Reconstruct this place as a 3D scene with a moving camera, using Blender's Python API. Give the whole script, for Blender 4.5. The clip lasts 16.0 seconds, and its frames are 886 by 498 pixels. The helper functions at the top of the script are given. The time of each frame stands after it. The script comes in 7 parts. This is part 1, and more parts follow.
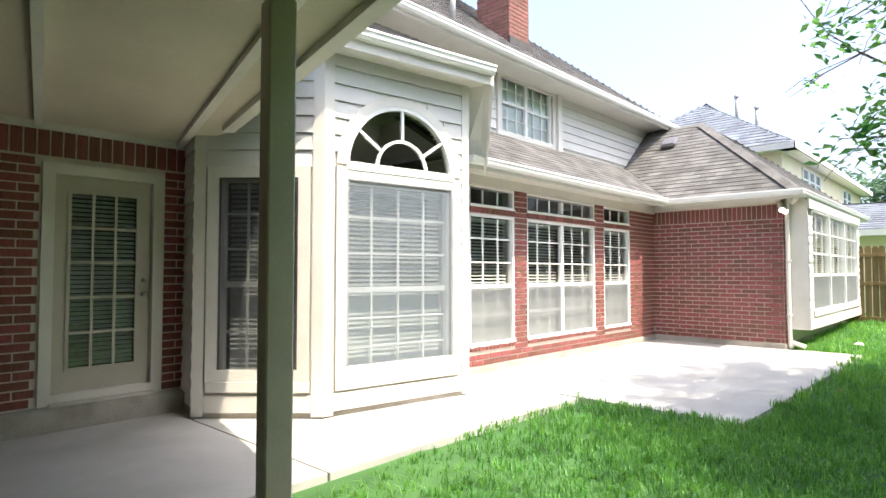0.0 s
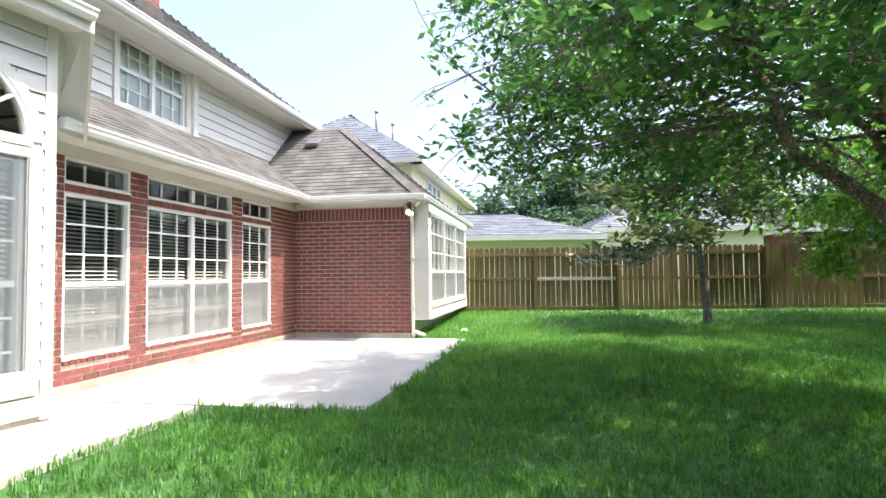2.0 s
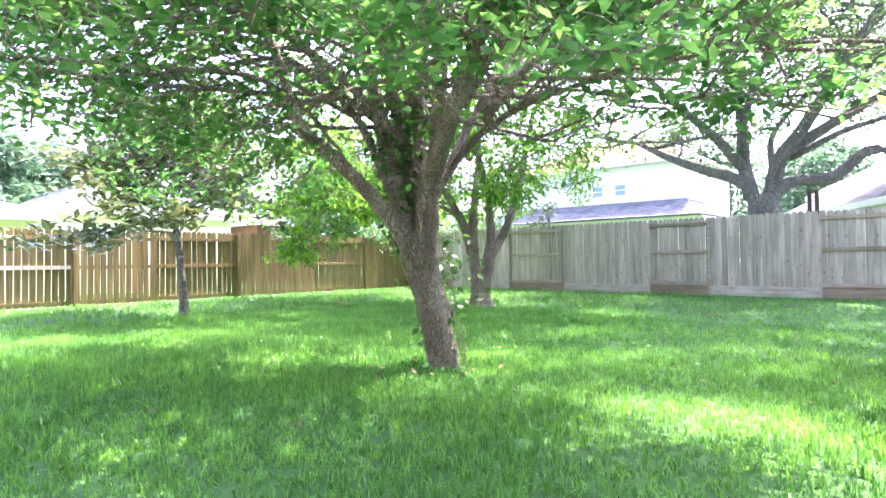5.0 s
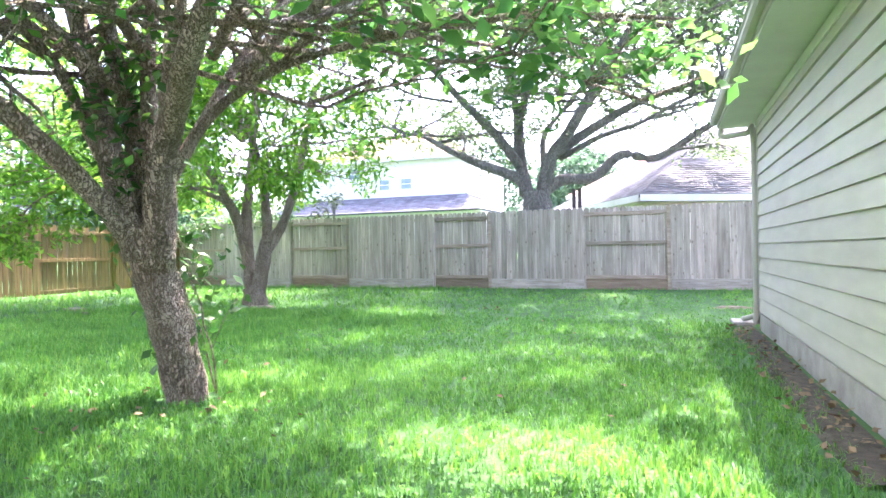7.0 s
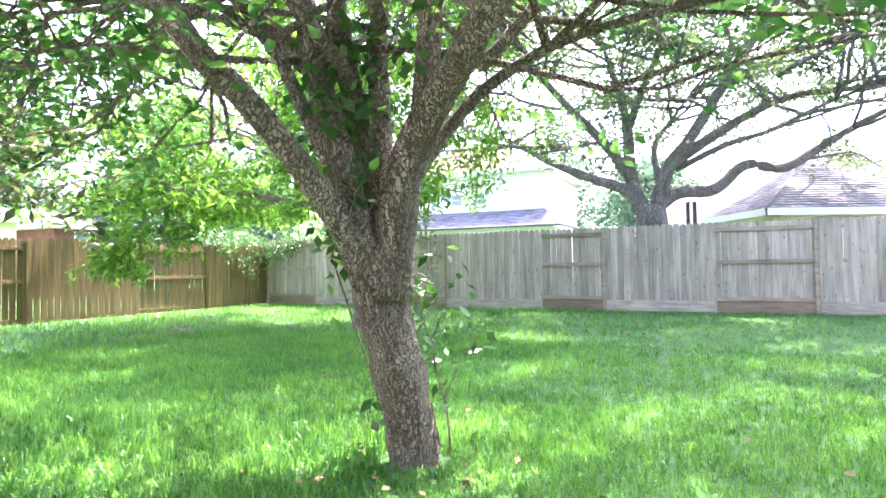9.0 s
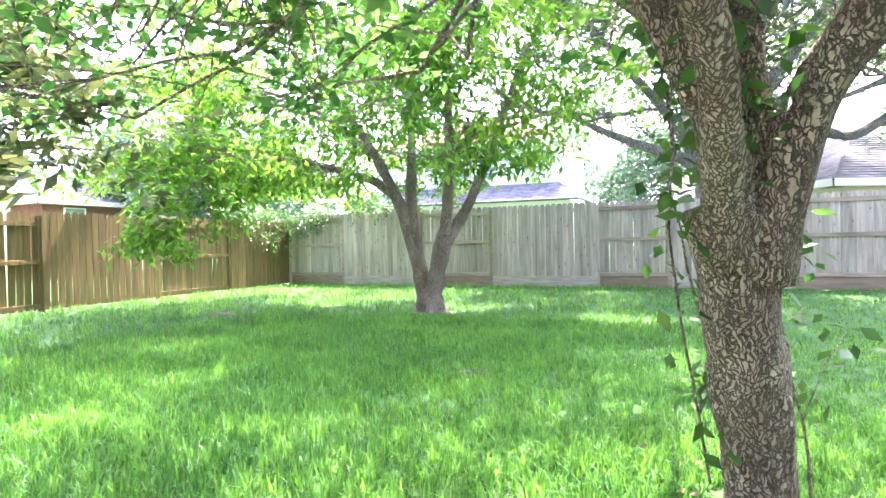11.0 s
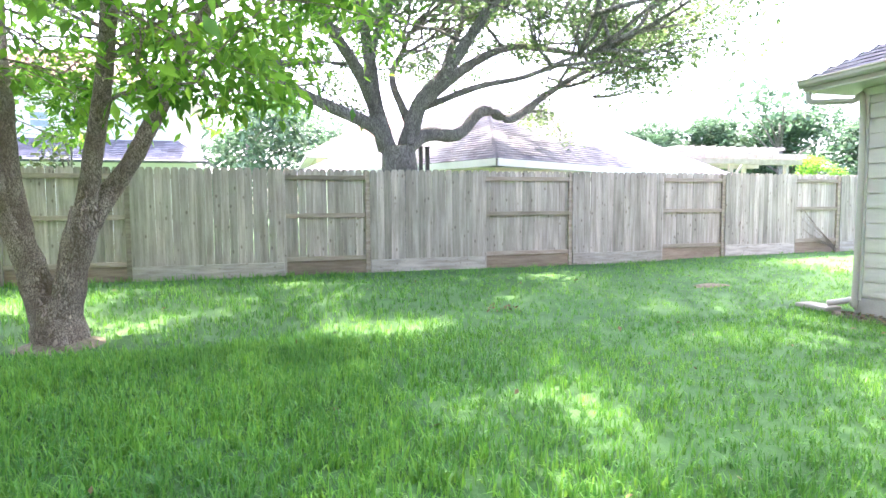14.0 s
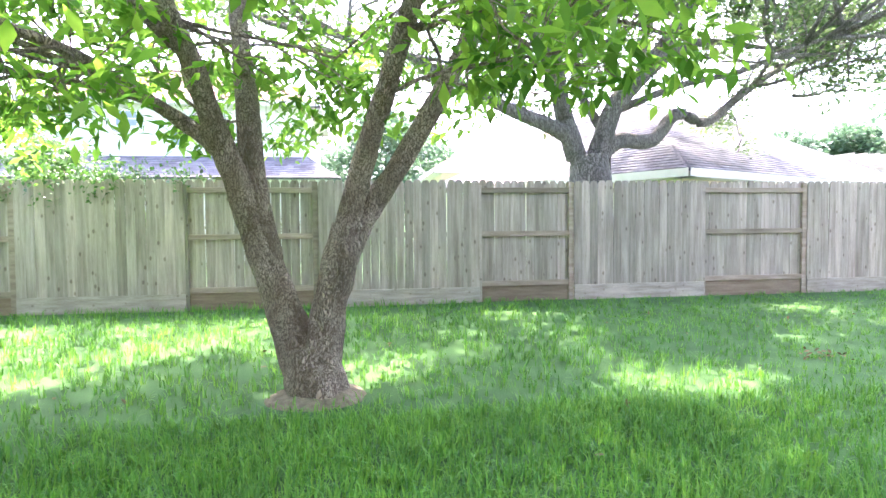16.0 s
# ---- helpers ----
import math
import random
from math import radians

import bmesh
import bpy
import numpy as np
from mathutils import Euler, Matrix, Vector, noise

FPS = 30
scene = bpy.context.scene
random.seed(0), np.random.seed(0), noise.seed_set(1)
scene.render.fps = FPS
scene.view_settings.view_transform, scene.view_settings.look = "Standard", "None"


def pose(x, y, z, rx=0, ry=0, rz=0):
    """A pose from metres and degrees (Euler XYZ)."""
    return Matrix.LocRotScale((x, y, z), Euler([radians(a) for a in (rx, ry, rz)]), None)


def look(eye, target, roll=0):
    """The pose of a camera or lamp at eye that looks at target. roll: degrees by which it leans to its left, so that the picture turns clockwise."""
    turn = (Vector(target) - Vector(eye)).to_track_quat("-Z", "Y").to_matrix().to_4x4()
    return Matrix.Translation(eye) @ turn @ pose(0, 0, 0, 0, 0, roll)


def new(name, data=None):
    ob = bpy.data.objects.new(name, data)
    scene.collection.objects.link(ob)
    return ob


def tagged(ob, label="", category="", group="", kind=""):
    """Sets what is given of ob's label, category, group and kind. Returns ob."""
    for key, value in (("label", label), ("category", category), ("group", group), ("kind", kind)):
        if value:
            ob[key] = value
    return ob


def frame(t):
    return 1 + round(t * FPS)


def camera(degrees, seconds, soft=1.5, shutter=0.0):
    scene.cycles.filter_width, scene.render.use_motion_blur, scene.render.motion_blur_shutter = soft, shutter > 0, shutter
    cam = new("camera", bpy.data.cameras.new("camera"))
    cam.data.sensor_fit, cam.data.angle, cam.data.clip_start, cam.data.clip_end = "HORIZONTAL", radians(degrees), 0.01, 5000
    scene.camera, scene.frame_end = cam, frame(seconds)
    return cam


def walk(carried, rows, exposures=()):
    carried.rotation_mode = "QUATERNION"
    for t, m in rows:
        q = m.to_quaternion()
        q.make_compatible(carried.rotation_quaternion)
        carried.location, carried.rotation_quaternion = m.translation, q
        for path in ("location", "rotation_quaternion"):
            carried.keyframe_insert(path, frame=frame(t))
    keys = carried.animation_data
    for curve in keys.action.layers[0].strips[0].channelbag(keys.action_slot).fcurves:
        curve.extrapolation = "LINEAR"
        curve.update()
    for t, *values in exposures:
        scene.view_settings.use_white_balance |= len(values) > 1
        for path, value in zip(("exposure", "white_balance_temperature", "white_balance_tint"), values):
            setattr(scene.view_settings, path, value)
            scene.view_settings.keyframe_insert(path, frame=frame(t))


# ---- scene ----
cam = camera(74.0, 16.0)
PATH = [
    (0, (-1.11, 1.479, 1.394), (0.555, 2.584, 1.474), 0.0),
    (0.5, (-1.04, 1.461, 1.378), (0.772, 2.302, 1.459), -0.1),
    (1, (-0.944, 1.456, 1.387), (0.981, 1.994, 1.465), -0.2),
    (1.5, (-0.726, 1.425, 1.347), (1.25, 1.724, 1.426), -0.4),
    (2, (-0.578, 1.379, 1.254), (1.42, 1.406, 1.344), -0.6),
    (2.5, (-0.337, 1.44, 1.165), (1.638, 1.139, 1.264), -0.5),
    (3, (-0.199, 1.53, 1.123), (1.685, 0.865, 1.222), -0.7),
    (3.5, (0.057, 1.485, 1.125), (1.866, 0.636, 1.213), -0.7),
    (4, (0.225, 1.464, 1.148), (1.924, 0.412, 1.23), -0.7),
    (4.5, (0.386, 1.382, 1.161), (1.917, 0.096, 1.221), -0.9),
    (5, (0.521, 1.336, 1.158), (1.84, -0.168, 1.2), -0.7),
    (5.2, (0.562, 1.286, 1.16), (1.786, -0.295, 1.192), -0.8),
    (7.3, (1.238, 0.17, 1.214), (1.935, -1.705, 1.227), -1.0),
    (7.5, (1.42, 0.114, 1.222), (2.116, -1.761, 1.245), -1.0),
    (8, (1.941, 0.026, 1.275), (2.709, -1.82, 1.332), -1.1),
    (8.5, (2.425, -0.023, 1.274), (3.283, -1.828, 1.342), -1.0),
    (9, (2.935, -0.018, 1.307), (3.785, -1.828, 1.369), -0.8),
    (9.5, (3.611, -0.107, 1.265), (4.47, -1.912, 1.323), -0.9),
    (9.7, (3.816, -0.074, 1.287), (4.697, -1.87, 1.326), -0.7),
    (11.8, (6.106, -0.921, 1.358), (6.566, -2.866, 1.28), -0.9),
    (12, (6.346, -1.142, 1.395), (6.694, -3.109, 1.299), -0.7),
    (12.5, (6.742, -1.675, 1.478), (6.978, -3.658, 1.374), -0.7),
    (13, (7.011, -2.203, 1.468), (6.986, -4.199, 1.358), -0.6),
    (13.5, (7.192, -2.732, 1.455), (6.787, -4.686, 1.322), -0.5),
    (14, (7.441, -3.268, 1.491), (6.893, -5.186, 1.349), -0.4),
    (14.5, (7.816, -3.85, 1.509), (7.192, -5.746, 1.379), -0.2),
    (15, (8.201, -4.359, 1.456), (7.6, -6.263, 1.341), -0.5),
    (15.5, (8.705, -4.861, 1.472), (8.35, -6.827, 1.378), -0.7),
    (16, (9.407, -5.317, 1.51), (9.111, -7.294, 1.427), -0.5),
]

EXPOSURE = [(0.0, 0.95, 5950, 14), (1.5, 0.8, 5900, 15), (2.0, 0.85, 5900, 15), (3.0, 1.55, 5800, 19), (3.5, 1.85, 5750, 22), (5.0, 2.7, 5650, 28), (7.5, 2.75, 5650, 30), (9.5, 2.8, 5700, 29), (12.0, 2.95, 5850, 28), (13.5, 2.8, 5900, 27), (15.0, 2.75, 5900, 27), (16.0, 2.85, 5900, 28)]
walk(cam, [(t, look(eye, target, roll)) for t, eye, target, roll in PATH], EXPOSURE)

# ---------------------------------------------------------------- world and sun
SUN_AZ, SUN_EL = radians(187), radians(63)      # compass bearing (y is north), height
world = bpy.data.worlds.new("world")
scene.world = world
world.use_nodes = True
wn = world.node_tree
sky = wn.nodes.new("ShaderNodeTexSky")
sky.sky_type = "NISHITA"
sky.sun_disc = False
sky.sun_elevation = SUN_EL
sky.sun_rotation = SUN_AZ
sky.air_density, sky.dust_density, sky.ozone_density = 1.0, 5.0, 1.0
haze = wn.nodes.new("ShaderNodeHueSaturation")      # humid white summer sky
haze.inputs["Saturation"].default_value, haze.inputs["Value"].default_value = 0.75, 1.65
wn.links.new(sky.outputs[0], haze.inputs["Color"])
wn.links.new(haze.outputs[0], wn.nodes["Background"].inputs[0])
wn.nodes["Background"].inputs[1].default_value = 0.15
sun = new("sun", bpy.data.lights.new("sun", "SUN"))
sun.data.energy, sun.data.angle, sun.data.color = 5.0, radians(0.6), (1.0, 0.885, 0.63)
to_sun = Vector((math.sin(SUN_AZ) * math.cos(SUN_EL), math.cos(SUN_AZ) * math.cos(SUN_EL), math.sin(SUN_EL)))
sun.matrix_world = look(to_sun * 50, (0, 0, 0))

# ---------------------------------------------------------------- materials


def material(name, a, b, scale=6.0, rough=0.7, bump=0.2, fine=60.0, vary=0.0, stretch=(1, 1, 1), metal=0.0, spec=0.5, stain=0.0, island=False, through_light=0.0, knots=0.0, hue=0.49):
    """Two colours mixed by coarse and fine noise, relief from the fine noise, and a shift from piece to piece."""
    m = bpy.data.materials.new(name)
    m.use_nodes = True
    t = m.node_tree
    n, l = t.nodes, t.links
    bs = n["Principled BSDF"]
    geo = n.new("ShaderNodeTexCoord")
    mp = n.new("ShaderNodeMapping")
    mp.inputs["Scale"].default_value = stretch
    spot = geo.outputs["Object"]
    if vary and not island:      # every piece shows its own stretch of the grain
        oi, sc_, ad = n.new("ShaderNodeObjectInfo"), n.new("ShaderNodeVectorMath"), n.new("ShaderNodeVectorMath")
        sc_.operation, ad.operation = "SCALE", "ADD"
        sc_.inputs[0].default_value, sc_.inputs["Scale"].default_value = (37, 53, 71), 1
        l.new(oi.outputs["Random"], sc_.inputs["Scale"])
        l.new(spot, ad.inputs[0]), l.new(sc_.outputs[0], ad.inputs[1])
        spot = ad.outputs[0]
    l.new(spot, mp.inputs[0])
    n1, n2 = n.new("ShaderNodeTexNoise"), n.new("ShaderNodeTexNoise")
    n1.inputs["Scale"].default_value, n1.inputs["Detail"].default_value = scale, 4
    n2.inputs["Scale"].default_value, n2.inputs["Detail"].default_value = fine, 3
    l.new(mp.outputs[0], n1.inputs[0]), l.new(mp.outputs[0], n2.inputs[0])
    add = n.new("ShaderNodeMath")
    add.operation = "MULTIPLY_ADD"
    l.new(n2.outputs[0], add.inputs[0])
    add.inputs[1].default_value = 0.45
    l.new(n1.outputs[0], add.inputs[2])
    ramp = n.new("ShaderNodeMapRange")
    ramp.inputs["From Min"].default_value, ramp.inputs["From Max"].default_value = 0.5, 0.95
    l.new(add.outputs[0], ramp.inputs[0])
    mix = n.new("ShaderNodeMix")
    mix.data_type = "RGBA"
    mix.inputs[6].default_value, mix.inputs[7].default_value = (*a, 1), (*b, 1)
    l.new(ramp.outputs[0], mix.inputs[0])
    col = mix.outputs[2]
    if vary:
        src = n.new("ShaderNodeNewGeometry") if island else n.new("ShaderNodeObjectInfo")
        rnd = src.outputs["Random Per Island"] if island else src.outputs["Random"]
        hsv = n.new("ShaderNodeHueSaturation")
        mr = n.new("ShaderNodeMapRange")
        mr.inputs["To Min"].default_value, mr.inputs["To Max"].default_value = 1 - vary, 1 + vary
        l.new(rnd, mr.inputs[0]), l.new(mr.outputs[0], hsv.inputs["Value"])
        mr2 = n.new("ShaderNodeMapRange")
        mr2.inputs["To Min"].default_value, mr2.inputs["To Max"].default_value = 0.5 + vary * 0.05, 0.5 - vary * 0.05
        l.new(rnd, mr2.inputs[0]), l.new(mr2.outputs[0], hsv.inputs["Hue"])
        l.new(col, hsv.inputs["Color"])
        col = hsv.outputs[0]
    if stain:
        n3 = n.new("ShaderNodeTexNoise")
        n3.inputs["Scale"].default_value, n3.inputs["Detail"].default_value = 1.3, 6
        l.new(spot, n3.inputs[0])
        r3 = n.new("ShaderNodeMapRange")
        r3.inputs["From Min"].default_value, r3.inputs["From Max"].default_value = 0.45, 0.75
        r3.inputs["To Max"].default_value = stain
        l.new(n3.outputs[0], r3.inputs[0])
        mx = n.new("ShaderNodeMix")
        mx.data_type = "RGBA"
        mx.blend_type = "MULTIPLY"
        l.new(r3.outputs[0], mx.inputs[0]), l.new(col, mx.inputs[6])
        mx.inputs[7].default_value = (0.35, 0.33, 0.28, 1)
        col = mx.outputs[2]
    if knots:
        kv, kr, km = n.new("ShaderNodeTexVoronoi"), n.new("ShaderNodeMapRange"), n.new("ShaderNodeMix")
        kv.inputs["Scale"].default_value = 7.0
        kr.inputs["From Min"].default_value, kr.inputs["From Max"].default_value = 0.10, 0.17
        kr.inputs["To Min"].default_value, kr.inputs["To Max"].default_value = knots, 0.0
        km.data_type, km.blend_type = "RGBA", "MULTIPLY"
        km.inputs[7].default_value = (0.22, 0.15, 0.10, 1)
        l.new(spot, kv.inputs["Vector"]), l.new(kv.outputs["Distance"], kr.inputs[0])
        l.new(kr.outputs[0], km.inputs[0]), l.new(col, km.inputs[6])
        col = km.outputs[2]
    l.new(col, bs.inputs["Base Color"])
    bs.inputs["Roughness"].default_value, bs.inputs["Metallic"].default_value = rough, metal
    bs.inputs["Specular IOR Level"].default_value = spec
    if bump:
        bp = n.new("ShaderNodeBump")
        bp.inputs["Strength"].default_value, bp.inputs["Distance"].default_value = bump, 0.02
        l.new(add.outputs[0], bp.inputs["Height"]), l.new(bp.outputs[0], bs.inputs["Normal"])
    if through_light:
        tr, sh = n.new("ShaderNodeBsdfTranslucent"), n.new("ShaderNodeMixShader")
        hs = n.new("ShaderNodeHueSaturation")
        hs.inputs["Hue"].default_value, hs.inputs["Saturation"].default_value, hs.inputs["Value"].default_value = hue, 1.1, 1.6
        l.new(col, hs.inputs["Color"]), l.new(hs.outputs[0], tr.inputs[0])
        sh.inputs[0].default_value = through_light
        l.new(bs.outputs[0], sh.inputs[1]), l.new(tr.outputs[0], sh.inputs[2])
        l.new(sh.outputs[0], n["Material Output"].inputs[0])
    return m


M_BRICK = material("red_brick", (0.16, 0.052, 0.042), (0.28, 0.10, 0.08), 9, 0.85, 0.5, 90, 0.25)
M_BRICK_JOIN = material("red_brick_far", (0.17, 0.07, 0.055), (0.26, 0.12, 0.098), 5, 0.85, 0.4, 60, 0.2, island=True)
M_MORTAR = material("mortar", (0.60, 0.53, 0.48), (0.72, 0.66, 0.60), 12, 0.95, 0.5, 120)
M_TRIM = material("cream_paint", (0.66, 0.635, 0.58), (0.74, 0.715, 0.66), 3, 0.45, 0.06, 50, 0.03, stain=0.15)
M_SIDING = material("cream_siding", (0.62, 0.61, 0.58), (0.70, 0.69, 0.66), 2, 0.5, 0.15, 45, 0.04, stretch=(1, 1, 6), stain=0.12)
M_GSIDING = material("beige_siding", (0.52, 0.47, 0.41), (0.60, 0.545, 0.475), 2, 0.5, 0.2, 40, 0.05, stretch=(1, 1, 6), stain=0.15)
M_CEIL = material("porch_ceiling_paint", (0.54, 0.48, 0.38), (0.62, 0.56, 0.45), 1.5, 0.7, 0.1, 30)
M_GTRIM = material("taupe_trim_paint", (0.44, 0.40, 0.345), (0.52, 0.475, 0.415), 3, 0.45, 0.06, 50)
M_POST = material("taupe_paint", (0.48, 0.445, 0.375), (0.57, 0.53, 0.45), 4, 0.5, 0.15, 60)
M_WHITE = material("white_vinyl", (0.82, 0.82, 0.80), (0.88, 0.88, 0.86), 4, 0.35, 0.03, 60)
M_DOOR = material("door_paint", (0.44, 0.41, 0.34), (0.51, 0.47, 0.39), 3, 0.4, 0.05, 40)
M_BLIND = material("white_blind", (0.85, 0.85, 0.83), (0.90, 0.90, 0.88), 3, 0.5, 0.03, 30)
# dark grey that stands in for the dimness of unlit rooms
M_ROOM = material("dark_painted_room", (0.11, 0.105, 0.10), (0.17, 0.16, 0.15), 2, 0.9, 0.0, 20)
M_CONCRETE = material("patio_concrete", (0.40, 0.385, 0.36), (0.51, 0.495, 0.465), 1.2, 0.85, 0.25, 70, stain=0.25)
M_SLAB = material("foundation_concrete", (0.33, 0.30, 0.26), (0.46, 0.43, 0.38), 5, 0.9, 0.5, 50, stain=0.6)
M_SHINGLE = material("brown_grey_shingle", (0.092, 0.088, 0.085), (0.178, 0.171, 0.165), 3, 0.95, 0.6, 140, 0.25, island=True, stain=0.35)
M_SHINGLE_B = material("blue_grey_shingle", (0.11, 0.125, 0.15), (0.19, 0.21, 0.25), 3, 0.95, 0.6, 60, 0.25, island=True)
M_SHINGLE_D = material("dark_brown_shingle", (0.095, 0.095, 0.115), (0.17, 0.165, 0.19), 3, 0.95, 0.6, 60, 0.3, island=True)
M_SHINGLE_R = material("reddish_shingle", (0.30, 0.17, 0.14), (0.40, 0.25, 0.21), 3, 0.95, 0.6, 60, 0.2, island=True)
M_YELLOW = material("pale_yellow_siding", (0.72, 0.66, 0.46), (0.80, 0.74, 0.54), 2, 0.6, 0.1, 30, 0.03)
M_STUCCO = material("white_stucco", (0.76, 0.74, 0.70), (0.84, 0.82, 0.78), 2, 0.8, 0.2, 50)
M_CREAM = material("cream_wall", (0.70, 0.64, 0.50), (0.78, 0.72, 0.58), 2, 0.8, 0.2, 50)
M_BROWNWOOD = material("stained_fence_wood", (0.105, 0.071, 0.027), (0.205, 0.142, 0.052), 3, 0.85, 0.5, 30, 0.22, stretch=(6, 6, 0.7), stain=0.3)
M_GREYWOOD = material("weathered_fence_wood", (0.29, 0.245, 0.20), (0.53, 0.46, 0.39), 3, 0.9, 0.5, 30, 0.24, stretch=(6, 6, 0.7), stain=0.45, knots=0.55)
M_RAILWOOD = material("sheltered_fence_rail", (0.25, 0.195, 0.145), (0.42, 0.345, 0.27), 3, 0.9, 0.5, 30, 0.2, stretch=(0.8, 6, 6), stain=0.3)
M_KICKGREY = material("weathered_kickboard", (0.30, 0.255, 0.21), (0.53, 0.465, 0.40), 3, 0.9, 0.5, 30, 0.15, stretch=(0.8, 6, 6), stain=0.3, knots=0.4)
M_KICK = material("damp_fence_board", (0.22, 0.155, 0.105), (0.34, 0.26, 0.19), 3, 0.9, 0.5, 30, 0.15, stretch=(0.8, 6, 6), stain=0.3)


def bark(name, dark, light, plates=36.0):
    """Flaky bark: long plates parted by dark furrows."""
    m = material(name, dark, light, 5, 0.95, 0.0, 40, 0.06, stretch=(1, 1, 0.4))
    n, l = m.node_tree.nodes, m.node_tree.links
    bs = n["Principled BSDF"]
    tc, mp, vo, no = n.new("ShaderNodeTexCoord"), n.new("ShaderNodeMapping"), n.new("ShaderNodeTexVoronoi"), n.new("ShaderNodeTexNoise")
    mp.inputs["Scale"].default_value = (1, 1, 0.3)
    no.inputs["Scale"].default_value, no.inputs["Detail"].default_value = 9, 5
    wob = n.new("ShaderNodeMix")
    wob.data_type = "RGBA"
    wob.blend_type = "ADD"
    wob.inputs[0].default_value = 0.15
    l.new(tc.outputs["Object"], mp.inputs[0]), l.new(tc.outputs["Object"], no.inputs[0])
    l.new(mp.outputs[0], wob.inputs[6]), l.new(no.outputs[1], wob.inputs[7])
    vo.feature = "DISTANCE_TO_EDGE"
    vo.inputs["Scale"].default_value = plates
    l.new(wob.outputs[2], vo.inputs["Vector"])
    mr = n.new("ShaderNodeMapRange")
    mr.inputs["From Max"].default_value = 0.17
    l.new(vo.outputs["Distance"], mr.inputs[0])
    old = bs.inputs["Base Color"].links[0].from_socket
    mx = n.new("ShaderNodeMix")
    mx.data_type = "RGBA"
    mx.inputs[6].default_value = (*[c * 0.6 for c in dark], 1)
    l.new(mr.outputs[0], mx.inputs[0]), l.new(old, mx.inputs[7]), l.new(mx.outputs[2], bs.inputs["Base Color"])
    add = n.new("ShaderNodeMath")
    add.operation = "MULTIPLY_ADD"
    add.inputs[1].default_value = 0.7
    l.new(no.outputs[0], add.inputs[0]), l.new(mr.outputs[0], add.inputs[2])
    bp = n.new("ShaderNodeBump")
    bp.inputs["Strength"].default_value, bp.inputs["Distance"].default_value = 1.0, 0.03
    l.new(add.outputs[0], bp.inputs["Height"]), l.new(bp.outputs[0], bs.inputs["Normal"])
    return m


M_BARK = bark("flaky_bark", (0.26, 0.19, 0.145), (0.60, 0.49, 0.40), 44)
M_BARK_OAK = bark("oak_bark", (0.19, 0.178, 0.16), (0.36, 0.34, 0.31), 22)
M_LEAF = material("crape_leaf", (0.052, 0.142, 0.04), (0.112, 0.235, 0.064), 0.9, 0.5, 0.0, 9, 0.4, island=True, through_light=0.66)
M_LEAF2 = material("pecan_leaf", (0.085, 0.22, 0.04), (0.16, 0.33, 0.065), 0.9, 0.5, 0.0, 9, 0.4, island=True, through_light=0.72, hue=0.475)
M_LEAF_MAG = material("magnolia_leaf", (0.05, 0.105, 0.035), (0.17, 0.18, 0.075), 2, 0.28, 0.0, 9, 0.5, island=True, through_light=0.2)
M_LEAF_OAK = material("live_oak_leaf", (0.08, 0.14, 0.06), (0.15, 0.22, 0.09), 0.8, 0.6, 0.0, 9, 0.35, island=True, through_light=0.4)
M_LEAF_VINE = material("vine_leaf", (0.035, 0.10, 0.025), (0.08, 0.17, 0.04), 2, 0.4, 0.0, 9, 0.35, island=True, through_light=0.35)
# far foliage: the haze of distance is mixed into this bluish green
M_LEAF_FAR = material("hazy_distant_leaf", (0.06, 0.115, 0.07), (0.11, 0.185, 0.105), 0.5, 0.7, 0.0, 4, 0.3, island=True, through_light=0.3)
M_GRASS = material("grass_blade", (0.058, 0.200, 0.040), (0.130, 0.335, 0.062), 0.8, 0.45, 0.0, 6, 0.35, island=True, through_light=0.46, hue=0.468)
M_LAWN = material("lawn_ground", (0.035, 0.10, 0.022), (0.07, 0.17, 0.04), 2.0, 0.95, 0.9, 60, stain=0.15)
M_DRYSOIL = material("dry_soil", (0.12, 0.098, 0.062), (0.27, 0.225, 0.155), 14, 0.95, 0.9, 80)
M_SOIL = material("leaf_litter_soil", (0.035, 0.03, 0.019), (0.10, 0.085, 0.055), 14, 0.95, 0.9, 80)
M_METAL = material("brushed_metal", (0.55, 0.52, 0.47), (0.65, 0.62, 0.57), 8, 0.35, 0.05, 90, metal=1.0)
M_DARK = material("dark_metal", (0.05, 0.045, 0.04), (0.09, 0.08, 0.07), 8, 0.6, 0.1, 60)
M_PIPE = material("grey_pipe", (0.30, 0.30, 0.30), (0.40, 0.40, 0.40), 8, 0.6, 0.1, 60)
M_PERGOLA = material("pale_weathered_timber", (0.38, 0.33, 0.29), (0.52, 0.46, 0.41), 4, 0.9, 0.3, 40, 0.1)
M_DEADPALM = material("dry_palm_frond", (0.35, 0.27, 0.20), (0.50, 0.42, 0.33), 4, 0.9, 0.2, 40, 0.2, island=True)
M_STRAW = material("fallen_leaf", (0.15, 0.095, 0.05), (0.30, 0.21, 0.11), 9, 0.8, 0.2, 40, 0.4)


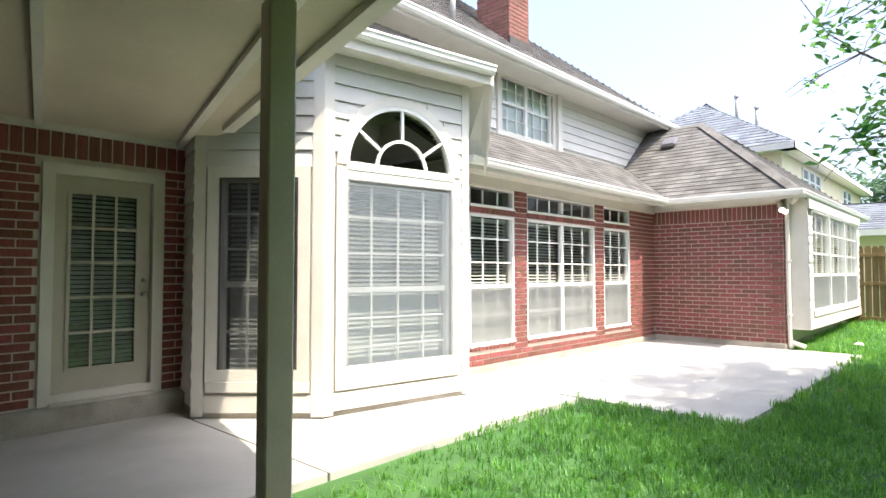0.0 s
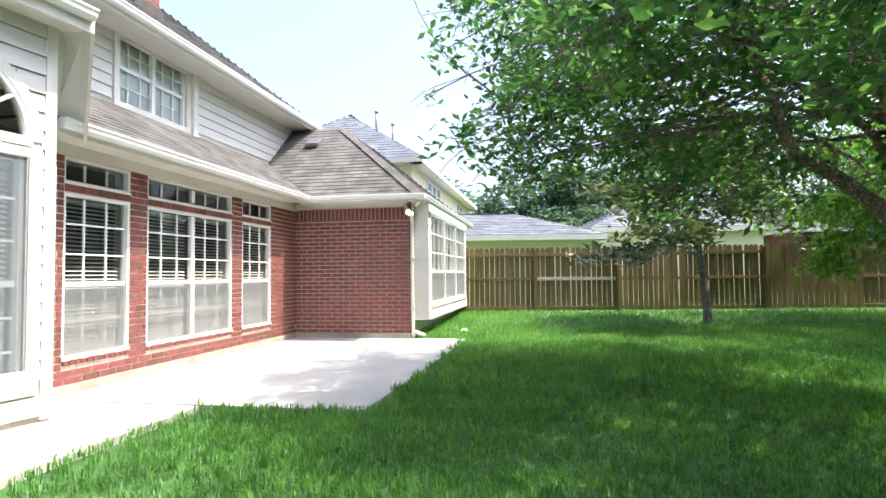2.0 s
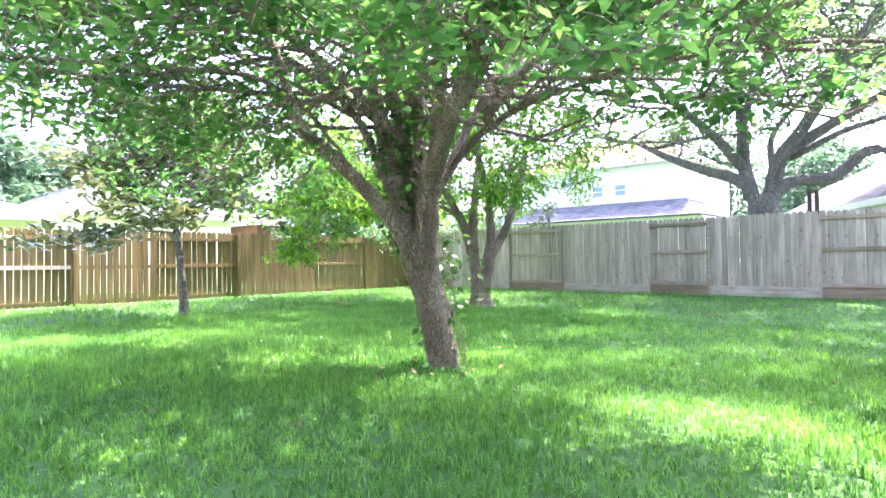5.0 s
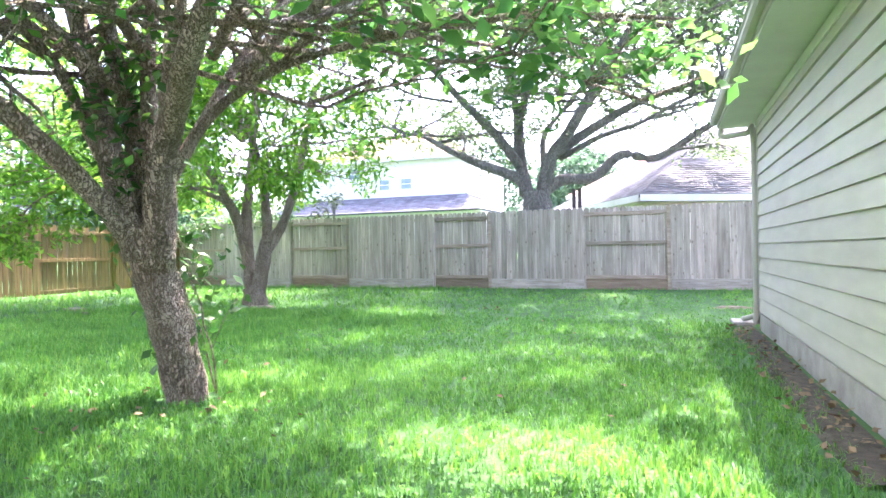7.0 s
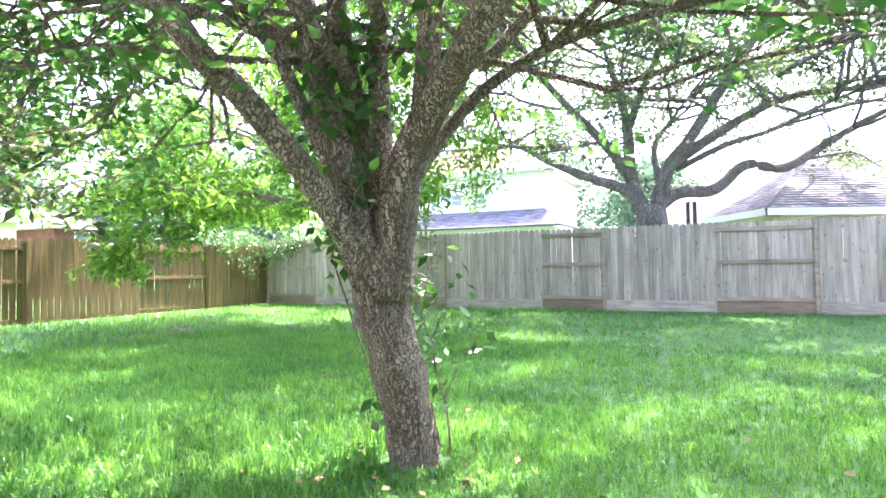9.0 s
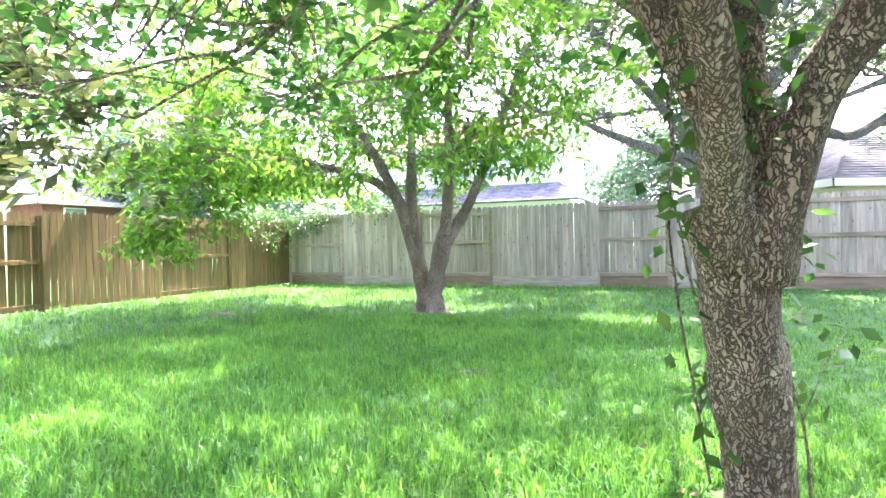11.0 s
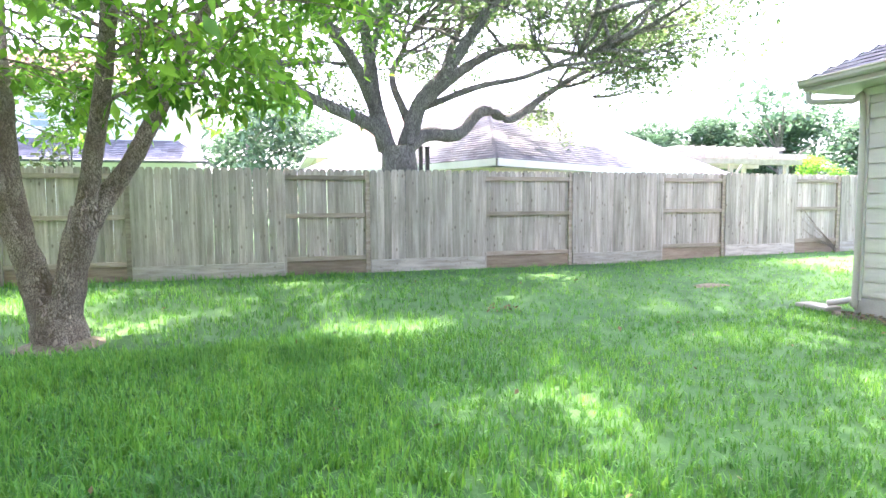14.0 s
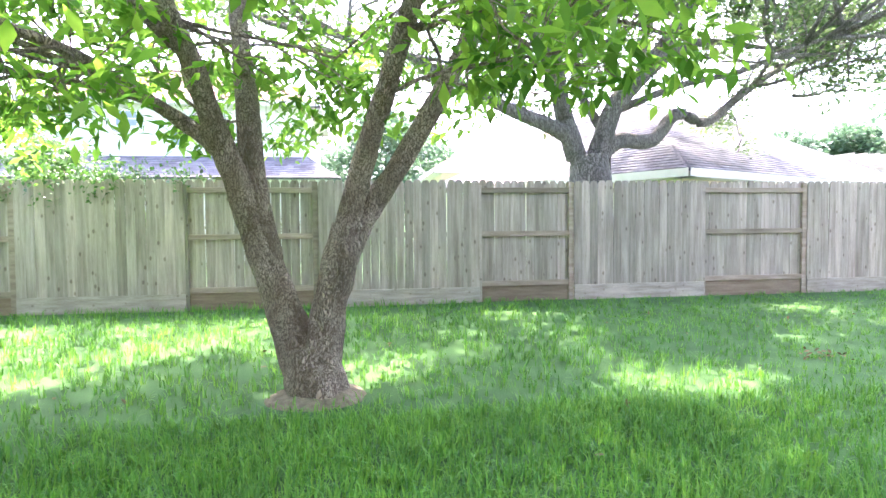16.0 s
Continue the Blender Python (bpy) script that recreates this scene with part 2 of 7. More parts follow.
def glass(name, tint=(0.9, 0.95, 0.95), rough=0.02, alpha=0.35):
    m = bpy.data.materials.new(name)
    m.use_nodes = True
    t = m.node_tree
    n, l = t.nodes, t.links
    gl, tr, mx, fr = n.new("ShaderNodeBsdfGlossy"), n.new("ShaderNodeBsdfTransparent"), n.new("ShaderNodeMixShader"), n.new("ShaderNodeFresnel")
    gl.inputs["Roughness"].default_value = rough
    tr.inputs[0].default_value = (*tint, 1)
    fr.inputs[0].default_value = 1.52
    l.new(fr.outputs[0], mx.inputs[0]), l.new(tr.outputs[0], mx.inputs[1]), l.new(gl.outputs[0], mx.inputs[2])
    l.new(mx.outputs[0], n["Material Output"].inputs[0])
    return m


M_GLASS = glass("window_glass")


def screen_mat(name, colour, clear):
    """Woven sun screen: part cloth, part open weave."""
    m = bpy.data.materials.new(name)
    m.use_nodes = True
    t = m.node_tree
    n, l = t.nodes, t.links
    bs, tr, mx = n["Principled BSDF"], n.new("ShaderNodeBsdfTransparent"), n.new("ShaderNodeMixShader")
    no = n.new("ShaderNodeTexNoise")
    no.inputs["Scale"].default_value = 3
    cr = n.new("ShaderNodeMix")
    cr.data_type = "RGBA"
    cr.inputs[6].default_value, cr.inputs[7].default_value = (*[c * 0.85 for c in colour], 1), (*[min(1, c * 1.15) for c in colour], 1)
    l.new(no.outputs[0], cr.inputs[0]), l.new(cr.outputs[2], bs.inputs["Base Color"])
    bs.inputs["Roughness"].default_value = 0.45
    mx.inputs[0].default_value = clear
    l.new(bs.outputs[0], mx.inputs[1]), l.new(tr.outputs[0], mx.inputs[2])
    l.new(mx.outputs[0], n["Material Output"].inputs[0])
    return m


M_SCREEN = screen_mat("grey_sun_screen", (0.24, 0.275, 0.315), 0.50)
M_SCREEN_DARK = screen_mat("charcoal_sun_screen", (0.05, 0.055, 0.06), 0.35)
M_INSECT = screen_mat("grey_insect_screen", (0.24, 0.25, 0.26), 0.45)
M_LAMP = bpy.data.materials.new("lit_bulb")
M_LAMP.use_nodes = True
M_LAMP.node_tree.nodes["Principled BSDF"].inputs["Base Color"].default_value = (0.9, 0.85, 0.75, 1)
M_LAMP.node_tree.nodes["Principled BSDF"].inputs["Emission Color"].default_value = (1, 0.85, 0.6, 1)
M_LAMP.node_tree.nodes["Principled BSDF"].inputs["Emission Strength"].default_value = 4

# ---------------------------------------------------------------- building blocks


def finish(name, bm, mat, parent=None, label="", m=None):
    me = bpy.data.meshes.new(name)
    bm.to_mesh(me)
    bm.free()
    me.materials.append(mat)
    ob = new(name, me)
    if m is not None:
        ob.matrix_world = m
    if parent is not None:
        ob.parent = parent
    if label:
        ob["label"] = label
    return ob


def part(name, bm, mat, parent, label="", m=None):
    return finish(name, bm, mat, parent, label, m)


def thing(name, label, category, group="", kind="", m=None):
    ob = new(name)
    ob.empty_display_size = 0.2
    if m is not None:
        ob.matrix_world = m
    return tagged(ob, label, category, group, kind)


def shared(name, me, parent, m):
    ob = new(name, me)
    ob.parent = parent
    ob.matrix_local = m
    return ob


def box(bm, x0, x1, y0, y1, z0, z1, bevel=0.0):
    vs = [bm.verts.new((x, y, z)) for z in (z0, z1) for y in (y0, y1) for x in (x0, x1)]
    fs = [bm.faces.new([vs[i] for i in f]) for f in ((0, 2, 3, 1), (4, 5, 7, 6), (0, 1, 5, 4), (2, 6, 7, 3), (0, 4, 6, 2), (1, 3, 7, 5))]
    if bevel:
        es = list({e for f in fs for e in f.edges})
        bmesh.ops.bevel(bm, geom=es, offset=bevel, segments=1, affect="EDGES")
    return bm


def boxbm(*a, bevel=0.0):
    return box(bmesh.new(), *a, bevel=bevel)


def boxmesh(name, sx, sy, sz, mat, bevel=0.0):
    """A block about its own centre, to be shared by many pieces."""
    bm = boxbm(-sx / 2, sx / 2, -sy / 2, sy / 2, -sz / 2, sz / 2, bevel=bevel)
    me = bpy.data.meshes.new(name)
    bm.to_mesh(me)
    bm.free()
    me.materials.append(mat)
    return me


def sheet(x0, x1, y, z0, z1):
    """A pane of glass that faces the garden."""
    bm = bmesh.new()
    bm.faces.new([bm.verts.new(p) for p in ((x0, y, z0), (x1, y, z0), (x1, y, z1), (x0, y, z1))])
    return bm


def prism(bm, pts, z0, z1):
    """An upright block over a plan polygon given counter-clockwise."""
    lo, hi = [bm.verts.new((x, y, z0)) for x, y in pts], [bm.verts.new((x, y, z1)) for x, y in pts]
    bm.faces.new(lo[::-1]), bm.faces.new(hi)
    for i in range(len(pts)):
        j = (i + 1) % len(pts)
        bm.faces.new((lo[i], lo[j], hi[j], hi[i]))
    return bm


def slab(bm, pts, thick):
    """A flat board over any planar polygon, thickened downwards along its normal."""
    p = [Vector(q) for q in pts]
    nrm = (p[1] - p[0]).cross(p[2] - p[0]).normalized()
    a, b = [bm.verts.new(q) for q in p], [bm.verts.new(q - nrm * thick) for q in p]
    bm.faces.new(a), bm.faces.new(b[::-1])
    for i in range(len(p)):
        j = (i + 1) % len(p)
        bm.faces.new((a[j], a[i], b[i], b[j]))
    return bm


def smooth_line(pts, n=6):
    """Catmull-Rom points through a coarse line."""
    p = [Vector(q) for q in pts]
    p = [p[0] * 2 - p[1]] + p + [p[-1] * 2 - p[-2]]
    out = []
    for i in range(1, len(p) - 2):
        for k in range(n):
            s = k / n
            out.append(0.5 * ((2 * p[i]) + (p[i + 1] - p[i - 1]) * s + (2 * p[i - 1] - 5 * p[i] + 4 * p[i + 1] - p[i + 2]) * s * s + (3 * p[i] - p[i - 1] - 3 * p[i + 1] + p[i + 2]) * s ** 3))
    out.append(p[-2])
    return out


def tube(bm, pts, r0, r1, sides=8, rough=0.0, flare=0.0):
    """A tapered round limb along points."""
    rings = []
    side = Vector((0.9, 0.3, 0.1))
    for i, q in enumerate(pts):
        d = (pts[min(i + 1, len(pts) - 1)] - pts[max(i - 1, 0)])
        d = d.normalized() if d.length > 1e-6 else Vector((0, 0, 1))
        a = (side - d * side.dot(d)).normalized()
        b = d.cross(a)
        f = i / max(1, len(pts) - 1)
        r = r0 + (r1 - r0) * f + flare * math.exp(-f * len(pts) / 1.6)
        ring = []
        for k in range(sides):
            w = 2 * math.pi * k / sides
            rr = r * (1 + rough * noise.noise(q * 4 + Vector((math.cos(w), math.sin(w), 0)) * 1.7))
            ring.append(bm.verts.new(q + (a * math.cos(w) + b * math.sin(w)) * rr))
        rings.append(ring)
    for r, s in zip(rings, rings[1:]):
        for k in range(sides):
            bm.faces.new((r[k], r[(k + 1) % sides], s[(k + 1) % sides], s[k]))
    bm.faces.new(rings[0][::-1]), bm.faces.new(rings[-1])
    for f in bm.faces:
        f.smooth = True
    return bm


def pipe(bm, pts, r, sides=10):
    return tube(bm, [Vector(p) for p in pts], r, r, sides)


def leaves_mesh(name, centres, size, mat, rng, droop=0.35, slim=0.5, clump=1):
    """Leaves as folded pointed blades about the given centres, all in one mesh."""
    c = np.repeat(np.asarray(centres, float), clump, axis=0)
    n = len(c)
    az, el = rng.uniform(0, 2 * np.pi, n), rng.normal(-droop, 0.45, n)
    d = np.stack([np.cos(az) * np.cos(el), np.sin(az) * np.cos(el), np.sin(el)], 1)
    s = np.cross(d, np.stack([rng.normal(0, .5, n), rng.normal(0, .5, n), np.ones(n)], 1))
    s /= np.linalg.norm(s, axis=1)[:, None] + 1e-9
    up = np.cross(s, d)
    L = size * rng.uniform(0.65, 1.35, n)[:, None]
    W = L * slim
    base = c + rng.normal(0, size * 0.25, (n, 3))
    v = np.stack([base, base + d * L * 0.45 + s * W * 0.5 + up * W * 0.12, base + d * L, base + d * L * 0.45 - s * W * 0.5 + up * W * 0.12], 1).reshape(-1, 3)
    f = np.arange(n * 4).reshape(n, 4)
    tri = np.concatenate([f[:, [0, 1, 2]], f[:, [0, 2, 3]]], 1).reshape(-1)
    me = bpy.data.meshes.new(name)
    me.vertices.add(n * 4), me.loops.add(n * 6), me.polygons.add(n * 2)
    me.vertices.foreach_set("co", v.reshape(-1))
    me.loops.foreach_set("vertex_index", tri)
    me.polygons.foreach_set("loop_start", np.arange(n * 2) * 3)
    me.update(calc_edges=True)
    me.materials.append(mat)
    return me


def sprigs(tips, per, spread, rng, flat=0.6):
    """Leaf places scattered about twig ends."""
    t = np.asarray(tips, float)
    c = np.repeat(t, per, axis=0)
    return c + rng.normal(0, spread, c.shape) * np.array([1, 1, flat])


def grow(bm, start, direction, length, radius, rng, tips, depth, up=0.15, spread=0.7, kids=3, droop=0.0, low=2.15, clip=None):
    """A branch that wanders and forks; its ends are noted for leaves."""
    d = Vector(direction).normalized()
    p = Vector(start)
    if clip and (clip(p + d * length) or clip(p + d * length * 0.5)):
        return
    pts = [p.copy()]
    n = 4
    for i in range(n):
        d = (d + Vector((rng.normal(0, .16), rng.normal(0, .16), rng.normal(up * 0.3 - droop, .10)))).normalized()
        if p.z + d.z * length / n < low and d.z < 0:
            d = Vector((d.x, d.y, -0.3 * d.z + 0.05)).normalized()
        p = p + d * length / n
        pts.append(p.copy())
        if depth <= 1 and i > 0:
            tips.append(tuple(p))
    tube(bm, pts, radius, radius * 0.55, 5 if depth < 2 else 6)
    if depth == 0:
        return
    for k in range(kids):
        f = rng.uniform(0.35, 1.0) if k else 1.0
        q = pts[max(1, int(round(f * n)))]
        ax = Vector((rng.normal(), rng.normal(), rng.normal() * 0.5))
        nd = (d + ax.normalized() * spread * rng.uniform(0.6, 1.2)).normalized()
        grow(bm, q, nd, length * rng.uniform(0.55, 0.8), radius * 0.5, rng, tips, depth - 1, up, spread, kids, droop, low, clip)


def frame_ring(bm, x0, x1, z0, z1, w, y0, y1):
    """Four bars round an opening, mitred by butting."""
    box(bm, x0, x0 + w, y0, y1, z0, z1), box(bm, x1 - w, x1, y0, y1, z0, z1)
    box(bm, x0 + w, x1 - w, y0, y1, z0, z0 + w), box(bm, x0 + w, x1 - w, y0, y1, z1 - w, z1)
    return bm


# the house stands turned against the fences: u runs along its back wall, v into it
HOUSE = Matrix.Translation((11.68, 4.63, 0)) @ Matrix.Rotation(radians(-9.5), 4, "Z")


def hpose(u, v, z=0.0, turn=0.0):
    return HOUSE @ Matrix.Translation((u, v, z)) @ Matrix.Rotation(radians(turn), 4, "Z")


# ---------------------------------------------------------------- ground


def smoothstep(a, b, x):
    t = min(1, max(0, (x - a) / (b - a)))
    return t * t * (3 - 2 * t)


def ground_z(x, y):
    z = 0.17 * max(smoothstep(-10.5, -15.3, y), smoothstep(11.5, 16.6, x))
    z += 0.10 * smoothstep(1.0, -5.5, x) * smoothstep(-8, -15, y)
    return z - 0.02


HOUSE_INV = HOUSE.inverted()


def on_paving(x, y, pad=0.0):
    p = HOUSE_INV @ Vector((x, y, 0))
    u, v = p.x, p.y
    if v > -1.8 - pad and u < -5.9 + pad:
        return True
    if -6.2 - pad < u < 0.05 + pad and v > -3.52 - pad:
        return True
    return u > 0 and v > -2.45 - pad


def make_ground():
    xs = [-900, -200, -60, -25] + [-14 + 0.5 * i for i in range(66)] + [25, 40, 90, 250, 900]
    ys = [-900, -250, -90, -45, -30, -22] + [-17 + 0.5 * i for i in range(55)] + [14, 25, 60, 200, 900]
    bm = bmesh.new()
    grid = [[bm.verts.new((x, y, ground_z(x, y) + (0.02 * noise.noise(Vector((x * .6, y * .6, 0))) if abs(x) < 20 and abs(y) < 18 else 0) - (0.05 if on_paving(x, y, 0.3) else 0))) for x in xs] for y in ys]
    for a, b in zip(grid, grid[1:]):
        for i in range(len(xs) - 1):
            bm.faces.new((a[i], a[i + 1], b[i + 1], b[i]))
    for f in bm.faces:
        f.smooth = True
    return tagged(finish("ground", bm, M_LAWN), "green mown lawn ground rising gently to the fences", "lawn", kind="structure")


make_ground()


def make_paving():
    bm = prism(bmesh.new(), [(-6.2, -3.5), (0.05, -3.6), (0.05, 0.0), (-6.2, 0.0)], -0.12, 0.0)
    tagged(finish("patio", bm, M_CONCRETE, m=HOUSE), "pale concrete patio slab beside the back wall", "patio", kind="structure")
    # walk in bays with open joints
    walk_way = tagged(new("pavement"), "pale concrete walk in jointed bays along the house", "walkway", kind="structure")
    walk_way.matrix_world = HOUSE
    edges = [-6.215, -7.85, -9.6, -11.6, -13.6, -15.6, -18]
    for a, b in zip(edges, edges[1:]):
        bm = boxbm(b + 0.008, a - 0.008, -1.8, 0.85, -0.12, 0.0, bevel=0.006)
        p = part("paving_bay", bm, M_CONCRETE, walk_way)


make_paving()

# ---------------------------------------------------------------- house: walls, windows, roofs
COURSE, BRICK_L, JOINT = 0.0814, 0.262, 0.014


def wall_body(name, label, x0, x1, z0, z1, holes, thick, mat, m, front=0.0):
    """A wall of real thickness, pierced by its openings (x0, x1, z0, z1)."""
    xs = sorted({x0, x1, *[h[0] for h in holes], *[h[1] for h in holes]})
    bm = bmesh.new()
    for a, b in zip(xs, xs[1:]):
        spans = sorted((h[2], h[3]) for h in holes if h[0] < b - 1e-6 and h[1] > a + 1e-6)
        z = z0
        for s, e in spans + [(z1, z1)]:
            if s > z + 1e-6:
                box(bm, a, b, front, front + thick, z, s)
            z = max(z, e)
    return tagged(finish(name, bm, mat, m=m), label, "wall", kind="structure")


def brick_row(wall, me, x0, x1, z0, z1, holes, front, offset=0.0, z_first=None):
    """Running bond on the front of a wall, each brick an object on one shared mesh."""
    zz = z0
    row = 0
    rng = np.random.default_rng(5)
    while zz + COURSE <= z1 + 1e-4:
        spans = [(x0, x1)]
        for h in holes:
            if h[2] < zz + COURSE * 0.6 and h[3] > zz + COURSE * 0.4:
                spans = [q for a, b in spans for q in ((a, min(b, h[0])), (max(a, h[1]), b)) if q[1] - q[0] > 0.03]
        for a, b in spans:
            x = a - (BRICK_L / 2 if row % 2 else 0) + offset
            while x < b:
                p, q = max(a, x), min(b, x + BRICK_L)
                if q - p > 0.045:
                    L = q - p - JOINT
                    shared("brick", me, wall, Matrix.Translation(((p + q) / 2, front + 0.013 - rng.uniform(0.0, 0.003), zz + COURSE / 2)) @ Matrix.Diagonal((L, 1, 1, 1)))
                x += BRICK_L
        zz += COURSE
        row += 1


def soldier_row(wall, me, x0, x1, z0, h, front, pitch=0.088):
    n = max(1, round((x1 - x0) / pitch))
    w = (x1 - x0) / n
    for i in range(n):
        shared("brick", me, wall, Matrix.Translation((x0 + (i + 0.5) * w, front + 0.013 - 0.0015 * (i % 3), z0 + h / 2)) @ Matrix.Diagonal((w - JOINT, 1, (h - JOINT) / (COURSE - JOINT), 1)))


BRICK_ME = boxmesh("brick", 1.0, 0.03, COURSE - JOINT, M_BRICK, bevel=0.0)


SLAT_ME = boxmesh("slat", 1.0, 0.05, 0.003, M_BLIND)


def window(number, w, z0, z1, meet, cols, top_rows, low_rows, m, label, mullion=False, blinds=True, depth=0.05, tilt=28):
    """A sash window in an opening w wide: frame, meeting rail, bars, panes and slatted blind."""
    win = tagged(new("window_%d" % number), label, "window", kind="structure")
    win.matrix_world = m
    part("window_frame", frame_ring(bmesh.new(), 0, w, z0, z1, 0.034 if meet else 0.026, depth - 0.045, depth + 0.05), M_WHITE, win)
    part("window_sill", boxbm(-0.01, w + 0.01, depth - 0.075, depth - 0.047, z0 - 0.02, z0 + (0.025 if meet else 0.0), bevel=0.006), M_WHITE, win)
    if meet:
        part("meeting_rail", boxbm(0.045, w - 0.045, depth - 0.025, depth + 0.03, meet - 0.028, meet + 0.028), M_WHITE, win)
    if mullion:
        part("mullion", boxbm(w / 2 - 0.04, w / 2 + 0.04, depth - 0.03, depth + 0.035, z0 + 0.045, z1 - 0.045), M_WHITE, win)
    for i in range(1, cols):
        x = w * i / cols
        if mullion and abs(x - w / 2) < 0.01:
            continue
        part("muntin", boxbm(x - 0.011, x + 0.011, depth - 0.008, depth + 0.012, z0 + 0.045, z1 - 0.045), M_WHITE, win)
    levels = []
    if meet:
        levels += [meet + (z1 - meet) * k / top_rows for k in range(1, top_rows)] + [z0 + (meet - z0) * k / low_rows for k in range(1, low_rows)]
    else:
        levels += [z0 + (z1 - z0) * k / top_rows for k in range(1, top_rows)]
    for z in levels:
        part("muntin", boxbm(0.045, w - 0.045, depth - 0.0075, depth + 0.0115, z - 0.011, z + 0.011), M_WHITE, win)
    half = [(0.04, w - 0.04)] if not mullion else [(0.04, w / 2 - 0.03), (w / 2 + 0.03, w - 0.04)]
    for a, b in half:
        part("pane", sheet(a, b, depth + 0.014, z0 + 0.04, z1 - 0.04), M_GLASS, win).visible_shadow = False
    if meet and number < 12:      # mesh over the lower sash
        for a, b in half:
            part("insect_screen", sheet(a, b, depth - 0.018, z0 + 0.036, meet - 0.03), M_INSECT, win)
    if blinds:
        for a, b in half:
            z = z0 + 0.06
            while z < z1 - 0.08:
                shared("slat", SLAT_ME, win, Matrix.Translation(((a + b) / 2, depth + (0.085 if tilt < 80 else 0.04), z)) @ Matrix.Rotation(radians(tilt if z > (meet or 0) or tilt > 80 else 62), 4, "X") @ Matrix.Diagonal((b - a - 0.03, 1, 1, 1)))
                z += 0.048
            if tilt > 80:
                part("closed_blind", boxbm(a + 0.012, b - 0.012, depth + 0.022, depth + 0.026, z0 + 0.05, z1 - 0.05), M_BLIND, win)
            part("head_rail", boxbm(a + 0.01, b - 0.01, depth + 0.06, depth + 0.11, z1 - 0.085, z1 - 0.045), M_BLIND, win)
    return win


# back wall with its three windows and transoms
WINS = [(-5.98, -4.95, 3), (-4.62, -2.52, 6), (-2.18, -1.13, 3)]
holes = [(a, b, 0.38, 2.215) for a, b, c in WINS] + [(a, b, 2.33, 2.61) for a, b, c in WINS]
back = wall_body("wall_back", "red brick back wall with three tall windows", -6.6, 0.0, 0.1, 2.8, holes, 0.22, M_MORTAR, HOUSE)
brick_row(back, BRICK_ME, -6.2, -0.002, 0.1, 2.385, [(a - 0.002, b + 0.002, 0.30, 2.34) for a, b, c in WINS], -0.004)
brick_row(back, BRICK_ME, -6.2, -0.002, 0.1 + 28 * COURSE, 2.63, [(a - 0.002, b + 0.002, 2.3, 2.7) for a, b, c in WINS], -0.004)
for a, b, c in WINS:
    soldier_row(back, BRICK_ME, a, b, 0.305, 0.075, -0.022, 0.085)
    soldier_row(back, BRICK_ME, a, b, 2.222, 0.10, -0.012, 0.26)
back_slab = tagged(finish("foundation", boxbm(-6.6, 0.0, -0.03, 0.2, -0.1, 0.1, bevel=0.008), M_SLAB, m=HOUSE), "stained concrete foundation edge under brick", "foundation", kind="structure")
tagged(finish("frieze", boxbm(-6.6, 0.0, -0.035, 0.0, 2.62, 2.75), M_TRIM, m=HOUSE), "cream painted frieze board under the eave", "trim", kind="structure")
for i, (a, b, c) in enumerate(WINS):
    window(i + 1, b - a, 0.38, 2.215, 1.20, c, 3, 2, hpose(a, 0), "tall white sash window with slatted blinds in brick", mullion=c == 6)
    window(i + 4, b - a, 2.33, 2.61, None, c, 1, 1, hpose(a, 0), "narrow white transom window over a tall window", mullion=c == 6, blinds=False)

# wing: end wall, south wall, box window
wing_m = hpose(0, 0, 0, -90)         # local x runs south from the inner corner
end_wall = wall_body("wall_wing_end", "red brick end wall of the wing beside the patio", 0.0, 2.43, 0.1, 2.8, [], 0.22, M_MORTAR, wing_m)
brick_row(end_wall, BRICK_ME, 0.0, 2.43, 0.1, 2.385, [], -0.004)
soldier_row(end_wall, BRICK_ME, 0.0, 2.43, 0.1 + 28 * COURSE + 0.004, 0.27, -0.006)
tagged(finish("foundation", boxbm(0.0, 2.45, -0.03, 0.2, -0.1, 0.1, bevel=0.008), M_SLAB, m=wing_m), "stained concrete foundation edge under brick", "foundation", kind="structure")
tagged(finish("frieze", boxbm(0.0, 2.40, -0.035, 0.0, 2.675, 2.76), M_TRIM, m=wing_m), "cream painted frieze board over the end wall", "trim", kind="structure")
south = wall_body("wall_wing_south", "red brick south wall of the wing", 0.0, 6.4, 0.1, 2.8, [(0.25, 5.5, 0.45, 2.6)], 0.22, M_MORTAR, hpose(0, -2.43))
brick_row(south, BRICK_ME, 0.002, 0.25, 0.1, 2.62, [], -0.004)
tagged(finish("foundation", boxbm(0.0, 6.4, -0.03, 0.2, -0.1, 0.1, bevel=0.008), M_SLAB, m=hpose(0, -2.43)), "stained concrete foundation edge under brick", "foundation", kind="structure")
wing_east = wall_body("wall_wing_east", "plain east wall of the wing", 0.0, 9.0, -0.1, 2.8, [], 0.2, M_SIDING, hpose(6.4, -2.43, 0, 90))


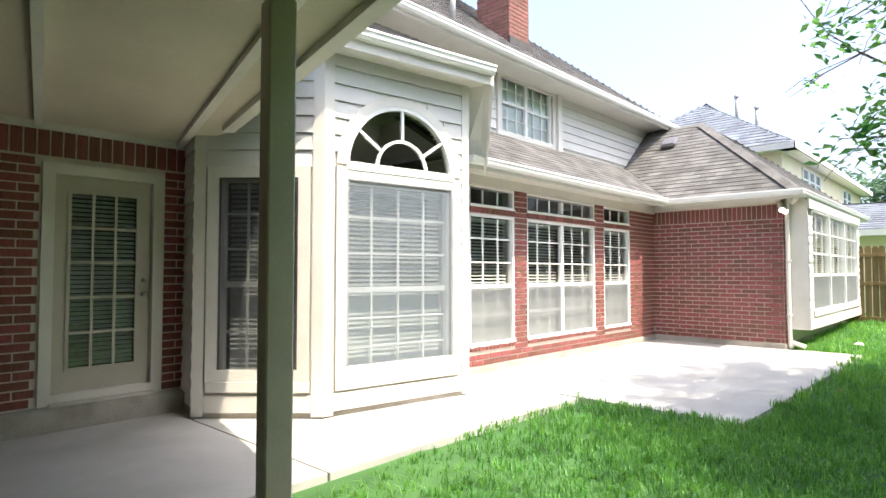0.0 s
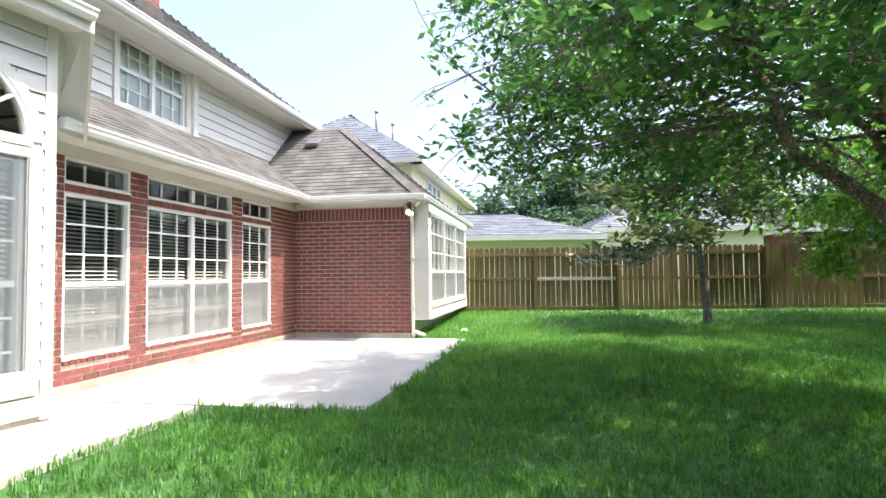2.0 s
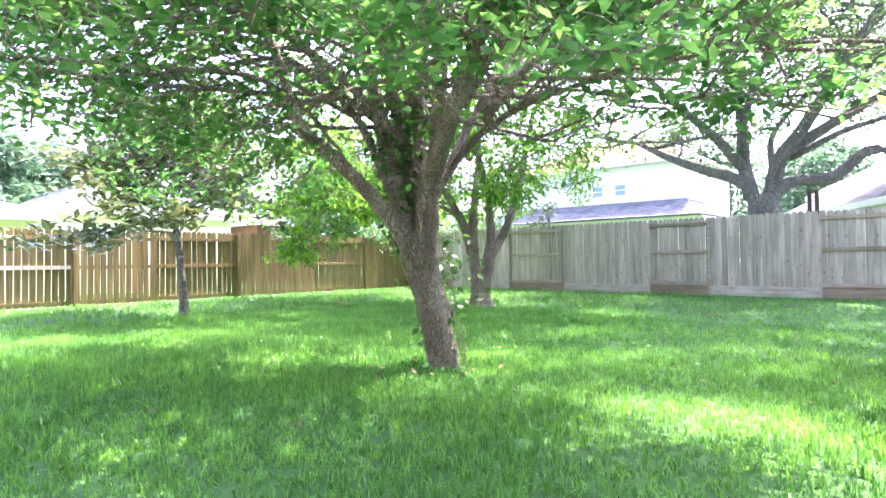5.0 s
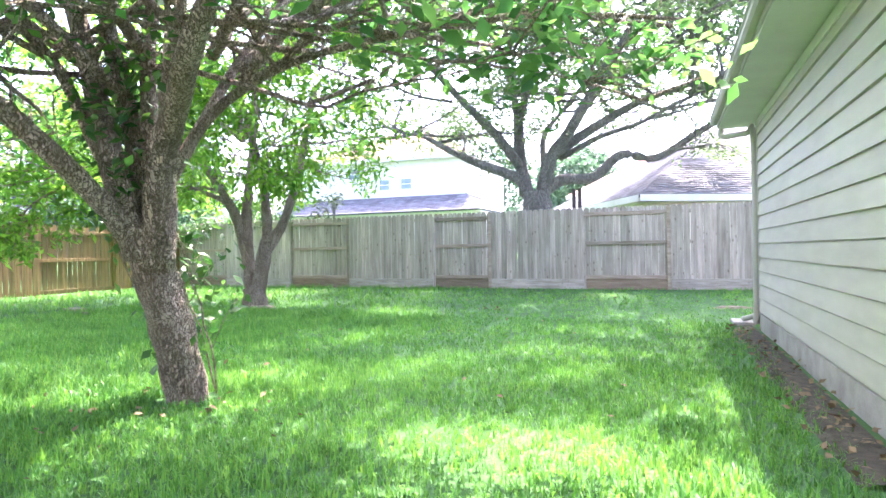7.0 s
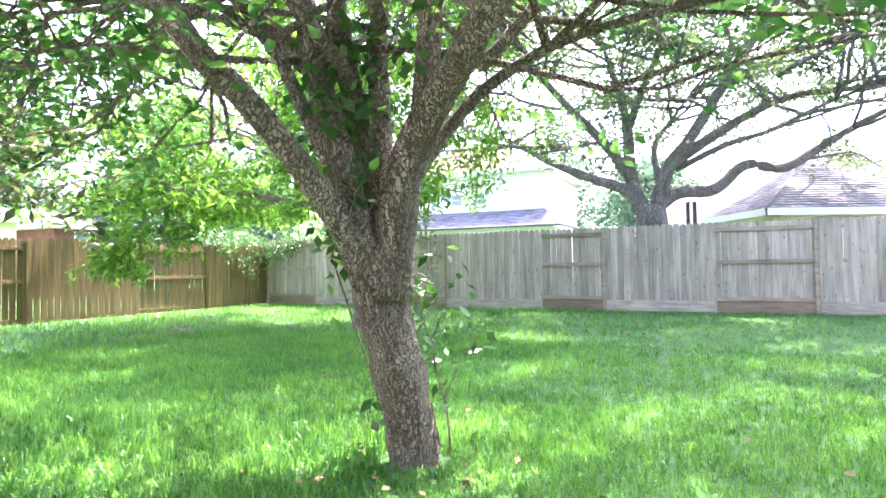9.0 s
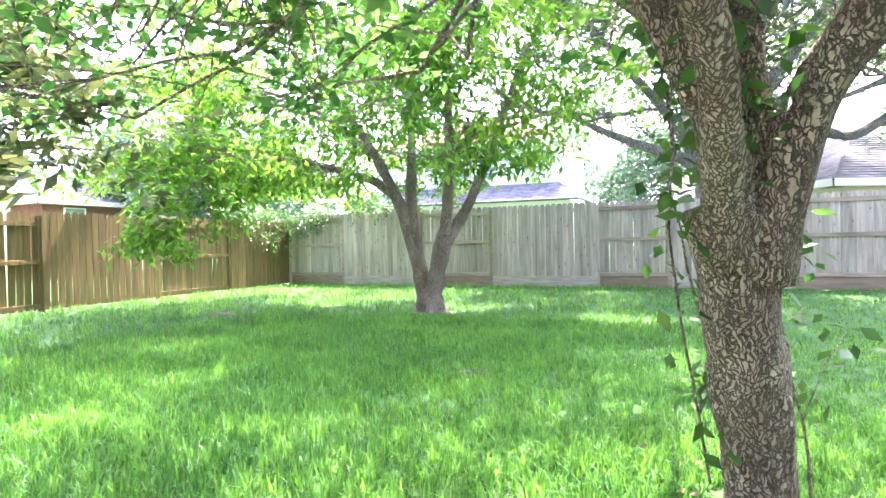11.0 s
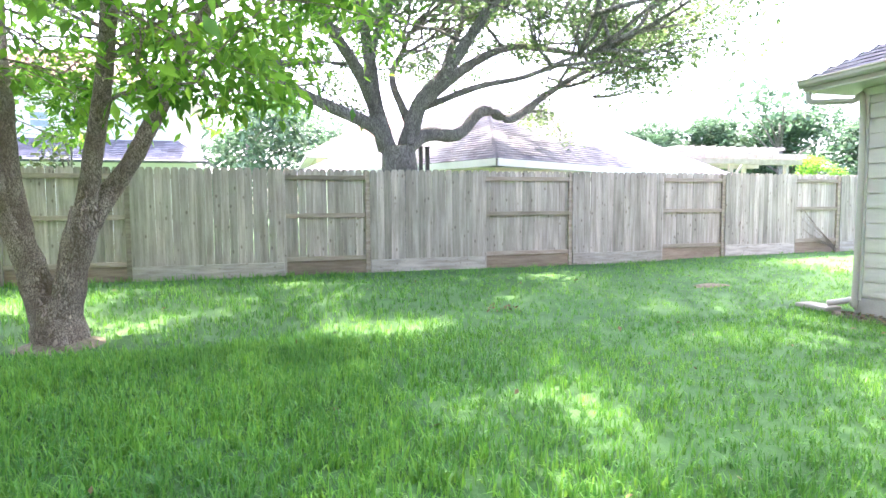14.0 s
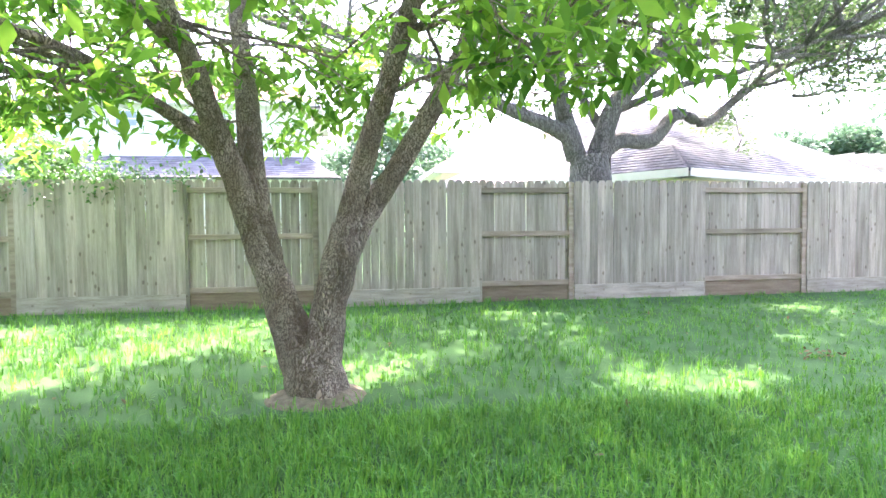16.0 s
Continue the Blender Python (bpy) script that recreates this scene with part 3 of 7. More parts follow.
def siding(wall, x0, x1, z0, z1, holes, front=0.0, lap=0.17, mat=None, wide=None):
    """Lapped boards, each one a wedge that is thicker at its foot."""
    z = z0
    while z < z1 - 0.02:
        top = min(z1, z + lap)
        spans = [(x0, x1)]
        for h in holes:
            if callable(h):
                c = h(z + lap / 2)
                cuts = [c] if c else []
            else:
                cuts = [(h[0], h[1])] if h[2] < z + lap * 0.7 and h[3] > z + lap * 0.3 else []
            for c in cuts:
                spans = [q for a, b in spans for q in ((a, min(b, c[0])), (max(a, c[1]), b)) if q[1] - q[0] > 0.02]
        for a, b in spans:
            bm = bmesh.new()
            vs = [bm.verts.new(p) for x in (a, b) for p in ((x, front, z + 0.014), (x, front - 0.029, z + 0.014), (x, front - 0.012, top), (x, front, top))]
            for f in ((0, 1, 2, 3), (7, 6, 5, 4), (1, 0, 4, 5), (2, 1, 5, 6), (3, 2, 6, 7), (0, 3, 7, 4)):
                bm.faces.new([vs[i] for i in f][::-1])
            part("siding_board", bm, mat or M_SIDING, wall)
        z += lap


# box window hung on the wing
BXW, BXE, BXV = 0.12, 5.6, -2.80
bx = thing("bay_window", "cream box bay window hung above the lawn on brick", "bay window", m=HOUSE)
part("side_panel", boxbm(BXW, BXW + 0.06, BXV, -2.434, 0.42, 2.74), M_TRIM, bx)
part("side_panel", boxbm(BXE - 0.06, BXE, BXV, -2.434, 0.42, 2.74), M_TRIM, bx)
part("floor_panel", boxbm(BXW, BXE, BXV, -2.434, 0.36, 0.418), M_TRIM, bx)
part("skirt_board", boxbm(BXW - 0.015, BXE + 0.015, BXV - 0.03, BXV - 0.002, 0.36, 0.56, bevel=0.006), M_TRIM, bx)
part("apron_board", boxbm(BXW + 0.25, BXE - 0.25, BXV - 0.045, BXV - 0.022, 0.585, 0.68, bevel=0.006), M_TRIM, bx)
part("head_board", boxbm(BXW, BXE, BXV - 0.03, BXV - 0.002, 2.56, 2.74), M_TRIM, bx)
for z in [0.56 + 0.17 * i for i in range(11)]:
    for a, b in ((BXW, BXW + 0.28), (BXE - 0.28, BXE)):
        part("siding_board", slab(bmesh.new(), [(a, BXV - 0.022, z), (b, BXV - 0.022, z), (b, BXV - 0.004, z + 0.175), (a, BXV - 0.004, z + 0.175)], 0.008), M_SIDING, bx)
bw = (BXE - BXW - 0.56) / 3
for i in range(3):
    window(8 + i, bw, 0.68, 2.56, 1.35, 3, 3, 2, hpose(BXW + 0.28 + bw * i, BXV), "white sash window with blinds in a box bay", depth=0.03)

# downspouts
for nm, pts in (("wing", [(-0.30, -2.76, 2.73), (-0.10, -2.62, 2.66), (0.04, -2.50, 2.55), (0.04, -2.50, 0.22), (0.03, -2.56, 0.13), (-0.02, -2.75, 0.07)]),):
    sp = thing("downspout", "cream rectangular metal downspout at the wing corner", "downspout", m=HOUSE)
    part("pipe", pipe(bmesh.new(), smooth_line(pts, 5), 0.038, 8), M_TRIM, sp)
    for z in (0.6, 1.6, 2.35):
        part("strap", boxbm(-0.005, 0.085, -2.545, -2.455, z, z + 0.03), M_TRIM, sp)
fl = thing("floodlight", "lit twin outdoor floodlight under the eave corner", "outdoor lamp", m=hpose(-0.12, -2.40, 2.62))
part("plate", boxbm(-0.05, 0.05, -0.05, 0.05, 0.06, 0.10, bevel=0.01), M_METAL, fl)
for s in (-1, 1):
    bm = bmesh.new()
    tube(bm, [Vector((s * 0.02, 0, 0.06)), Vector((s * 0.05, -0.02, 0.0)), Vector((s * 0.09, -0.05, -0.05)), Vector((s * 0.11, -0.07, -0.09))], 0.022, 0.055, 12)
    hd = part("lamp_head", bm, M_METAL, fl)
    bm = bmesh.new()
    bmesh.ops.create_uvsphere(bm, u_segments=12, v_segments=8, radius=0.05)
    bmesh.ops.translate(bm, verts=bm.verts, vec=(s * 0.115, -0.075, -0.10))
    part("bulb", bm, M_LAMP, fl, "glowing bulb")

# bay with arched window
P0, P1, P2, P3, P4 = (-9.47, 0.90), (-9.58, 0.40), (-8.74, -0.50), (-6.95, -0.78), (-6.22, 0.0)
BAY_TOP = 3.58


def facet_pose(a, b):
    return hpose(a[0], a[1], 0, math.degrees(math.atan2(b[1] - a[1], b[0] - a[0])))


def dist(a, b):
    return math.hypot(b[0] - a[0], b[1] - a[1])


L12, L23, L34, L01 = dist(P1, P2), dist(P2, P3), dist(P3, P4), dist(P0, P1)
# south facet
m = facet_pose(P2, P3)
SW0, SW1, SZ0, SZ1 = 0.245, 1.565, 0.345, 2.325
ACX, ACZ, ARX, ARZ = (SW0 + SW1) / 2 + 0.005, 2.47, 0.705, 0.70
s_holes = [(SW0, SW1, SZ0, SZ1)]
arch_holes = []
for i in range(14):      # the half-round opening, cut in narrow courses
    za, zb = 0.048 * i, 0.048 * (i + 1)
    hw = (ARX - 0.02) * math.sqrt(max(0.0, 1 - ((za + zb) / 2 / (ARZ - 0.02)) ** 2))
    arch_holes.append((ACX - hw, ACX + hw, ACZ + za, ACZ + zb))
bay_s = wall_body("wall_bay_south", "cream lap-sided bay wall with arched window", 0, L23, 0.08, BAY_TOP, s_holes + arch_holes, 0.12, M_TRIM, m)
siding(bay_s, 0.10, L23 - 0.08, 0.36, BAY_TOP, [(SW0 - 0.13, SW1 + 0.13, 0.1, SZ1 + 0.2), lambda z: ((ACX - ARX * 1.08 * math.sqrt(max(0, 1 - ((z - ACZ) / (ARZ * 1.1)) ** 2)), ACX + ARX * 1.08 * math.sqrt(max(0, 1 - ((z - ACZ) / (ARZ * 1.1)) ** 2))) if ACZ - 0.05 < z < ACZ + ARZ * 1.1 else None)])
part("corner_board", boxbm(-0.012, 0.10, -0.03, 0.0, 0.02, BAY_TOP), M_TRIM, bay_s)
part("corner_board", boxbm(L23 - 0.09, L23 + 0.012, -0.03, 0.0, 0.02, BAY_TOP), M_TRIM, bay_s)
part("skirt_board", boxbm(0.105, L23 - 0.095, -0.028, 0.0, 0.06, 0.23), M_TRIM, bay_s)
part("sill_board", boxbm(0.12, L23 - 0.12, -0.045, 0.0, 0.25, 0.355, bevel=0.006), M_TRIM, bay_s)
part("casing", frame_ring(bmesh.new(), SW0 - 0.125, SW1 + 0.125, 0.357, SZ1 + 0.115, 0.115, -0.042, 0.02), M_TRIM, bay_s)
window(12, SW1 - SW0, SZ0, SZ1, 1.22, 4, 3, 3, m @ Matrix.Translation((SW0, 0, 0)), "white sash window with blinds behind a sun screen", depth=0.06)


def sun_screen(w, z0, z1, m, mat, label, folds=0.012):
    """A cloth screen with slack folds in a thin frame."""
    scr = thing("sun_screen", label, "window screen", m=m)
    bm = bmesh.new()
    nx, nz = 24, 34
    rows = []
    for j in range(nz + 1):
        row = []
        for i in range(nx + 1):
            x, z = w * i / nx, z0 + (z1 - z0) * j / nz
            e = min(1, 6 * min(i, nx - i) / nx) * min(1, 6 * min(j, nz - j) / nz)
            y = folds * e * (noise.noise(Vector((x * 2.2 + z * 1.1, z * 1.6 - x * 1.4, 3))) + 0.7 * noise.noise(Vector((x * 5 - z * 2.5, 0, 7))))
            row.append(bm.verts.new((x, y, z)))
        rows.append(row)
    for a, b in zip(rows, rows[1:]):
        for i in range(nx):
            f = bm.faces.new((a[i], a[i + 1], b[i + 1], b[i]))
            f.smooth = True
    part("cloth", bm, mat, scr)
    part("screen_frame", frame_ring(bmesh.new(), -0.012, w + 0.012, z0 - 0.012, z1 + 0.012, 0.014, -0.012, 0.01), M_DARK if mat is M_SCREEN_DARK else M_PIPE, scr)
    return scr


sun_screen(SW1 - SW0 - 0.02, SZ0 + 0.01, SZ1 - 0.01, m @ Matrix.Translation((SW0 + 0.01, -0.026, 0)), M_SCREEN, "slack grey mesh sun screen over a window", 0.024)


def arch_bar(bm, cx, cz, rx, rz, w, y0, y1, n=26, a0=0.0, a1=math.pi):
    rows = []
    for i in range(n + 1):
        a = a0 + (a1 - a0) * i / n
        c, s = math.cos(a), math.sin(a)
        rows.append([bm.verts.new((cx + c * (rx + d), y, cz + s * (rz + d))) for d, y in ((0, y0), (w, y0), (w, y1), (0, y1))])
    for r, q in zip(rows, rows[1:]):
        for k in range(4):
            bm.faces.new((r[k], r[(k + 1) % 4], q[(k + 1) % 4], q[k]))
    bm.faces.new(rows[0][::-1]), bm.faces.new(rows[-1])
    return bm


fan = tagged(new("window_13"), "white half-round fanlight with spokes over the screened window", "window", kind="structure")
fan.matrix_world = m
part("arch_casing", arch_bar(bmesh.new(), ACX, ACZ, ARX - 0.02, ARZ - 0.02, 0.10, -0.036, 0.0), M_TRIM, fan)
part("arch_frame", arch_bar(bmesh.new(), ACX, ACZ, ARX - 0.06, ARZ - 0.06, 0.042, -0.03, 0.04), M_WHITE, fan)
part("base_bar", boxbm(ACX - ARX + 0.02, ACX + ARX - 0.02, -0.05, 0.04, ACZ - 0.052, ACZ + 0.03), M_WHITE, fan)
part("hub_bar", arch_bar(bmesh.new(), ACX, ACZ, 0.30, 0.30, 0.03, -0.022, 0.01), M_WHITE, fan)
for a in (35, 90, 145):
    c, s = math.cos(radians(a)), math.sin(radians(a))
    bm = boxbm(0.325, ARX - 0.05, -0.02, 0.008, -0.015, 0.015)
    bmesh.ops.transform(bm, matrix=Matrix.Translation((ACX, 0, ACZ)) @ Matrix.Rotation(-radians(a), 4, "Y"), verts=bm.verts)
    part("spoke", bm, M_WHITE, fan)
bm = bmesh.new()
ring = [bm.verts.new((ACX + math.cos(math.pi * i / 24) * (ARX - 0.05), 0.012, ACZ + math.sin(math.pi * i / 24) * (ARZ - 0.05))) for i in range(25)]
bm.faces.new(ring)
part("pane", bm, M_GLASS, fan).visible_shadow = False
# dark hall behind the fanlight is closed by the room box below

# south-west facet
m = facet_pose(P1, P2)
FA, FB = 0.235, 0.99
bay_w = wall_body("wall_bay_southwest", "cream lap-sided bay wall under the porch", 0, L12, 0.08, BAY_TOP, [(FA, FB, 0.36, 2.31)], 0.12, M_TRIM, m)
siding(bay_w, 0.10, L12 - 0.10, 0.36, BAY_TOP, [(FA - 0.13, FB + 0.13, 0.1, 2.44)])
part("corner_board", boxbm(-0.012, 0.10, -0.03, 0.0, 0.02, BAY_TOP), M_TRIM, bay_w)
part("corner_board", boxbm(L12 - 0.10, L12 + 0.012, -0.03, 0.0, 0.02, BAY_TOP), M_TRIM, bay_w)
part("skirt_board", boxbm(0.105, L12 - 0.105, -0.028, 0.0, 0.06, 0.22), M_TRIM, bay_w)
part("sill_board", boxbm(0.12, L12 - 0.12, -0.045, 0.0, 0.25, 0.355, bevel=0.006), M_TRIM, bay_w)
part("casing", frame_ring(bmesh.new(), FA - 0.115, FB + 0.115, 0.357, 2.42, 0.11, -0.042, 0.02), M_TRIM, bay_w)
window(14, FB - FA, 0.36, 2.31, 1.28, 3, 3, 2, m @ Matrix.Translation((FA, 0, 0)), "white sash window behind a charcoal sun screen", depth=0.06)
sun_screen(FB - FA - 0.02, 0.37, 2.30, m @ Matrix.Translation((FA + 0.01, -0.026, 0)), M_SCREEN_DARK, "charcoal mesh sun screen over a window", 0.006)
# west return to the door wall, and south-east facet
m = facet_pose(P0, P1)
bay_r = wall_body("wall_bay_west", "cream lap-sided return of the bay", 0, L01, 0.08, BAY_TOP, [], 0.12, M_TRIM, m)
siding(bay_r, 0.03, L01 - 0.02, 0.2, 2.7, [])
m = facet_pose(P3, P4)
bay_e = wall_body("wall_bay_southeast", "cream lap-sided bay wall with a dark screen", 0, L34, 0.08, BAY_TOP, [(0.22, 0.72, 0.36, 2.2)], 0.12, M_TRIM, m)
siding(bay_e, 0.09, L34, 0.36, BAY_TOP, [(0.12, 0.82, 0.1, 2.33)])
part("corner_board", boxbm(0, 0.09, -0.03, 0.0, 0.02, BAY_TOP), M_TRIM, bay_e)
part("casing", frame_ring(bmesh.new(), 0.12, 0.82, 0.26, 2.31, 0.1, -0.042, 0.02), M_TRIM, bay_e)
sun_screen(0.48, 0.37, 2.19, m @ Matrix.Translation((0.23, -0.026, 0)), M_SCREEN_DARK, "charcoal mesh sun screen over a window", 0.006)
bm = prism(bmesh.new(), [P0, (P0[0] + 0.1, 1.0), (-6.2, 1.0), P4, P3, P2, P1][::-1], -0.1, 0.078)
tagged(finish("foundation", bm, M_SLAB, m=HOUSE), "stained concrete foundation under the bay", "foundation", kind="structure")

# door wall under the porch
DU0, DU1, DZ0, DZ1 = -10.64, -9.80, 0.24, 2.28
m = hpose(-18, 0.9)
dx0, dx1 = DU0 + 18 - 0.10, DU1 + 18 + 0.10
doorwall = wall_body("wall_door", "red brick wall with a glazed door under the porch", 0.0, 18 + P0[0] + 0.1, 0.06, 3.3, [(dx0, dx1, 0.2, DZ1 + 0.1)], 0.2, M_MORTAR, m)
brick_row(doorwall, BRICK_ME, 5.9, 18 + P0[0], 0.22, 2.47, [(dx0 - 0.012, dx1 + 0.012, 0.1, DZ1 + 0.10)], -0.004)
soldier_row(doorwall, BRICK_ME, 5.9, 18 + P0[0], 0.22 + 27 * COURSE + 0.01, 0.24, -0.006, 0.1)
tagged(finish("foundation", boxbm(0, 18 + P0[0] + 0.05, -0.10, 0.1, -0.05, 0.21, bevel=0.02), M_SLAB, m=m), "worn concrete ledge under the door wall", "foundation", kind="structure")
door = tagged(new("door_1"), "closed beige glazed door with blinds between panes", "door", kind="structure")
door.matrix_world = hpose(DU0, 0.9)
dw = DU1 - DU0
part("door_casing", frame_ring(bmesh.new(), -0.10, dw + 0.10, 0.215, DZ1 + 0.10, 0.098, -0.03, 0.08), M_TRIM, door)
bm = bmesh.new()
gx0, gx1, gz0, gz1 = 0.13, dw - 0.13, 0.52, 2.13
box(bm, 0.004, gx0, 0.03, 0.075, DZ0 + 0.01, DZ1), box(bm, gx1, dw - 0.004, 0.03, 0.075, DZ0 + 0.01, DZ1)
box(bm, gx0, gx1, 0.03, 0.075, DZ0 + 0.01, gz0), box(bm, gx0, gx1, 0.03, 0.075, gz1, DZ1)
part("door_leaf", bm, M_DOOR, door)
part("glazing_bead", frame_ring(bmesh.new(), gx0 - 0.02, gx1 + 0.02, gz0 - 0.02, gz1 + 0.02, 0.03, 0.016, 0.032), M_DOOR, door)
for i in (1, 2):
    x = gx0 + (gx1 - gx0) * i / 3
    part("muntin", boxbm(x - 0.012, x + 0.012, 0.025, 0.045, gz0, gz1), M_DOOR, door)
for k in range(1, 5):
    z = gz0 + (gz1 - gz0) * k / 5
    part("muntin", boxbm(gx0, gx1, 0.0255, 0.0445, z - 0.012, z + 0.012), M_DOOR, door)
part("pane", sheet(gx0, gx1, 0.047, gz0, gz1), M_GLASS, door).visible_shadow = False
z = gz0 + 0.03
while z < gz1:
    shared("slat", SLAT_ME, door, Matrix.Translation(((gx0 + gx1) / 2, 0.10, z)) @ Matrix.Rotation(radians(35), 4, "X") @ Matrix.Diagonal((gx1 - gx0, 1, 1, 1)))
    z += 0.042
part("threshold", boxbm(-0.02, dw + 0.02, -0.09, 0.08, 0.213, 0.242, bevel=0.006), M_METAL, door)
for z, r in ((1.18, 0.028), (1.32, 0.026)):
    bm = bmesh.new()
    tube(bm, [Vector((dw - 0.065, 0.03, z)), Vector((dw - 0.065, 0.0, z)), Vector((dw - 0.065, -0.012, z)), Vector((dw - 0.065, -0.04, z))], r * 0.8, r, 14)
    part("door_knob" if z < 1.3 else "deadbolt", bm, M_METAL, door)

# rooms behind the windows, closed; their dimness is put into the dark colour
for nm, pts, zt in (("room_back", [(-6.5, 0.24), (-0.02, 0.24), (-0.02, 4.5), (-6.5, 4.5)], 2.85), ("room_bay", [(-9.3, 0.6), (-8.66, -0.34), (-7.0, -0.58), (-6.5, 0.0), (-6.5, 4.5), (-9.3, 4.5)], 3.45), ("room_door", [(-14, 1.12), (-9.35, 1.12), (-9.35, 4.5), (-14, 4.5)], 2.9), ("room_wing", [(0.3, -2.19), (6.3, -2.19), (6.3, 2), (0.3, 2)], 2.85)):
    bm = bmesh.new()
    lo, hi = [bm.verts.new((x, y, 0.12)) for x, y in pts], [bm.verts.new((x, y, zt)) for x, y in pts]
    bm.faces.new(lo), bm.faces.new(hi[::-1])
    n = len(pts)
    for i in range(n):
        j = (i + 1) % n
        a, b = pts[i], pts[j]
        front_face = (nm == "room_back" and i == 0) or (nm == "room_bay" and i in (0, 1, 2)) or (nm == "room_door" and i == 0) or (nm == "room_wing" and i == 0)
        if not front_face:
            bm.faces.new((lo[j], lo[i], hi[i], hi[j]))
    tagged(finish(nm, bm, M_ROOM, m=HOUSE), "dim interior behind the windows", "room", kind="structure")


# ---------------------------------------------------------------- roofs


def inside(poly, x, y):
    c = False
    for i in range(len(poly)):
        (x0, y0), (x1, y1) = poly[i], poly[i - 1]
        if (y0 > y) != (y1 > y) and x < (x1 - x0) * (y - y0) / (y1 - y0) + x0:
            c = not c
    return c


def shingles(name, pts, mat, parent, tab=0.30, lap=0.145, thick=0.012, label=""):
    """Shingle tabs in courses over a planar roof face; pts[0] to pts[1] is the eave."""
    p = [Vector(q) for q in pts]
    u = (p[1] - p[0]).normalized()
    nrm = u.cross(p[2] - p[0]).normalized()
    if nrm.z < 0:
        nrm = -nrm
    v = nrm.cross(u)
    if v.z < 0:
        v = -v
    poly = [((q - p[0]).dot(u), (q - p[0]).dot(v)) for q in p]
    umin, umax, vmax = min(a for a, b in poly), max(a for a, b in poly), max(b for a, b in poly)
    verts, faces = [], []
    rng = np.random.default_rng(11)
    j = 0
    while j * lap < vmax:
        off = (j % 2) * tab / 2 + rng.uniform(-.03, .03)
        i = math.floor((umin - off) / tab)
        while i * tab + off < umax:
            a, b = i * tab + off + 0.003, (i + 1) * tab + off - 0.003
            v0, v1 = j * lap + rng.uniform(-0.006, 0.006), (j + 1) * lap + 0.01
            vm = (j + 0.5) * lap
            cross = sorted(poly[k][0] + (poly[k - 1][0] - poly[k][0]) * (vm - poly[k][1]) / (poly[k - 1][1] - poly[k][1]) for k in range(len(poly)) if (poly[k][1] > vm) != (poly[k - 1][1] > vm))
            if len(cross) >= 2:
                a, b = max(a, cross[0]), min(b, cross[-1])
                if b - a > 0.02:
                    base = len(verts)
                    for (s, w, h) in ((a, v0, thick), (b, v0, thick), (b, v1, 0.002), (a, v1, 0.002), (a, v0, 0), (b, v0, 0)):
                        verts.append(p[0] + u * s + v * w + nrm * (h + 0.003))
                    faces += [(base, base + 1, base + 2, base + 3), (base + 4, base + 5, base + 1, base)]
            i += 1
        j += 1
    me = bpy.data.meshes.new(name)
    me.from_pydata([tuple(q) for q in verts], [], faces)
    me.materials.append(mat)
    ob = new(name, me)
    ob.parent = parent
    return tagged(ob, label, kind="stuff")


def roof(name, label, faces, mat, m, tab=0.30, lap=0.145, tabs=True):
    r = tagged(new(name), label, "roof", kind="structure")
    r.matrix_world = m
    bm = bmesh.new()
    for f in faces:
        p = [Vector(q) for q in f]
        if (p[1] - p[0]).cross(p[2] - p[0]).z < 0:
            f = f[::-1]
        slab(bm, f, 0.05)
    part("deck", bm, mat, r)
    if tabs:
        for f in faces:
            shingles("shingles", f, mat, r, tab, lap)
    return r


def gutter(name, a, b, z, m, face=None, drop=0.11, label="white metal eave gutter"):
    """A gutter trough along an eave, with its fascia behind."""
    a, b = Vector((*a, z)), Vector((*b, z))
    d = (b - a).normalized()
    o = Vector((d.y, -d.x, 0))
    g = thing("gutter", label, "gutter", m=m)
    bm = bmesh.new()
    prof = [(0.0, 0.0), (0.10, 0.0), (0.105, -0.02), (0.09, -0.035), (0.085, -0.07), (0.06, -0.10), (0.0, -0.10)]
    r0, r1 = [bm.verts.new(a + o * x + Vector((0, 0, h))) for x, h in prof], [bm.verts.new(b + o * x + Vector((0, 0, h))) for x, h in prof]
    for i in range(len(prof)):
        j = (i + 1) % len(prof)
        bm.faces.new((r0[i], r0[j], r1[j], r1[i]))
    bm.faces.new(r0[::-1]), bm.faces.new(r1)
    part("trough", bm, M_WHITE if "white" in label else M_GTRIM, g)
    bm = bmesh.new()
    vs = [bm.verts.new(q + o * x + Vector((0, 0, h))) for q in (a, b) for x, h in ((-0.002, 0.0), (-0.022, 0.0), (-0.022, -drop - 0.04), (-0.002, -drop - 0.04))]
    for f in ((0, 1, 2, 3), (7, 6, 5, 4), (0, 4, 5, 1), (1, 5, 6, 2), (2, 6, 7, 3), (3, 7, 4, 0)):
        bm.faces.new([vs[i] for i in f])
    part("fascia", bm, M_TRIM if "white" in label else M_GTRIM, g)
    return g


SL = 0.65            # slope of the lower roof
SLW = 0.83           # slope of the wing's hip
SLU = 0.82           # slope of the main roof
EZ = 2.84            # lower eaves
UE = 4.98            # upper eave
WV = -2.78           # south eave of the wing
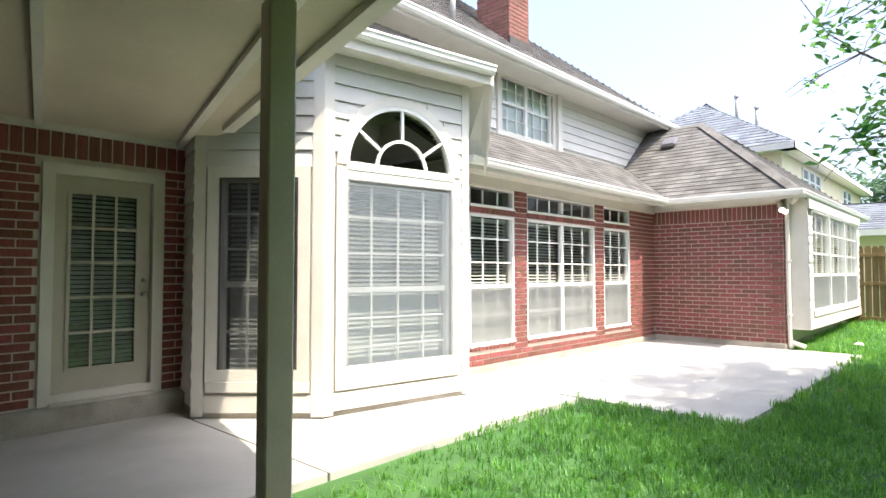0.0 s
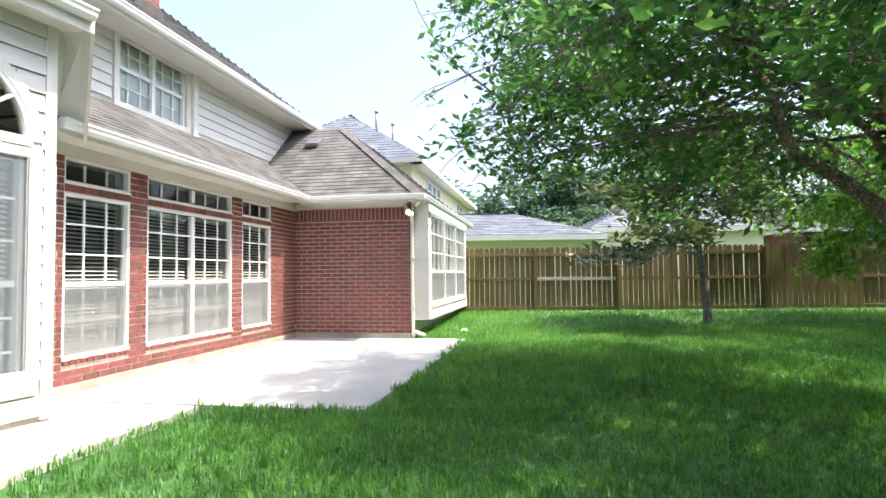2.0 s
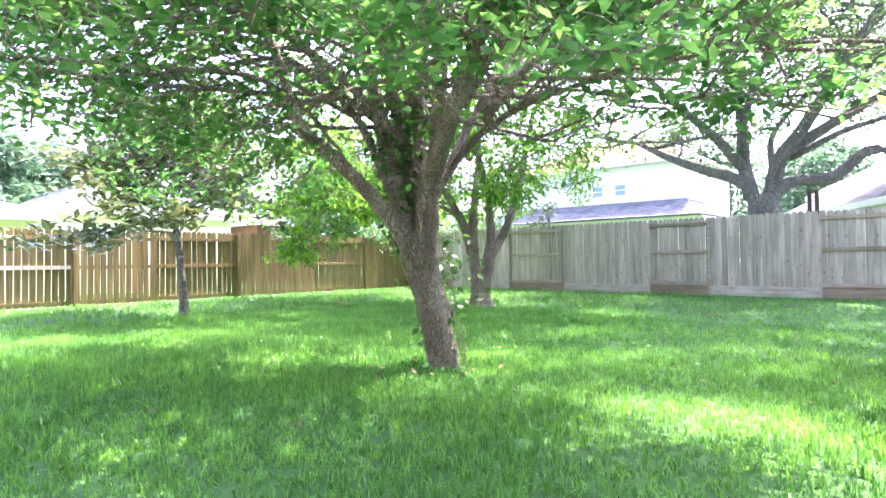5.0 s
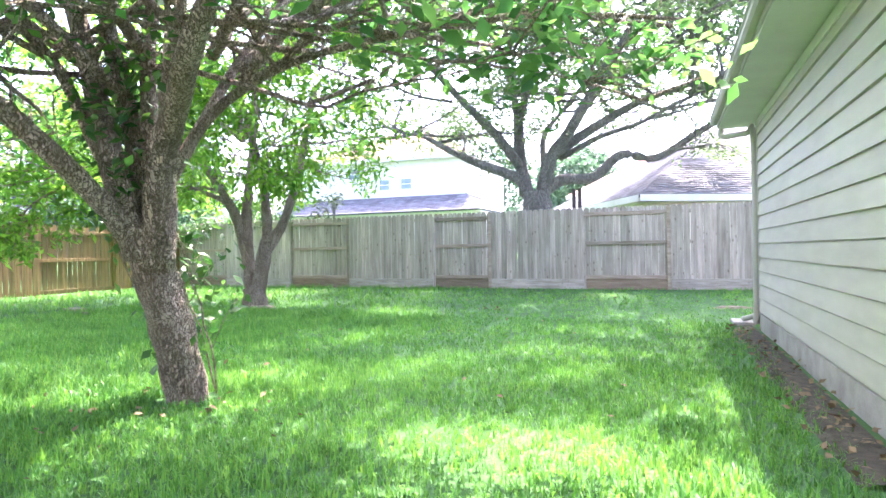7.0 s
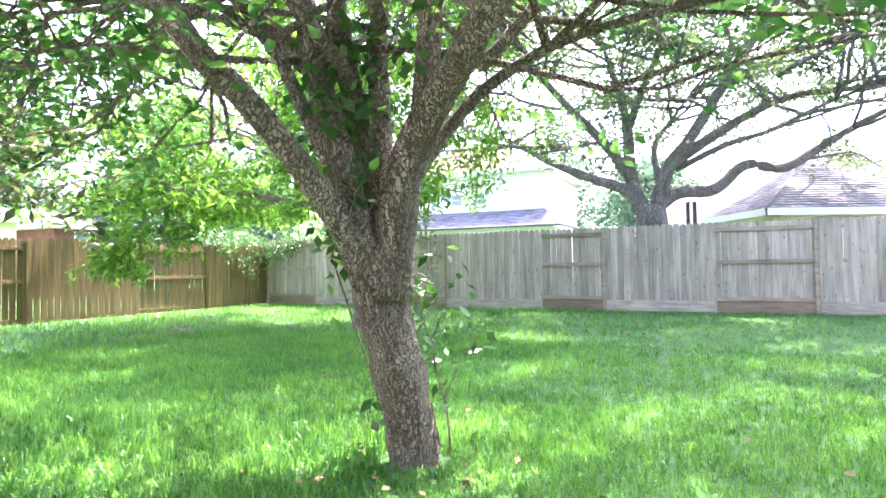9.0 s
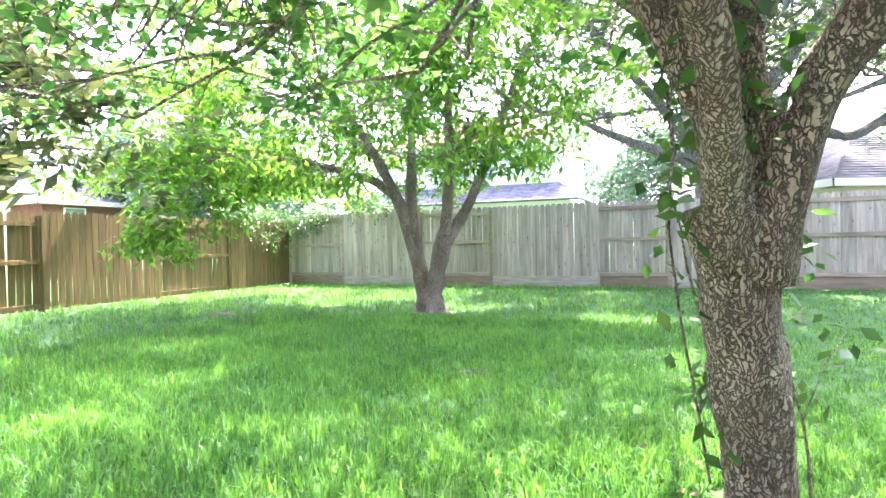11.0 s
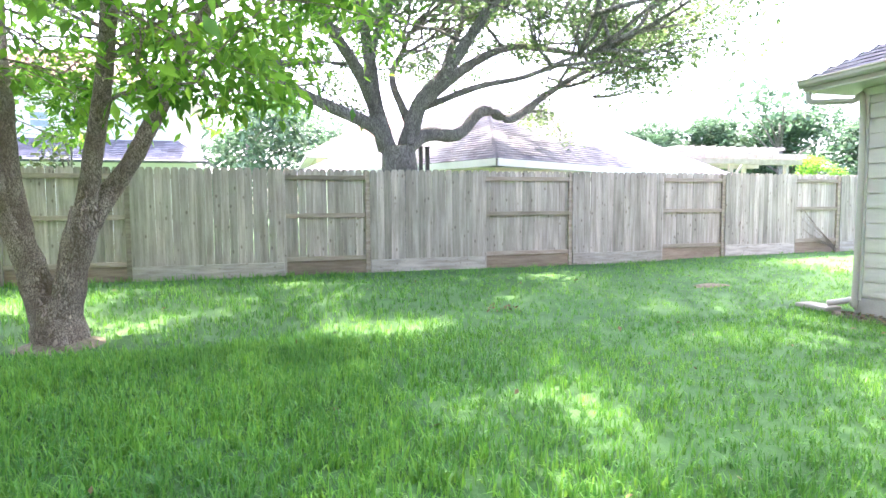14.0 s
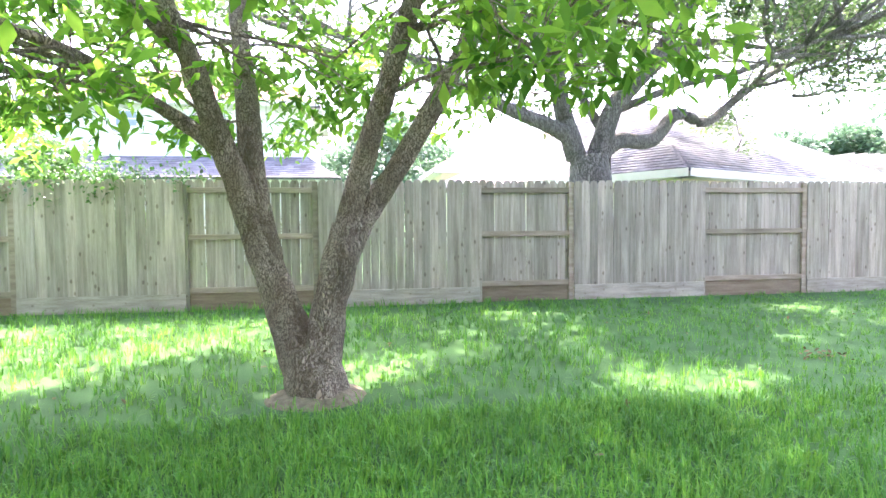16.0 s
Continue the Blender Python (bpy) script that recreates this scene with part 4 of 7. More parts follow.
# lower roof over the windows, and the wing's hip
VX = -0.45 + 1.5 * SL / SLW
roof("roof_lower", "brown-grey shingled lower roof over the back windows", [[(-6.9, -0.5, EZ), (-0.45, -0.5, EZ), (VX, 1.0, EZ + 1.5 * SL), (-6.9, 1.0, EZ + 1.5 * SL)]], M_SHINGLE, HOUSE)
RU = 1.95
RZ = EZ + (RU + 0.45) * SLW
RV = WV + RU + 0.45
VY = -0.5 + (RZ - EZ) / SL      # where the valley meets the ridge
roof("roof_wing", "brown-grey shingled hip roof over the wing", [
    [(-0.45, -0.5, EZ), (-0.45, WV, EZ), (RU, RV, RZ), (RU, VY, RZ)],
    [(-0.45, WV, EZ), (6.9, WV, EZ), (6.9 - (RU + 0.45), RV, RZ), (RU, RV, RZ)],
    [(6.9, WV, EZ), (6.9, 6.0, EZ), (6.9 - (RU + 0.45), 6.0, RZ), (6.9 - (RU + 0.45), RV, RZ)],
    [(RU, 6.0, RZ - 0.01), (RU, RV, RZ - 0.01), (6.9 - RU - 0.45, RV, RZ - 0.01), (6.9 - RU - 0.45, 6.0, RZ - 0.01)]], M_SHINGLE, HOUSE)
hipcap = tagged(new("hip_cap"), "row of cap shingles along the hip", "roof trim", kind="structure")
hipcap.matrix_world = HOUSE
for i in range(18):
    f0, f1 = i / 18, (i + 1.15) / 18
    q0, q1 = Vector((-0.45, WV, EZ)).lerp(Vector((RU, RV, RZ)), f0), Vector((-0.45, WV, EZ)).lerp(Vector((RU, RV, RZ)), f1)
    bm = bmesh.new()
    vs = [bm.verts.new(q) for q in (q0 + Vector((-0.10, 0.10, 0.012 - 0.03)), q0 + Vector((0, 0, 0.045)), q0 + Vector((0.10, -0.10, 0.012 - 0.03)), q1 + Vector((0.10, -0.10, 0.0 - 0.03)), q1 + Vector((0, 0, 0.03)), q1 + Vector((-0.10, 0.10, -0.03)))]
    bm.faces.new((vs[0], vs[1], vs[4], vs[5])), bm.faces.new((vs[1], vs[2], vs[3], vs[4]))
    part("cap_shingle", bm, M_SHINGLE, hipcap)
gutter("gutter", (-6.6, -0.5), (-0.62, -0.5), EZ + 0.01, HOUSE)
gutter("gutter", (-0.45, -0.3), (-0.45, WV - 0.10), EZ + 0.01, HOUSE)
gutter("gutter", (-0.45, WV), (6.9, WV), EZ + 0.01, HOUSE)
bm = bmesh.new()
box(bm, -6.9, -0.46, -0.48, -0.036, 2.75, 2.775), box(bm, -0.44, -0.036, WV + 0.02, -0.49, 2.762, 2.785), box(bm, -0.036, 6.8, WV + 0.02, -2.44, 2.763, 2.786)
tagged(finish("soffit", bm, M_TRIM, m=HOUSE), "cream painted soffit boards under the eaves", "soffit", kind="structure")
vent = thing("roof_vent", "small dark metal roof vent on the wing roof", "roof vent", m=HOUSE @ Matrix.Translation((1.36, 0.15, EZ + 1.81 * SLW)) @ Matrix.Rotation(-math.atan(SLW), 4, "Y"))
part("hood", boxbm(-0.16, 0.16, -0.16, 0.16, 0.03, 0.12, bevel=0.02), M_SHINGLE_D, vent)
part("throat", boxbm(-0.20, -0.161, -0.13, 0.13, 0.02, 0.09), M_DARK, vent)

# upper storey
up = wall_body("wall_upper", "cream lap-sided upper storey wall", -11.0, 2.3, 2.8, 5.0, [(-3.98, -2.34, 3.86, 4.96)], 0.16, M_TRIM, hpose(0, 1.0))
siding(up, -7.6, 2.3, 3.86, 4.96, [(-4.12, -2.24, 3.7, 5.05)])
part("casing", frame_ring(bmesh.new(), -4.10, -2.24, 3.76, 4.94, 0.11, -0.045, 0.02), M_TRIM, up)
part("casing_return", boxbm(-2.236, -2.10, -0.10, -0.03, 3.70, 4.93), M_TRIM, up)
window(16, 0.81, 3.865, 4.90, 4.42, 3, 2, 2, hpose(-3.98, 1.0), "white upper sash window with pale blinds", tilt=86)
window(17, 0.81, 3.865, 4.90, 4.40, 3, 2, 2, hpose(-3.17, 1.0), "white upper sash window with pale blinds", tilt=86)
UR = 2.85            # east end of the main eave
UV = 0.43
URZ = 9.2
ud = (URZ - UE) / SLU
roof("roof_upper", "brown-grey shingled main roof above the upper storey", [
    [(-13.5, UV, UE), (UR, UV, UE), (UR - ud, UV + ud, URZ), (-13.5 + ud, UV + ud, URZ)],
    [(UR, UV, UE), (UR, UV + 2 * ud, UE), (UR - ud, UV + ud, URZ)],
    [(-13.5, UV + 2 * ud, UE), (-13.5, UV, UE), (-13.5 + ud, UV + ud, URZ)],
    [(UR, UV + 2 * ud, UE), (-13.5, UV + 2 * ud, UE), (-13.5 + ud, UV + ud, URZ), (UR - ud, UV + ud, URZ)]], M_SHINGLE, HOUSE)
gutter("gutter", (-13.5, UV), (UR + 0.05, UV), UE + 0.01, HOUSE)
tagged(finish("soffit", boxbm(-13.4, UR - 0.1, UV + 0.01, 0.995, 4.87, 4.90), M_TRIM, m=HOUSE), "cream painted soffit under the upper eave", "soffit", kind="structure")
tagged(finish("wall_upper_east", boxbm(2.3, 2.46, 1.0, 10, 2.8, 4.95), M_SIDING, m=HOUSE), "cream lap-sided upper end wall", "wall", kind="structure")
tagged(finish("wall_rear", boxbm(-18, 6.6, 9.8, 10, -0.1, 5.0), M_SIDING, m=HOUSE), "plain front wall of the house", "wall", kind="structure")

# chimney
ch = thing("chimney", "tall red brick chimney through the roof", "chimney", m=HOUSE)
CU0, CU1, CV0, CV1, CZ0, CZ1 = -3.17, -2.52, 1.40, 2.2, 5.2, 10.0
part("core", boxbm(CU0 + 0.01, CU1 - 0.01, CV0 + 0.01, CV1 - 0.01, CZ0, CZ1), M_MORTAR, ch)
bm = bmesh.new()
z, row = CZ0, 0
while z < CZ1:
    for a0, a1, fixed, ax in ((CU0, CU1, CV0, 0), (CV0, CV1, CU1, 1), (CV0, CV1, CU0, 2)):
        x = a0 - (BRICK_L / 2 if row % 2 else 0)
        while x < a1:
            p, q = max(a0, x) + 0.005, min(a1, x + BRICK_L) - 0.005
            if q - p > 0.03:
                if ax == 0:
                    box(bm, p, q, fixed - 0.004, fixed + 0.03, z, z + COURSE - JOINT)
                else:
                    box(bm, fixed - 0.004 if ax == 2 else fixed - 0.03, fixed + 0.03 if ax == 2 else fixed + 0.004, p, q, z, z + COURSE - JOINT)
            x += BRICK_L
    z += COURSE
    row += 1
tagged(part("bricks", bm, M_BRICK_JOIN, ch), kind="stuff")
part("flashing", boxbm(CU0 - 0.05, CU1 + 0.05, CV0 - 0.06, CV0 - 0.005, UE + (CV0 - UV) * SLU - 0.1, UE + (CV0 - UV) * SLU + 0.12), M_DARK, ch)
for uu, vv, h in ((-4.99, 1.2, 0.42),):
    vp = thing("vent_pipe", "grey plumbing vent pipe on the roof", "vent pipe", m=hpose(uu, vv, UE + (vv - UV) * SLU))
    part("pipe", pipe(bmesh.new(), [(0, 0, -0.05), (0, 0, h * 0.5), (0, 0, h)], 0.045), M_PIPE, vp)
    part("cap", pipe(bmesh.new(), [(0, 0, h), (0, 0, h + 0.03), (0, 0, h + 0.07)], 0.07), M_PIPE, vp)

# bay roof
BE = 3.72
eave_pts = [(-10.30, 0.50), (-8.98, -0.75), (-6.88, -1.10)]
SE_A, SE_B = Vector((-6.88, -1.10, 0)), Vector((-6.30, -0.52, 0))
top_pts = [(-8.9, 1.0), (-8.2, 1.0), (-7.4, 1.0), (-6.9, 1.0)]
TZ = 4.87
roof("roof_bay", "brown-grey shingled hip roof over the bay", [
    [(*eave_pts[0], BE), (*eave_pts[1], BE), (*top_pts[1], TZ), (*top_pts[0], TZ)],
    [(*eave_pts[1], BE), (*eave_pts[2], BE), (*top_pts[2], TZ), (*top_pts[1], TZ)],
    [(*SE_A.xy, BE), (*SE_B.xy, EZ), (-6.9, 1.0, 3.85), (*top_pts[2], TZ)]], M_SHINGLE, HOUSE, tabs=True)
for a, b in zip(eave_pts, eave_pts[1:]):
    gutter("gutter", a, b, BE + 0.01, HOUSE, drop=0.16)
bm = slab(bmesh.new(), [(*SE_A.xy, BE - 0.02), (*SE_B.xy, EZ - 0.05), (-6.55, -0.36, EZ - 0.05), (-6.93, -0.80, BE - 0.02)], 0.05)
tagged(finish("soffit", bm, M_TRIM, m=HOUSE), "sloping cream soffit at the corner of the bay", "soffit", kind="structure")
bm = slab(bmesh.new(), [(*SE_A.xy, BE + 0.02), (*SE_B.xy, EZ + 0.02), (*SE_B.xy, EZ - 0.20), (*SE_A.xy, BE - 0.20)], 0.03)
tagged(finish("fascia", bm, M_TRIM, m=HOUSE), "sloping cream fascia at the corner of the bay", "trim", kind="structure")
bm = prism(bmesh.new(), [(-10.2, 0.50), (-8.96, -0.72), (-6.90, -1.07), (-6.6, -0.3), (-6.6, 0.99), (-10.2, 0.99)], BE - 0.16, BE - 0.13)
tagged(finish("soffit", bm, M_TRIM, m=HOUSE), "cream painted soffit of the bay roof", "soffit", kind="structure")
tagged(finish("wall_bay_top", boxbm(-6.75, -6.6, -0.3, 0.98, 2.9, 3.60), M_SIDING, m=HOUSE), "cream wall between bay roof and lower roof", "wall", kind="structure")

# porch cover and post
CZ = 2.72
# two unseen walls, added to keep stray light out of the porch
tagged(finish("wall_porch_west", boxbm(-14.2, -14.05, -7.2, 0.69, 0.0, CZ), M_BRICK, m=HOUSE), "plain added wall shading the porch out of view", "wall", kind="structure")
tagged(finish("wall_porch_south", boxbm(-14.05, -11.9, -7.2, -7.06, 0.0, CZ - 0.15), M_BRICK, m=HOUSE), "plain added wall shading the porch out of view", "wall", kind="structure")
cover = [(-18, 0.9), (-18, -7.2), (-11.3, -7.2), (-10.28, -3.16), (-9.92, -1.74), (-9.45, 0.0), (-9.45, 0.9)]
tagged(finish("ceiling", prism(bmesh.new(), cover, CZ, CZ + 0.03), M_CEIL, m=HOUSE), "beige painted porch ceiling with battens", "ceiling", kind="structure")
bm = bmesh.new()


def strip(bm, a, b, w, z0, z1):
    d = Vector((b[0] - a[0], b[1] - a[1], 0)).normalized()
    o = Vector((-d.y, d.x, 0)) * w / 2
    A, B = Vector((*a, 0)), Vector((*b, 0))
    q = [A - o, B - o, B + o, A + o]
    return prism(bm, [(p.x, p.y) for p in q], z0, z1)


batt = tagged(new("ceiling_batten"), "cream battens across the porch ceiling", "trim", kind="structure")
batt.matrix_world = HOUSE
for a, b, w in (((-11.7, -7.0), (-9.56, 0.86), 0.07), ((-11.62, -2.9), (-10.78, 0.88), 0.06), ((-12.7, -2.9), (-11.9, 0.88), 0.06)):
    part("batten", strip(bmesh.new(), a, b, w, CZ - 0.045, CZ - 0.001), M_TRIM, batt)
part("batten", strip(bmesh.new(), (-14, 0.865), (-9.5, 0.865), 0.05, CZ - 0.06, CZ - 0.001), M_TRIM, batt)
tagged(finish("porch_beam", strip(bmesh.new(), (-11.26, -7.2), (-9.55, -0.15), 0.10, CZ - 0.05, CZ + 0.22), M_TRIM, m=HOUSE), "cream painted beam along the porch edge", "beam", kind="structure")
tagged(finish("porch_beam", boxbm(-18, -11.35, -7.2, -7.07, CZ - 0.14, CZ + 0.22), M_TRIM, m=HOUSE), "cream painted beam along the porch edge", "beam", kind="structure")
roof("roof_porch", "brown-grey shingled low porch roof", [[(-18, -7.3, CZ + 0.2), (-10.85, -7.3, CZ + 0.24), (-9.05, -0.3, CZ + 0.62), (-9.6, 1.0, CZ + 0.75), (-18, 1.0, CZ + 0.75)]], M_SHINGLE, HOUSE, tabs=False)
post = thing("porch_post", "square taupe painted wooden porch post", "post", m=hpose(-10.63, -2.79, 0, -12))
part("shaft", boxbm(-0.065, 0.065, -0.065, 0.065, 0.06, CZ - 0.048, bevel=0.008), M_POST, post)
part("base_block", boxbm(-0.085, 0.085, -0.085, 0.085, 0.0, 0.06, bevel=0.008), M_POST, post)

# ---------------------------------------------------------------- fences
FX, FY = 16.66, -15.36
PICK_W = 0.148


def picket_mesh(name, h, w, t, mat):
    """A dog-eared picket standing on its foot."""
    c = 0.03
    bm = bmesh.new()
    prof = [(-w / 2, 0), (w / 2, 0), (w / 2, h - c), (w / 2 - c, h), (-w / 2 + c, h), (-w / 2, h - c)]
    a, b = [bm.verts.new((x, -t / 2, z)) for x, z in prof], [bm.verts.new((x, t / 2, z)) for x, z in prof]
    bm.faces.new(a), bm.faces.new(b[::-1])
    for i in range(6):
        j = (i + 1) % 6
        bm.faces.new((a[j], a[i], b[i], b[j]))
    me = bpy.data.meshes.new(name)
    bm.to_mesh(me)
    bm.free()
    me.materials.append(mat)
    return me


def fence_run(name, label, edges, first_board, m, top, ground_of, mat, kick, gap, seed, kick_mat):
    """Panels that face one way and the other in turn. Local x runs along the fence, local -y faces the garden."""
    f = thing(name, label, "fence", m=m)
    rng = np.random.default_rng(seed)
    pm = picket_mesh("picket", 1.0, PICK_W - gap, 0.018, mat)
    board = first_board
    for a, b in zip(edges, edges[1:]):
        g = ground_of((a + b) / 2)
        lo = g + kick
        n = max(1, round((b - a) / PICK_W))
        w = (b - a) / n
        y = -0.045 if board else 0.03
        for i in range(n):
            h = top - lo + rng.normal(0, 0.006)
            shared("picket", pm, f, Matrix.Translation((a + (i + 0.5) * w, y + rng.normal(0, 0.002), lo)) @ Matrix.Rotation(rng.normal(0, 0.004), 4, "Y") @ Matrix.Diagonal((w / PICK_W, 1, h, 1)))
        ry = 0.0 if board else -0.005
        for z in (lo + 0.06, lo + (top - lo) * 0.50, top - 0.17):
            part("rail", boxbm(a + 0.02, b - 0.02, ry - 0.02, ry + 0.02, z - 0.045, z + 0.045, bevel=0.004), mat if board else M_RAILWOOD, f)
        if kick:
            part("kickboard", boxbm(a + 0.004, b - 0.004, y - 0.024 if board else 0.0, y + 0.0 if board else 0.02, g - 0.02, lo + 0.012, bevel=0.004), M_KICKGREY if board else kick_mat, f)
        part("post", boxbm(a - 0.045, a + 0.045, -0.03 if board else -0.035, 0.05, g - 0.1, top - 0.08, bevel=0.005), mat, f)
        if not board:
            # side boards that close the step between the panels
            part("post", boxbm(b - 0.09, b, -0.034, 0.028, g - 0.1, top - 0.03, bevel=0.005), M_RAILWOOD, f)
        board = not board
    return f


# grey fence along the south: local x runs west
gx = [16.6, 14.63, 12.12, 10.01, 7.27, 5.55, 3.05, 0.93, -1.43, -3.25, -5.40, -6.9, -9.2, -11.0, -13.0]
fence_s = fence_run("wooden_fence", "weathered grey wooden fence with panels facing both ways", [16.66 - x for x in gx], False,
                    Matrix.Translation((16.66, FY, 0)) @ Matrix.Rotation(math.pi, 4, "Z"), 2.27, lambda s: ground_z(16.66 - s, FY), M_GREYWOOD, 0.26, 0.0035, 3, M_KICK)
by = [7.5, 5.1, 2.7, 1.0, -1.08, -3.46, -5.38, -7.75, -10.45, -12.78, -15.30]
# brown fence along the east: local x runs south
pm_m = Matrix.Translation((FX, 7.5, 0)) @ Matrix.Rotation(radians(-90), 4, "Z")


def brown_fence():
    f = thing("wooden_fence", "brown stained wooden fence with gaps between pickets", "fence", m=pm_m)
    rng = np.random.default_rng(9)
    pm = picket_mesh("picket", 1.0, PICK_W - 0.018, 0.018, M_BROWNWOOD)
    kinds = [0, 0, 0, 0, 0, 1, 0, 1, 0, 1]
    for (a, b), board in zip(zip([7.5 - y for y in by], [7.5 - y for y in by[1:]]), kinds):
        g = ground_z(FX, 7.5 - (a + b) / 2) + 0.02
        n = round((b - a) / PICK_W)
        w = (b - a) / n
        top = 2.02 + 0.05 * smoothstep(9, 16, a)
        for i in range(n):
            shared("picket", pm, f, Matrix.Translation((a + (i + 0.5) * w, (-0.045 if board else 0.03) + rng.normal(0, 0.002), g + 0.02)) @ Matrix.Rotation(rng.normal(0, 0.006), 4, "Y") @ Matrix.Diagonal((w / PICK_W, 1, top - g + rng.normal(0, 0.008), 1)))
        for z in (g + 0.10, g + 0.95, top - 0.20):
            part("rail", boxbm(a + 0.03, b - 0.03, -0.02, 0.019, z - 0.045, z + 0.045, bevel=0.004), M_GREYWOOD if abs(a - 8.58) < 0.1 and abs(z - g - 0.95) < 0.01 else M_BROWNWOOD, f)
        part("post", boxbm(a - 0.05, a + 0.05, -0.034, 0.05, g - 0.1, top - 0.05, bevel=0.005), M_BROWNWOOD, f)
    return f


brown_fence()
# unseen west side closed by a plain fence
tagged(finish("wall_west", boxbm(-19.2, -19.1, -15.4, 12, 0, 2.2), M_GREYWOOD), "plain fence closing the west side", "fence", kind="structure")

# ---------------------------------------------------------------- garage
GX, GY0, GY1 = -0.25, -9.45, -3.0
gm = Matrix.Translation((GX, GY0, 0)) @ Matrix.Rotation(radians(90), 4, "Z")     # local x runs north, front faces east
gw = wall_body("wall_garage_east", "beige lap-sided garage wall above a concrete footing", 0, GY1 - GY0, 0.16, 3.15, [], 0.15, M_GSIDING, gm)
siding(gw, 0.11, GY1 - GY0, 0.24, 2.96, [], lap=0.198, mat=M_GSIDING)
part("corner_board", boxbm(-0.012, 0.10, -0.03, 0, 0.18, 2.98), M_TRIM, gw)
part("frieze", boxbm(0.0, GY1 - GY0, -0.032, 0, 2.94, 3.04), M_TRIM, gw)
tagged(finish("foundation", boxbm(0, GY1 - GY0, -0.02, 0.2, -0.15, 0.22, bevel=0.008), M_SLAB, m=gm), "concrete footing of the garage", "foundation", kind="structure")
tagged(finish("wall_garage_south", boxbm(-6.0, GX - 0.15, GY0, GY0 + 0.15, 0.0, 3.15), M_GSIDING), "beige lap-sided garage end wall", "wall", kind="structure")
tagged(finish("wall_garage_north", boxbm(-6.0, GX - 0.15, GY1 - 0.15, GY1, 0.0, 3.15), M_GSIDING), "beige lap-sided garage end wall", "wall", kind="structure")
GE = 3.22
gx1, gy0, gy1, gxw = 0.26, -9.95, -2.5, -6.5
gd = (gx1 - gxw) / 2
roof("roof_garage", "brown-grey shingled hip roof of the garage", [
    [(gx1, gy0, GE), (gx1, gy1, GE), (gx1 - gd, gy1 - gd, GE + gd * 0.6), (gx1 - gd, gy0 + gd, GE + gd * 0.6)],
    [(gxw, gy0, GE), (gx1, gy0, GE), (gx1 - gd, gy0 + gd, GE + gd * 0.6)],
    [(gx1, gy1, GE), (gxw, gy1, GE), (gx1 - gd, gy1 - gd, GE + gd * 0.6)],
    [(gxw, gy1, GE), (gxw, gy0, GE), (gx1 - gd, gy0 + gd, GE + gd * 0.6), (gx1 - gd, gy1 - gd, GE + gd * 0.6)]], M_SHINGLE_D, Matrix.Identity(4))
gutter("gutter", (gx1, gy0), (gx1, gy1), GE, Matrix.Identity(4), label="taupe metal eave gutter")
gutter("gutter", (gxw, gy0), (gx1, gy0), GE, Matrix.Identity(4), label="taupe metal eave gutter")
bm = box(bmesh.new(), GX - 0.1, gx1 - 0.02, gy0 + 0.02, gy1, 3.05, 3.08)
box(bm, gxw, GX - 0.1, gy0 + 0.02, GY0 + 0.1, 3.05, 3.08)
tagged(finish("soffit", bm, M_TRIM), "cream painted garage soffit", "soffit", kind="structure")
gs = thing("downspout", "taupe metal downspout at the garage corner", "downspout")
part("pipe", pipe(bmesh.new(), smooth_line([(0.20, -9.90, 3.06), (0.18, -9.86, 2.92), (-0.10, -9.50, 2.88), (-0.19, -9.41, 2.75), (-0.19, -9.41, 0.3), (-0.17, -9.46, 0.18), (-0.05, -9.70, 0.10)], 5), 0.042, 8), M_GTRIM, gs)
tagged(finish("splash_block", boxbm(-0.2, 0.1, -10.1, -9.6, 0.0, 0.06, bevel=0.01), M_SLAB), "small concrete splash block under a downspout", "splash block")
bm = bmesh.new()
cols_n = 40
rows = []
for i in range(cols_n + 1):
    y = -9.6 + 6.4 * i / cols_n
    w = 0.36 + 0.10 * noise.noise(Vector((y * 1.3, 0, 0)))
    rows.append([bm.verts.new((-0.15, y, ground_z(0, y) + 0.035)), bm.verts.new((-0.15 + w * 0.6, y, ground_z(0, y) + 0.032)), bm.verts.new((-0.15 + w, y, ground_z(0, y) - 0.03))])
for a, b in zip(rows, rows[1:]):
    for k in range(2):
        bm.faces.new((a[k], a[k + 1], b[k + 1], b[k]))
tagged(finish("soil_strip", bm, M_SOIL), "bare soil and leaf litter along the garage", "soil", kind="structure")

# ---------------------------------------------------------------- trees


def tree(name, label, base):
    return thing(name, label, "tree", m=Matrix.Translation((base[0], base[1], ground_z(base[0], base[1]))))


